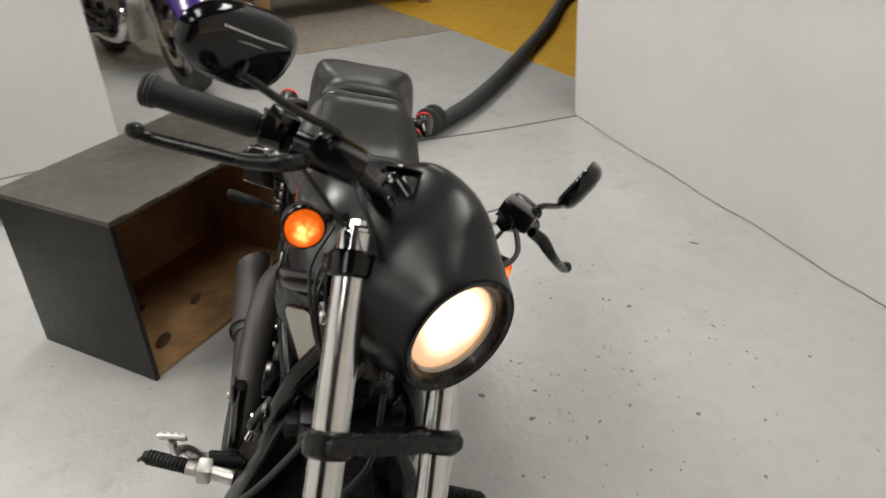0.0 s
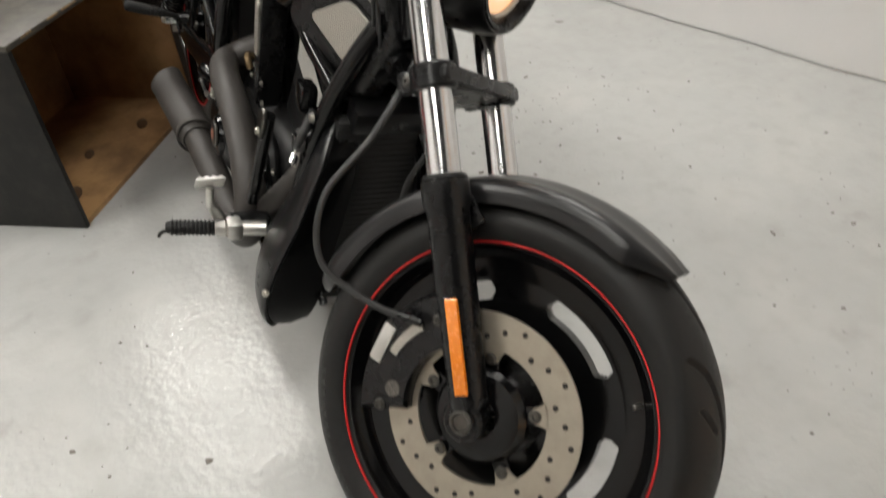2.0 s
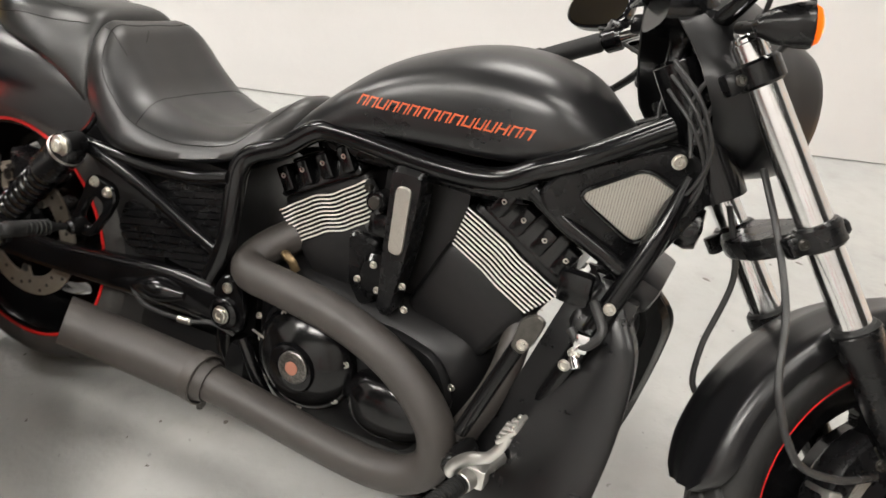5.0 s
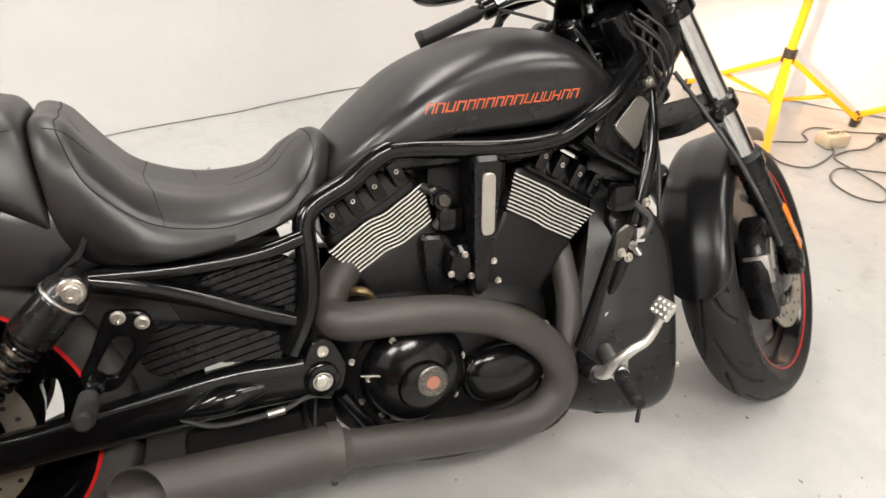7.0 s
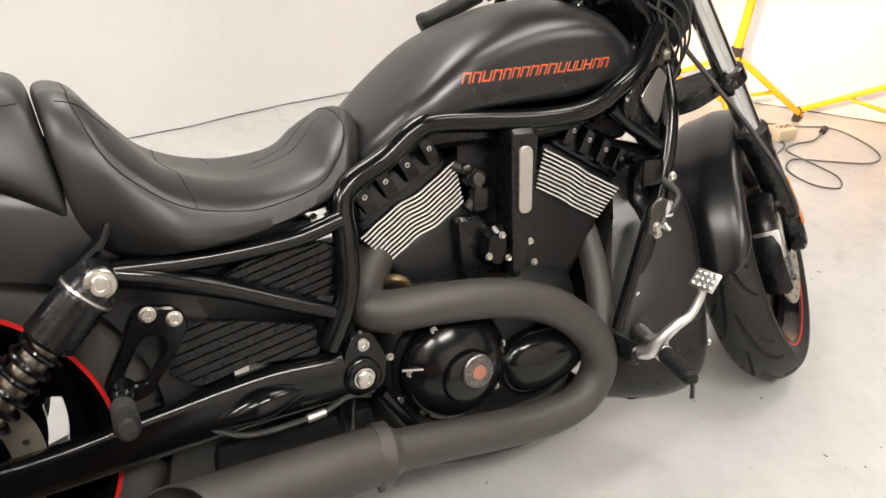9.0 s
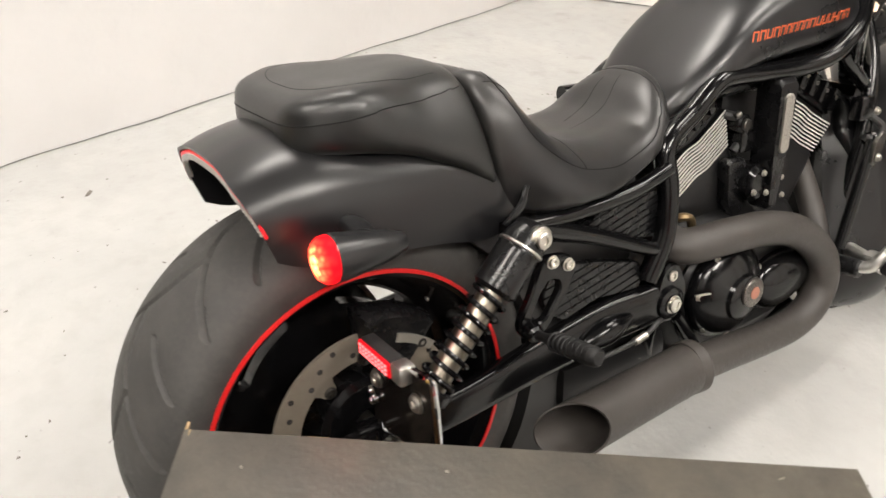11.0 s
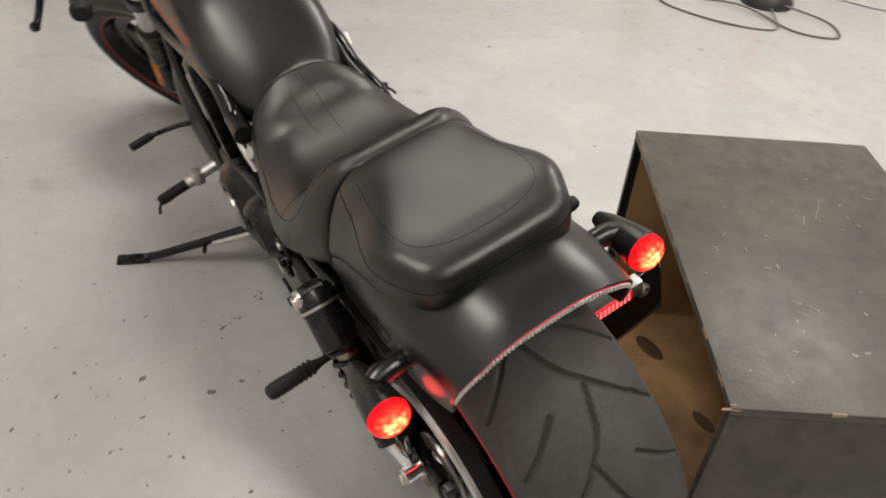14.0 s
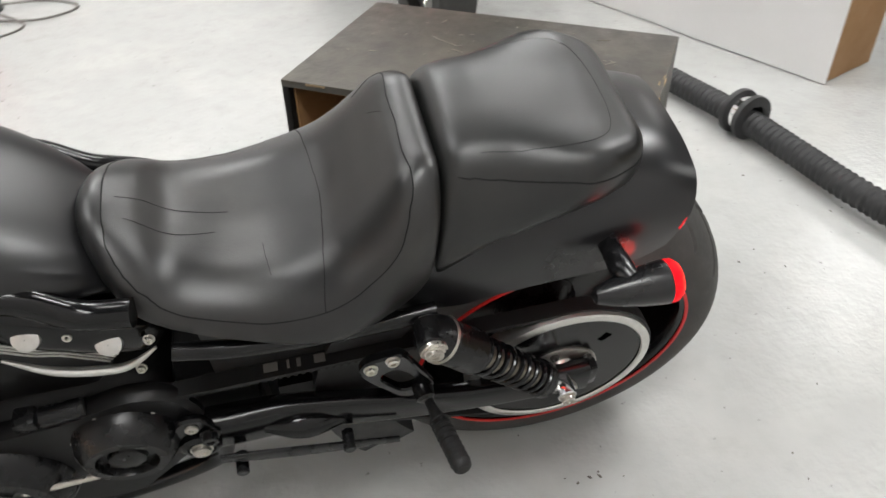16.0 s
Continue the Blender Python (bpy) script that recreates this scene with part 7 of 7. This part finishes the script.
# ---- tripod work light ----
def tripod(m, label):
    root = empty("tripod_stand", m)
    part("mast", joined(rod((0, 0, 0.12), (0, 0, 1.0), 0.019), rod((0, 0, 0.95), (0, 0, 1.75), 0.015)), YELLOW, root, "yellow tube mast")
    part("collar", rod((0, 0, 0.28), (0, 0, 0.34), 0.028, seg=20, edge=0.004), BLACKPLASTIC, root, "black sliding collar")
    part("lower_collar", rod((0, 0, 0.1), (0, 0, 0.15), 0.026, seg=20, edge=0.004), YELLOW, root)
    part("mast_clamp", rod((0, 0, 0.94), (0, 0, 1.0), 0.027, seg=20, edge=0.004), BLACKPLASTIC, root)
    part("mast_knob", rod((0.02, 0, 0.97), (0.06, 0, 0.97), 0.014, seg=14, edge=0.003), BLACKPLASTIC, root)
    for k in range(3):
        a = radians(106 + 120 * k)
        c, s = math.cos(a), math.sin(a)
        part("leg", moved(rbox(0, 0, 0, 0.5, 0.034, 0.022, 0.005), Matrix.Rotation(a, 4, "Z") @ Matrix.Translation((0.225, 0, 0.165)) @ Matrix.Rotation(radians(32), 4, "Y")), YELLOW, root, "flat yellow leg")
        part("leg_brace", moved(rbox(0, 0, 0, 0.24, 0.024, 0.012, 0.003), Matrix.Rotation(a, 4, "Z") @ Matrix.Translation((0.125, 0, 0.125)) @ Matrix.Rotation(radians(-6), 4, "Y")), YELLOW, root)
        part("foot", rod((c * 0.425, s * 0.425, 0.0), (c * 0.425, s * 0.425, 0.05), 0.018, seg=14), BLACKPLASTIC, root, "black rubber foot")
    bar = part("lamp_bar", rod((-0.25, 0, 1.75), (0.25, 0, 1.75), 0.014), YELLOW, root)
    for x in (-0.18, 0.18):
        hd = part("lamp_head", rbox(x, 0, 1.86, 0.22, 0.09, 0.17, 0.012), YELLOW, root, "yellow lamp head, unlit")
        part("lamp_glass", rbox(x, -0.048, 1.86, 0.18, 0.006, 0.13, 0.003), FRICTION, hd)
    tagged(root, label, "tripod")
    return root


tripod(pose(2.93, 1.29, 0, 0, 0, 0), "yellow tripod work light standing by the white sheeting")
tripod(pose(3.63, 0.86, 0, 0, 0, 17), "yellow tripod work light beside a coiled cable")

socket_box = part("socket_box", rbox(3.07, 1.05, 0.03, 0.12, 0.075, 0.055, 0.01), BEIGE)
tagged(socket_box, "beige plastic socket box on the floor", "socket box")
for dx in (-0.03, 0.0, 0.03):
    part("socket", lathe([(0.013, 0), (0.012, 0.002), (0.009, -0.004), (0.0005, -0.004)], (3.07 + dx, 1.05, 0.058), (0, 0, 1), 14), BLACKPLASTIC, socket_box)
cable = part("extension_cable", tube([(3.04, 1.02, 0.012), (3.0, 0.97, 0.006), (2.8, 0.9, 0.006), (2.71, 0.98, 0.006), (2.79, 1.12, 0.006), (2.97, 1.09, 0.008), (3.03, 1.17, 0.006), (3.14, 1.2, 0.006), (3.26, 1.13, 0.006), (3.43, 1.06, 0.006), (3.44, 0.91, 0.006), (3.37, 0.77, 0.006), (3.24, 0.73, 0.006), (3.07, 0.8, 0.006), (2.92, 0.86, 0.008), (2.81, 0.79, 0.006), (2.8, 0.67, 0.006), (2.88, 0.61, 0.006), (2.97, 0.68, 0.006), (2.97, 0.8, 0.01), (2.98, 0.94, 0.006), (3.1, 0.98, 0.006), (3.2, 0.98, 0.006), (3.33, 1.03, 0.012)], 0.0036, 200, 8), CABLE)
part("cable_plug", joined(rod((3.32, 1.025, 0.014), (3.36, 1.045, 0.018), 0.014, 0.017, 14, 0.003), rod((3.36, 1.04, 0.02), (3.378, 1.049, 0.02), 0.0035)), BLACKPLASTIC, cable, "black plug")
tagged(cable, "grey cable lying in loose loops on the floor", "cable")


# ---- parked motorcycles behind the bay ----
def parked(m, paint, label, indicator=None, tail=None):
    root = empty("parked_motorcycle", m)
    for name, x in (("front_wheel", 1.5), ("rear_wheel", 0.0)):
        wd = 0.13 if x else 0.18
        w = part(name, moved(polar_plate(0.03, 0.22, -0.012, 0.012, [(0.08, 0.19, k * 2 * math.pi / 6, 0.36) for k in range(6)], 72, 4), Matrix.Translation((x, 0, 0.31))), ALU, root, "spoked metal wheel")
        part("tyre", moved(lathe([(0.215, -wd * 0.36), (0.26, -wd * 0.5), (0.295, -wd * 0.4), (0.31, -wd * 0.15), (0.312, 0), (0.31, wd * 0.15), (0.295, wd * 0.4), (0.26, wd * 0.5), (0.215, wd * 0.36)], (0, 0, 0), (0, 1, 0), 64), Matrix.Translation((x, 0, 0.31))), RUBBER, w, "black tyre")
        part("brake_disc", moved(polar_plate(0.09, 0.14, -wd * 0.5 - 0.01, -wd * 0.5 - 0.005, [], 48, 3), Matrix.Translation((x, 0, 0.31))), DISC, w)
        part("hub", rod((x, -0.09, 0.31), (x, 0.09, 0.31), 0.04), SATIN, w)
    for s in (-1, 1):
        part("fork_leg", joined(rod((1.5, s * 0.1, 0.3), (1.33, s * 0.1, 0.6), 0.03), rod((1.35, s * 0.1, 0.57), (1.15, s * 0.1, 0.95), 0.021)), CHROME, root, "metal fork leg")
        part("swing_arm", arm_section([(0.0, s * 0.13, 0.31), (0.25, s * 0.13, 0.32), (0.5, s * 0.11, 0.35)], [0.015, 0.016, 0.02], [0.03, 0.035, 0.04], 10), SATIN, root)
        part("shock_absorber", rod((0.08, s * 0.15, 0.35), (0.25, s * 0.15, 0.6), 0.026), SATIN, root)
        part("handlebar", tube([(1.15, 0, 0.95), (1.14, s * 0.12, 1.02), (1.08, s * 0.28, 1.04), (0.98, s * 0.4, 1.0)], 0.013, 20), SATIN, root)
        part("footrest", rod((0.72, s * 0.18, 0.3), (0.72, s * 0.34, 0.31), 0.014), GRIP, root)
        part("indicator", lathe([(0.0005, -0.05), (0.024, -0.03), (0.03, 0.0), (0.024, 0.01), (0.0005, 0.014)], (1.2, s * 0.2, 0.86), (1, 0, 0), 20), AMBER if indicator else ORANGE, root, "amber indicator")
    part("engine", joined(rbox(0.72, 0, 0.36, 0.42, 0.3, 0.28, 0.05), moved(rbox(0, 0, 0, 0.16, 0.2, 0.28, 0.03), Matrix.Translation((0.62, 0, 0.56)) @ Matrix.Rotation(radians(-24), 4, "Y")), moved(rbox(0, 0, 0, 0.16, 0.2, 0.28, 0.03), Matrix.Translation((0.84, 0, 0.56)) @ Matrix.Rotation(radians(24), 4, "Y"))), STEEL, root, "metal engine block")
    for s in (-1, 1):
        part("engine_cover", lathe([(0.1, 0), (0.1, 0.02), (0.07, 0.035), (0.0005, 0.04)], (0.74, s * 0.15, 0.33), (0, s, 0), 28), SATIN, root)
    part("exhaust", tube([(0.9, -0.12, 0.5), (0.98, -0.17, 0.4), (0.9, -0.19, 0.27), (0.6, -0.2, 0.25), (0.0, -0.2, 0.28), (-0.2, -0.2, 0.3)], [0.024, 0.026, 0.03, 0.042, 0.045, 0.04], 40, 16), CHROME, root, "metal exhaust pipe")
    part("chassis", tube([(0.35, 0, 0.62), (0.6, 0, 0.74), (0.95, 0, 0.8), (1.15, 0, 0.88)], 0.03, 20), SATIN, root)
    part("fuel_tank", arm_section([(0.58, 0, 0.78), (0.68, 0, 0.82), (0.85, 0, 0.85), (1.02, 0, 0.85), (1.1, 0, 0.84)], [0.06, 0.12, 0.15, 0.14, 0.07], [0.03, 0.07, 0.09, 0.08, 0.04], 24), paint, root, "glossy painted tank")
    part("seat", arm_section([(-0.15, 0, 0.76), (-0.05, 0, 0.76), (0.15, 0, 0.72), (0.38, 0, 0.68), (0.58, 0, 0.73)], [0.08, 0.12, 0.13, 0.14, 0.09], [0.025, 0.04, 0.04, 0.04, 0.035], 24), LEATHER, root, "black leather seat")
    for name, x, a0, a1 in (("rear_fender", 0.0, 30, 165), ("front_fender", 1.5, 25, 150)):
        rings = []
        for deg in np.linspace(a0, a1, 20):
            a = radians(deg)
            row = [((0.345 - q) * math.cos(a) + x, y, (0.345 - q) * math.sin(a) + 0.31) for y, q in ((-0.095, 0.05), (-0.09, 0.015), (-0.05, 0.0), (0, -0.004), (0.05, 0.0), (0.09, 0.015), (0.095, 0.05))]
            rings.append(row)
        part(name, shelled(skin(rings, closed=False), 0.004), paint, root, "glossy painted fender")
    part("headlamp", lathe([(0.0005, -0.1), (0.05, -0.09), (0.085, -0.03), (0.09, 0.02), (0.08, 0.03), (0.0005, 0.035)], (1.3, 0, 0.86), (1, 0, -0.1), 28), SATIN, root)
    part("tail_light", rbox(-0.3, 0, 0.56, 0.05, 0.14, 0.07, 0.015), REDPAINT, root, "red tail light")
    part("side_stand", rod((0.75, 0.12, 0.25), (0.8, 0.3, 0.01), 0.012), SATIN, root)
    tagged(root, label, "motorcycle", "parked motorcycles")
    return root


parked(pose(-3.72, -1.74, 0.002, 0, 0, 33), BLUEPAINT, "dark blue motorcycle parked behind the bay", True)
parked(pose(3.63, -0.72, 0.002, 0, 0, 3), BLACKPLASTIC, "black motorcycle parked with its fat rear tyre towards the bay")
parked(pose(3.78, -1.86, 0.002, 0, 0, 25), BLACKPLASTIC, "black motorcycle parked slantwise beside the white sheeting")
parked(pose(-0.24, -1.87, 0.002, 0, 0, -84), REDPAINT, "red motorcycle parked behind the plywood box")

# brown posts along the sheeting
for x, y in ((3.55, -2.3), (2.5, -2.77)):
    tagged(part("post", moved(rbox(0, 0, 1.45, 0.1, 0.05, 2.9, 0.006), pose(x, y, 0, 0, 0, 24)), CARD), "brown timber post holding the sheeting", "post", kind="structure")

# red upright on a black base, with loose wires
jack = empty("red_stand", pose(1.72, -2.82, 0, 0, 0, 20))
part("upright", joined(rbox(0, 0, 0.52, 0.07, 0.05, 0.86, 0.012), rbox(0.0, 0, 0.97, 0.16, 0.06, 0.06, 0.012)), REDPAINT, jack, "red painted upright")
part("base", joined(lathe([(0.0005, 0.1), (0.05, 0.1), (0.11, 0.06), (0.13, 0.02), (0.13, 0.0)], (0, 0, 0), (0, 0, 1), 32)), BLACKPLASTIC, jack, "round black base")
tagged(jack, "red upright stand on a round black base", "stand")
wire = part("loose_wire", tube([(1.6, -2.7, 0.03), (1.45, -2.55, 0.006), (1.62, -2.38, 0.006), (1.9, -2.3, 0.006), (2.05, -2.38, 0.006), (1.9, -2.52, 0.006), (1.7, -2.62, 0.02), (1.4, -2.62, 0.006), (1.25, -2.75, 0.006), (1.4, -2.88, 0.006), (1.62, -2.8, 0.03)], 0.005, 80, 8), CABLE)
tagged(wire, "thin dark wire looped on the floor", "wire")

# timber trestle on the far bare floor
bench = empty("timber_bench", pose(-4.6, -0.1, 0, 0, 0, 20))
for x in (-0.3, 0.3):
    for y in (-0.7, 0.7):
        part("leg", rbox(x, y, 0.34, 0.09, 0.09, 0.68, 0.004), CARD, bench)
part("top", rbox(0, 0, 0.71, 0.8, 1.7, 0.06, 0.006), CARD, bench)
part("shelf", rbox(0, 0, 0.25, 0.6, 1.4, 0.04, 0.004), CARD, bench)
tagged(bench, "rough brown timber bench on the bare floor", "bench")


# ---- grit and scuffs on the floor ----
def flake(rnd, x, y, s):
    n = rnd.randint(5, 8)
    a0 = rnd.uniform(0, 6.28)
    st = rnd.uniform(0.35, 1.0)
    rot = rnd.uniform(0, 3.14)
    ring = []
    for k in range(n):
        a = a0 + 2 * math.pi * k / n
        r = s * rnd.uniform(0.55, 1.15)
        u, v = r * math.cos(a), r * math.sin(a) * st
        ring.append((x + u * math.cos(rot) - v * math.sin(rot), y + u * math.sin(rot) + v * math.cos(rot)))
    return skin([[(u, v, 0.0003) for u, v in ring], [(x + (u - x) * 0.8, y + (v - y) * 0.8, 0.0014) for u, v in ring]])


rnd = random.Random(11)
bits = []
for k in range(620):
    x, y = rnd.uniform(-1.4, 4.0), rnd.uniform(-2.4, 1.9)
    bits.append(flake(rnd, x, y, abs(rnd.gauss(0, 0.0024)) + 0.001))
for cx, cy, n, sp in ((-0.05, 0.36, 26, 0.05), (0.82, 0.72, 30, 0.3), (0.45, 0.85, 30, 0.25), (1.35, 1.0, 26, 0.35), (0.75, 0.4, 14, 0.18), (1.5, -0.55, 18, 0.2), (0.35, 0.78, 18, 0.12)):
    for k in range(n):
        bits.append(flake(rnd, cx + rnd.gauss(0, sp), cy + rnd.gauss(0, sp), abs(rnd.gauss(0, 0.003)) + 0.0016))
for cx, cy, n, sp in ((0.03, 0.61, 9, 0.035), (0.07, 0.53, 6, 0.02), (0.08, 0.71, 6, 0.02), (0.22, 0.7, 9, 0.06), (1.78, 0.81, 9, 0.05), (0.79, 0.34, 6, 0.02), (0.59, 0.7, 9, 0.05), (1.03, 0.14, 9, 0.03), (0.33, 1.07, 16, 0.1), (0.8, 0.32, 6, 0.02), (0.85, 0.24, 9, 0.01), (1.56, 1.29, 6, 0.02)):
    for k in range(n):
        bits.append(flake(rnd, cx + rnd.gauss(0, sp), cy + rnd.gauss(0, sp), abs(rnd.gauss(0, 0.0022)) + 0.0012))
grit = part("floor_grit", joined(*bits), DEBRIS)
tagged(grit, "scattered dark grit and paint flakes on the floor", "grit", kind="stuff")
for x, y, s in ((0.255, 0.97, 0.011), (0.71, 0.83, 0.009), (1.34, 1.04, 0.012), (0.86, 0.24, 0.007), (0.79, 0.35, 0.013), (0.72, 0.56, 0.012), (0.61, 0.44, 0.013), (1.35, -0.34, 0.012), (1.2, -0.58, 0.008), (1.87, -1.2, 0.012), (1.45, -2.05, 0.014), (1.57, 1.26, 0.014), (0.2, 0.9, 0.012), (0.1, 0.44, 0.015), (-0.1, 1.32, 0.02)):
    tagged(part("paint_flake", flake(rnd, x, y, s), DEBRIS), "dark chip of paint on the floor", "paint flake", "paint flakes")
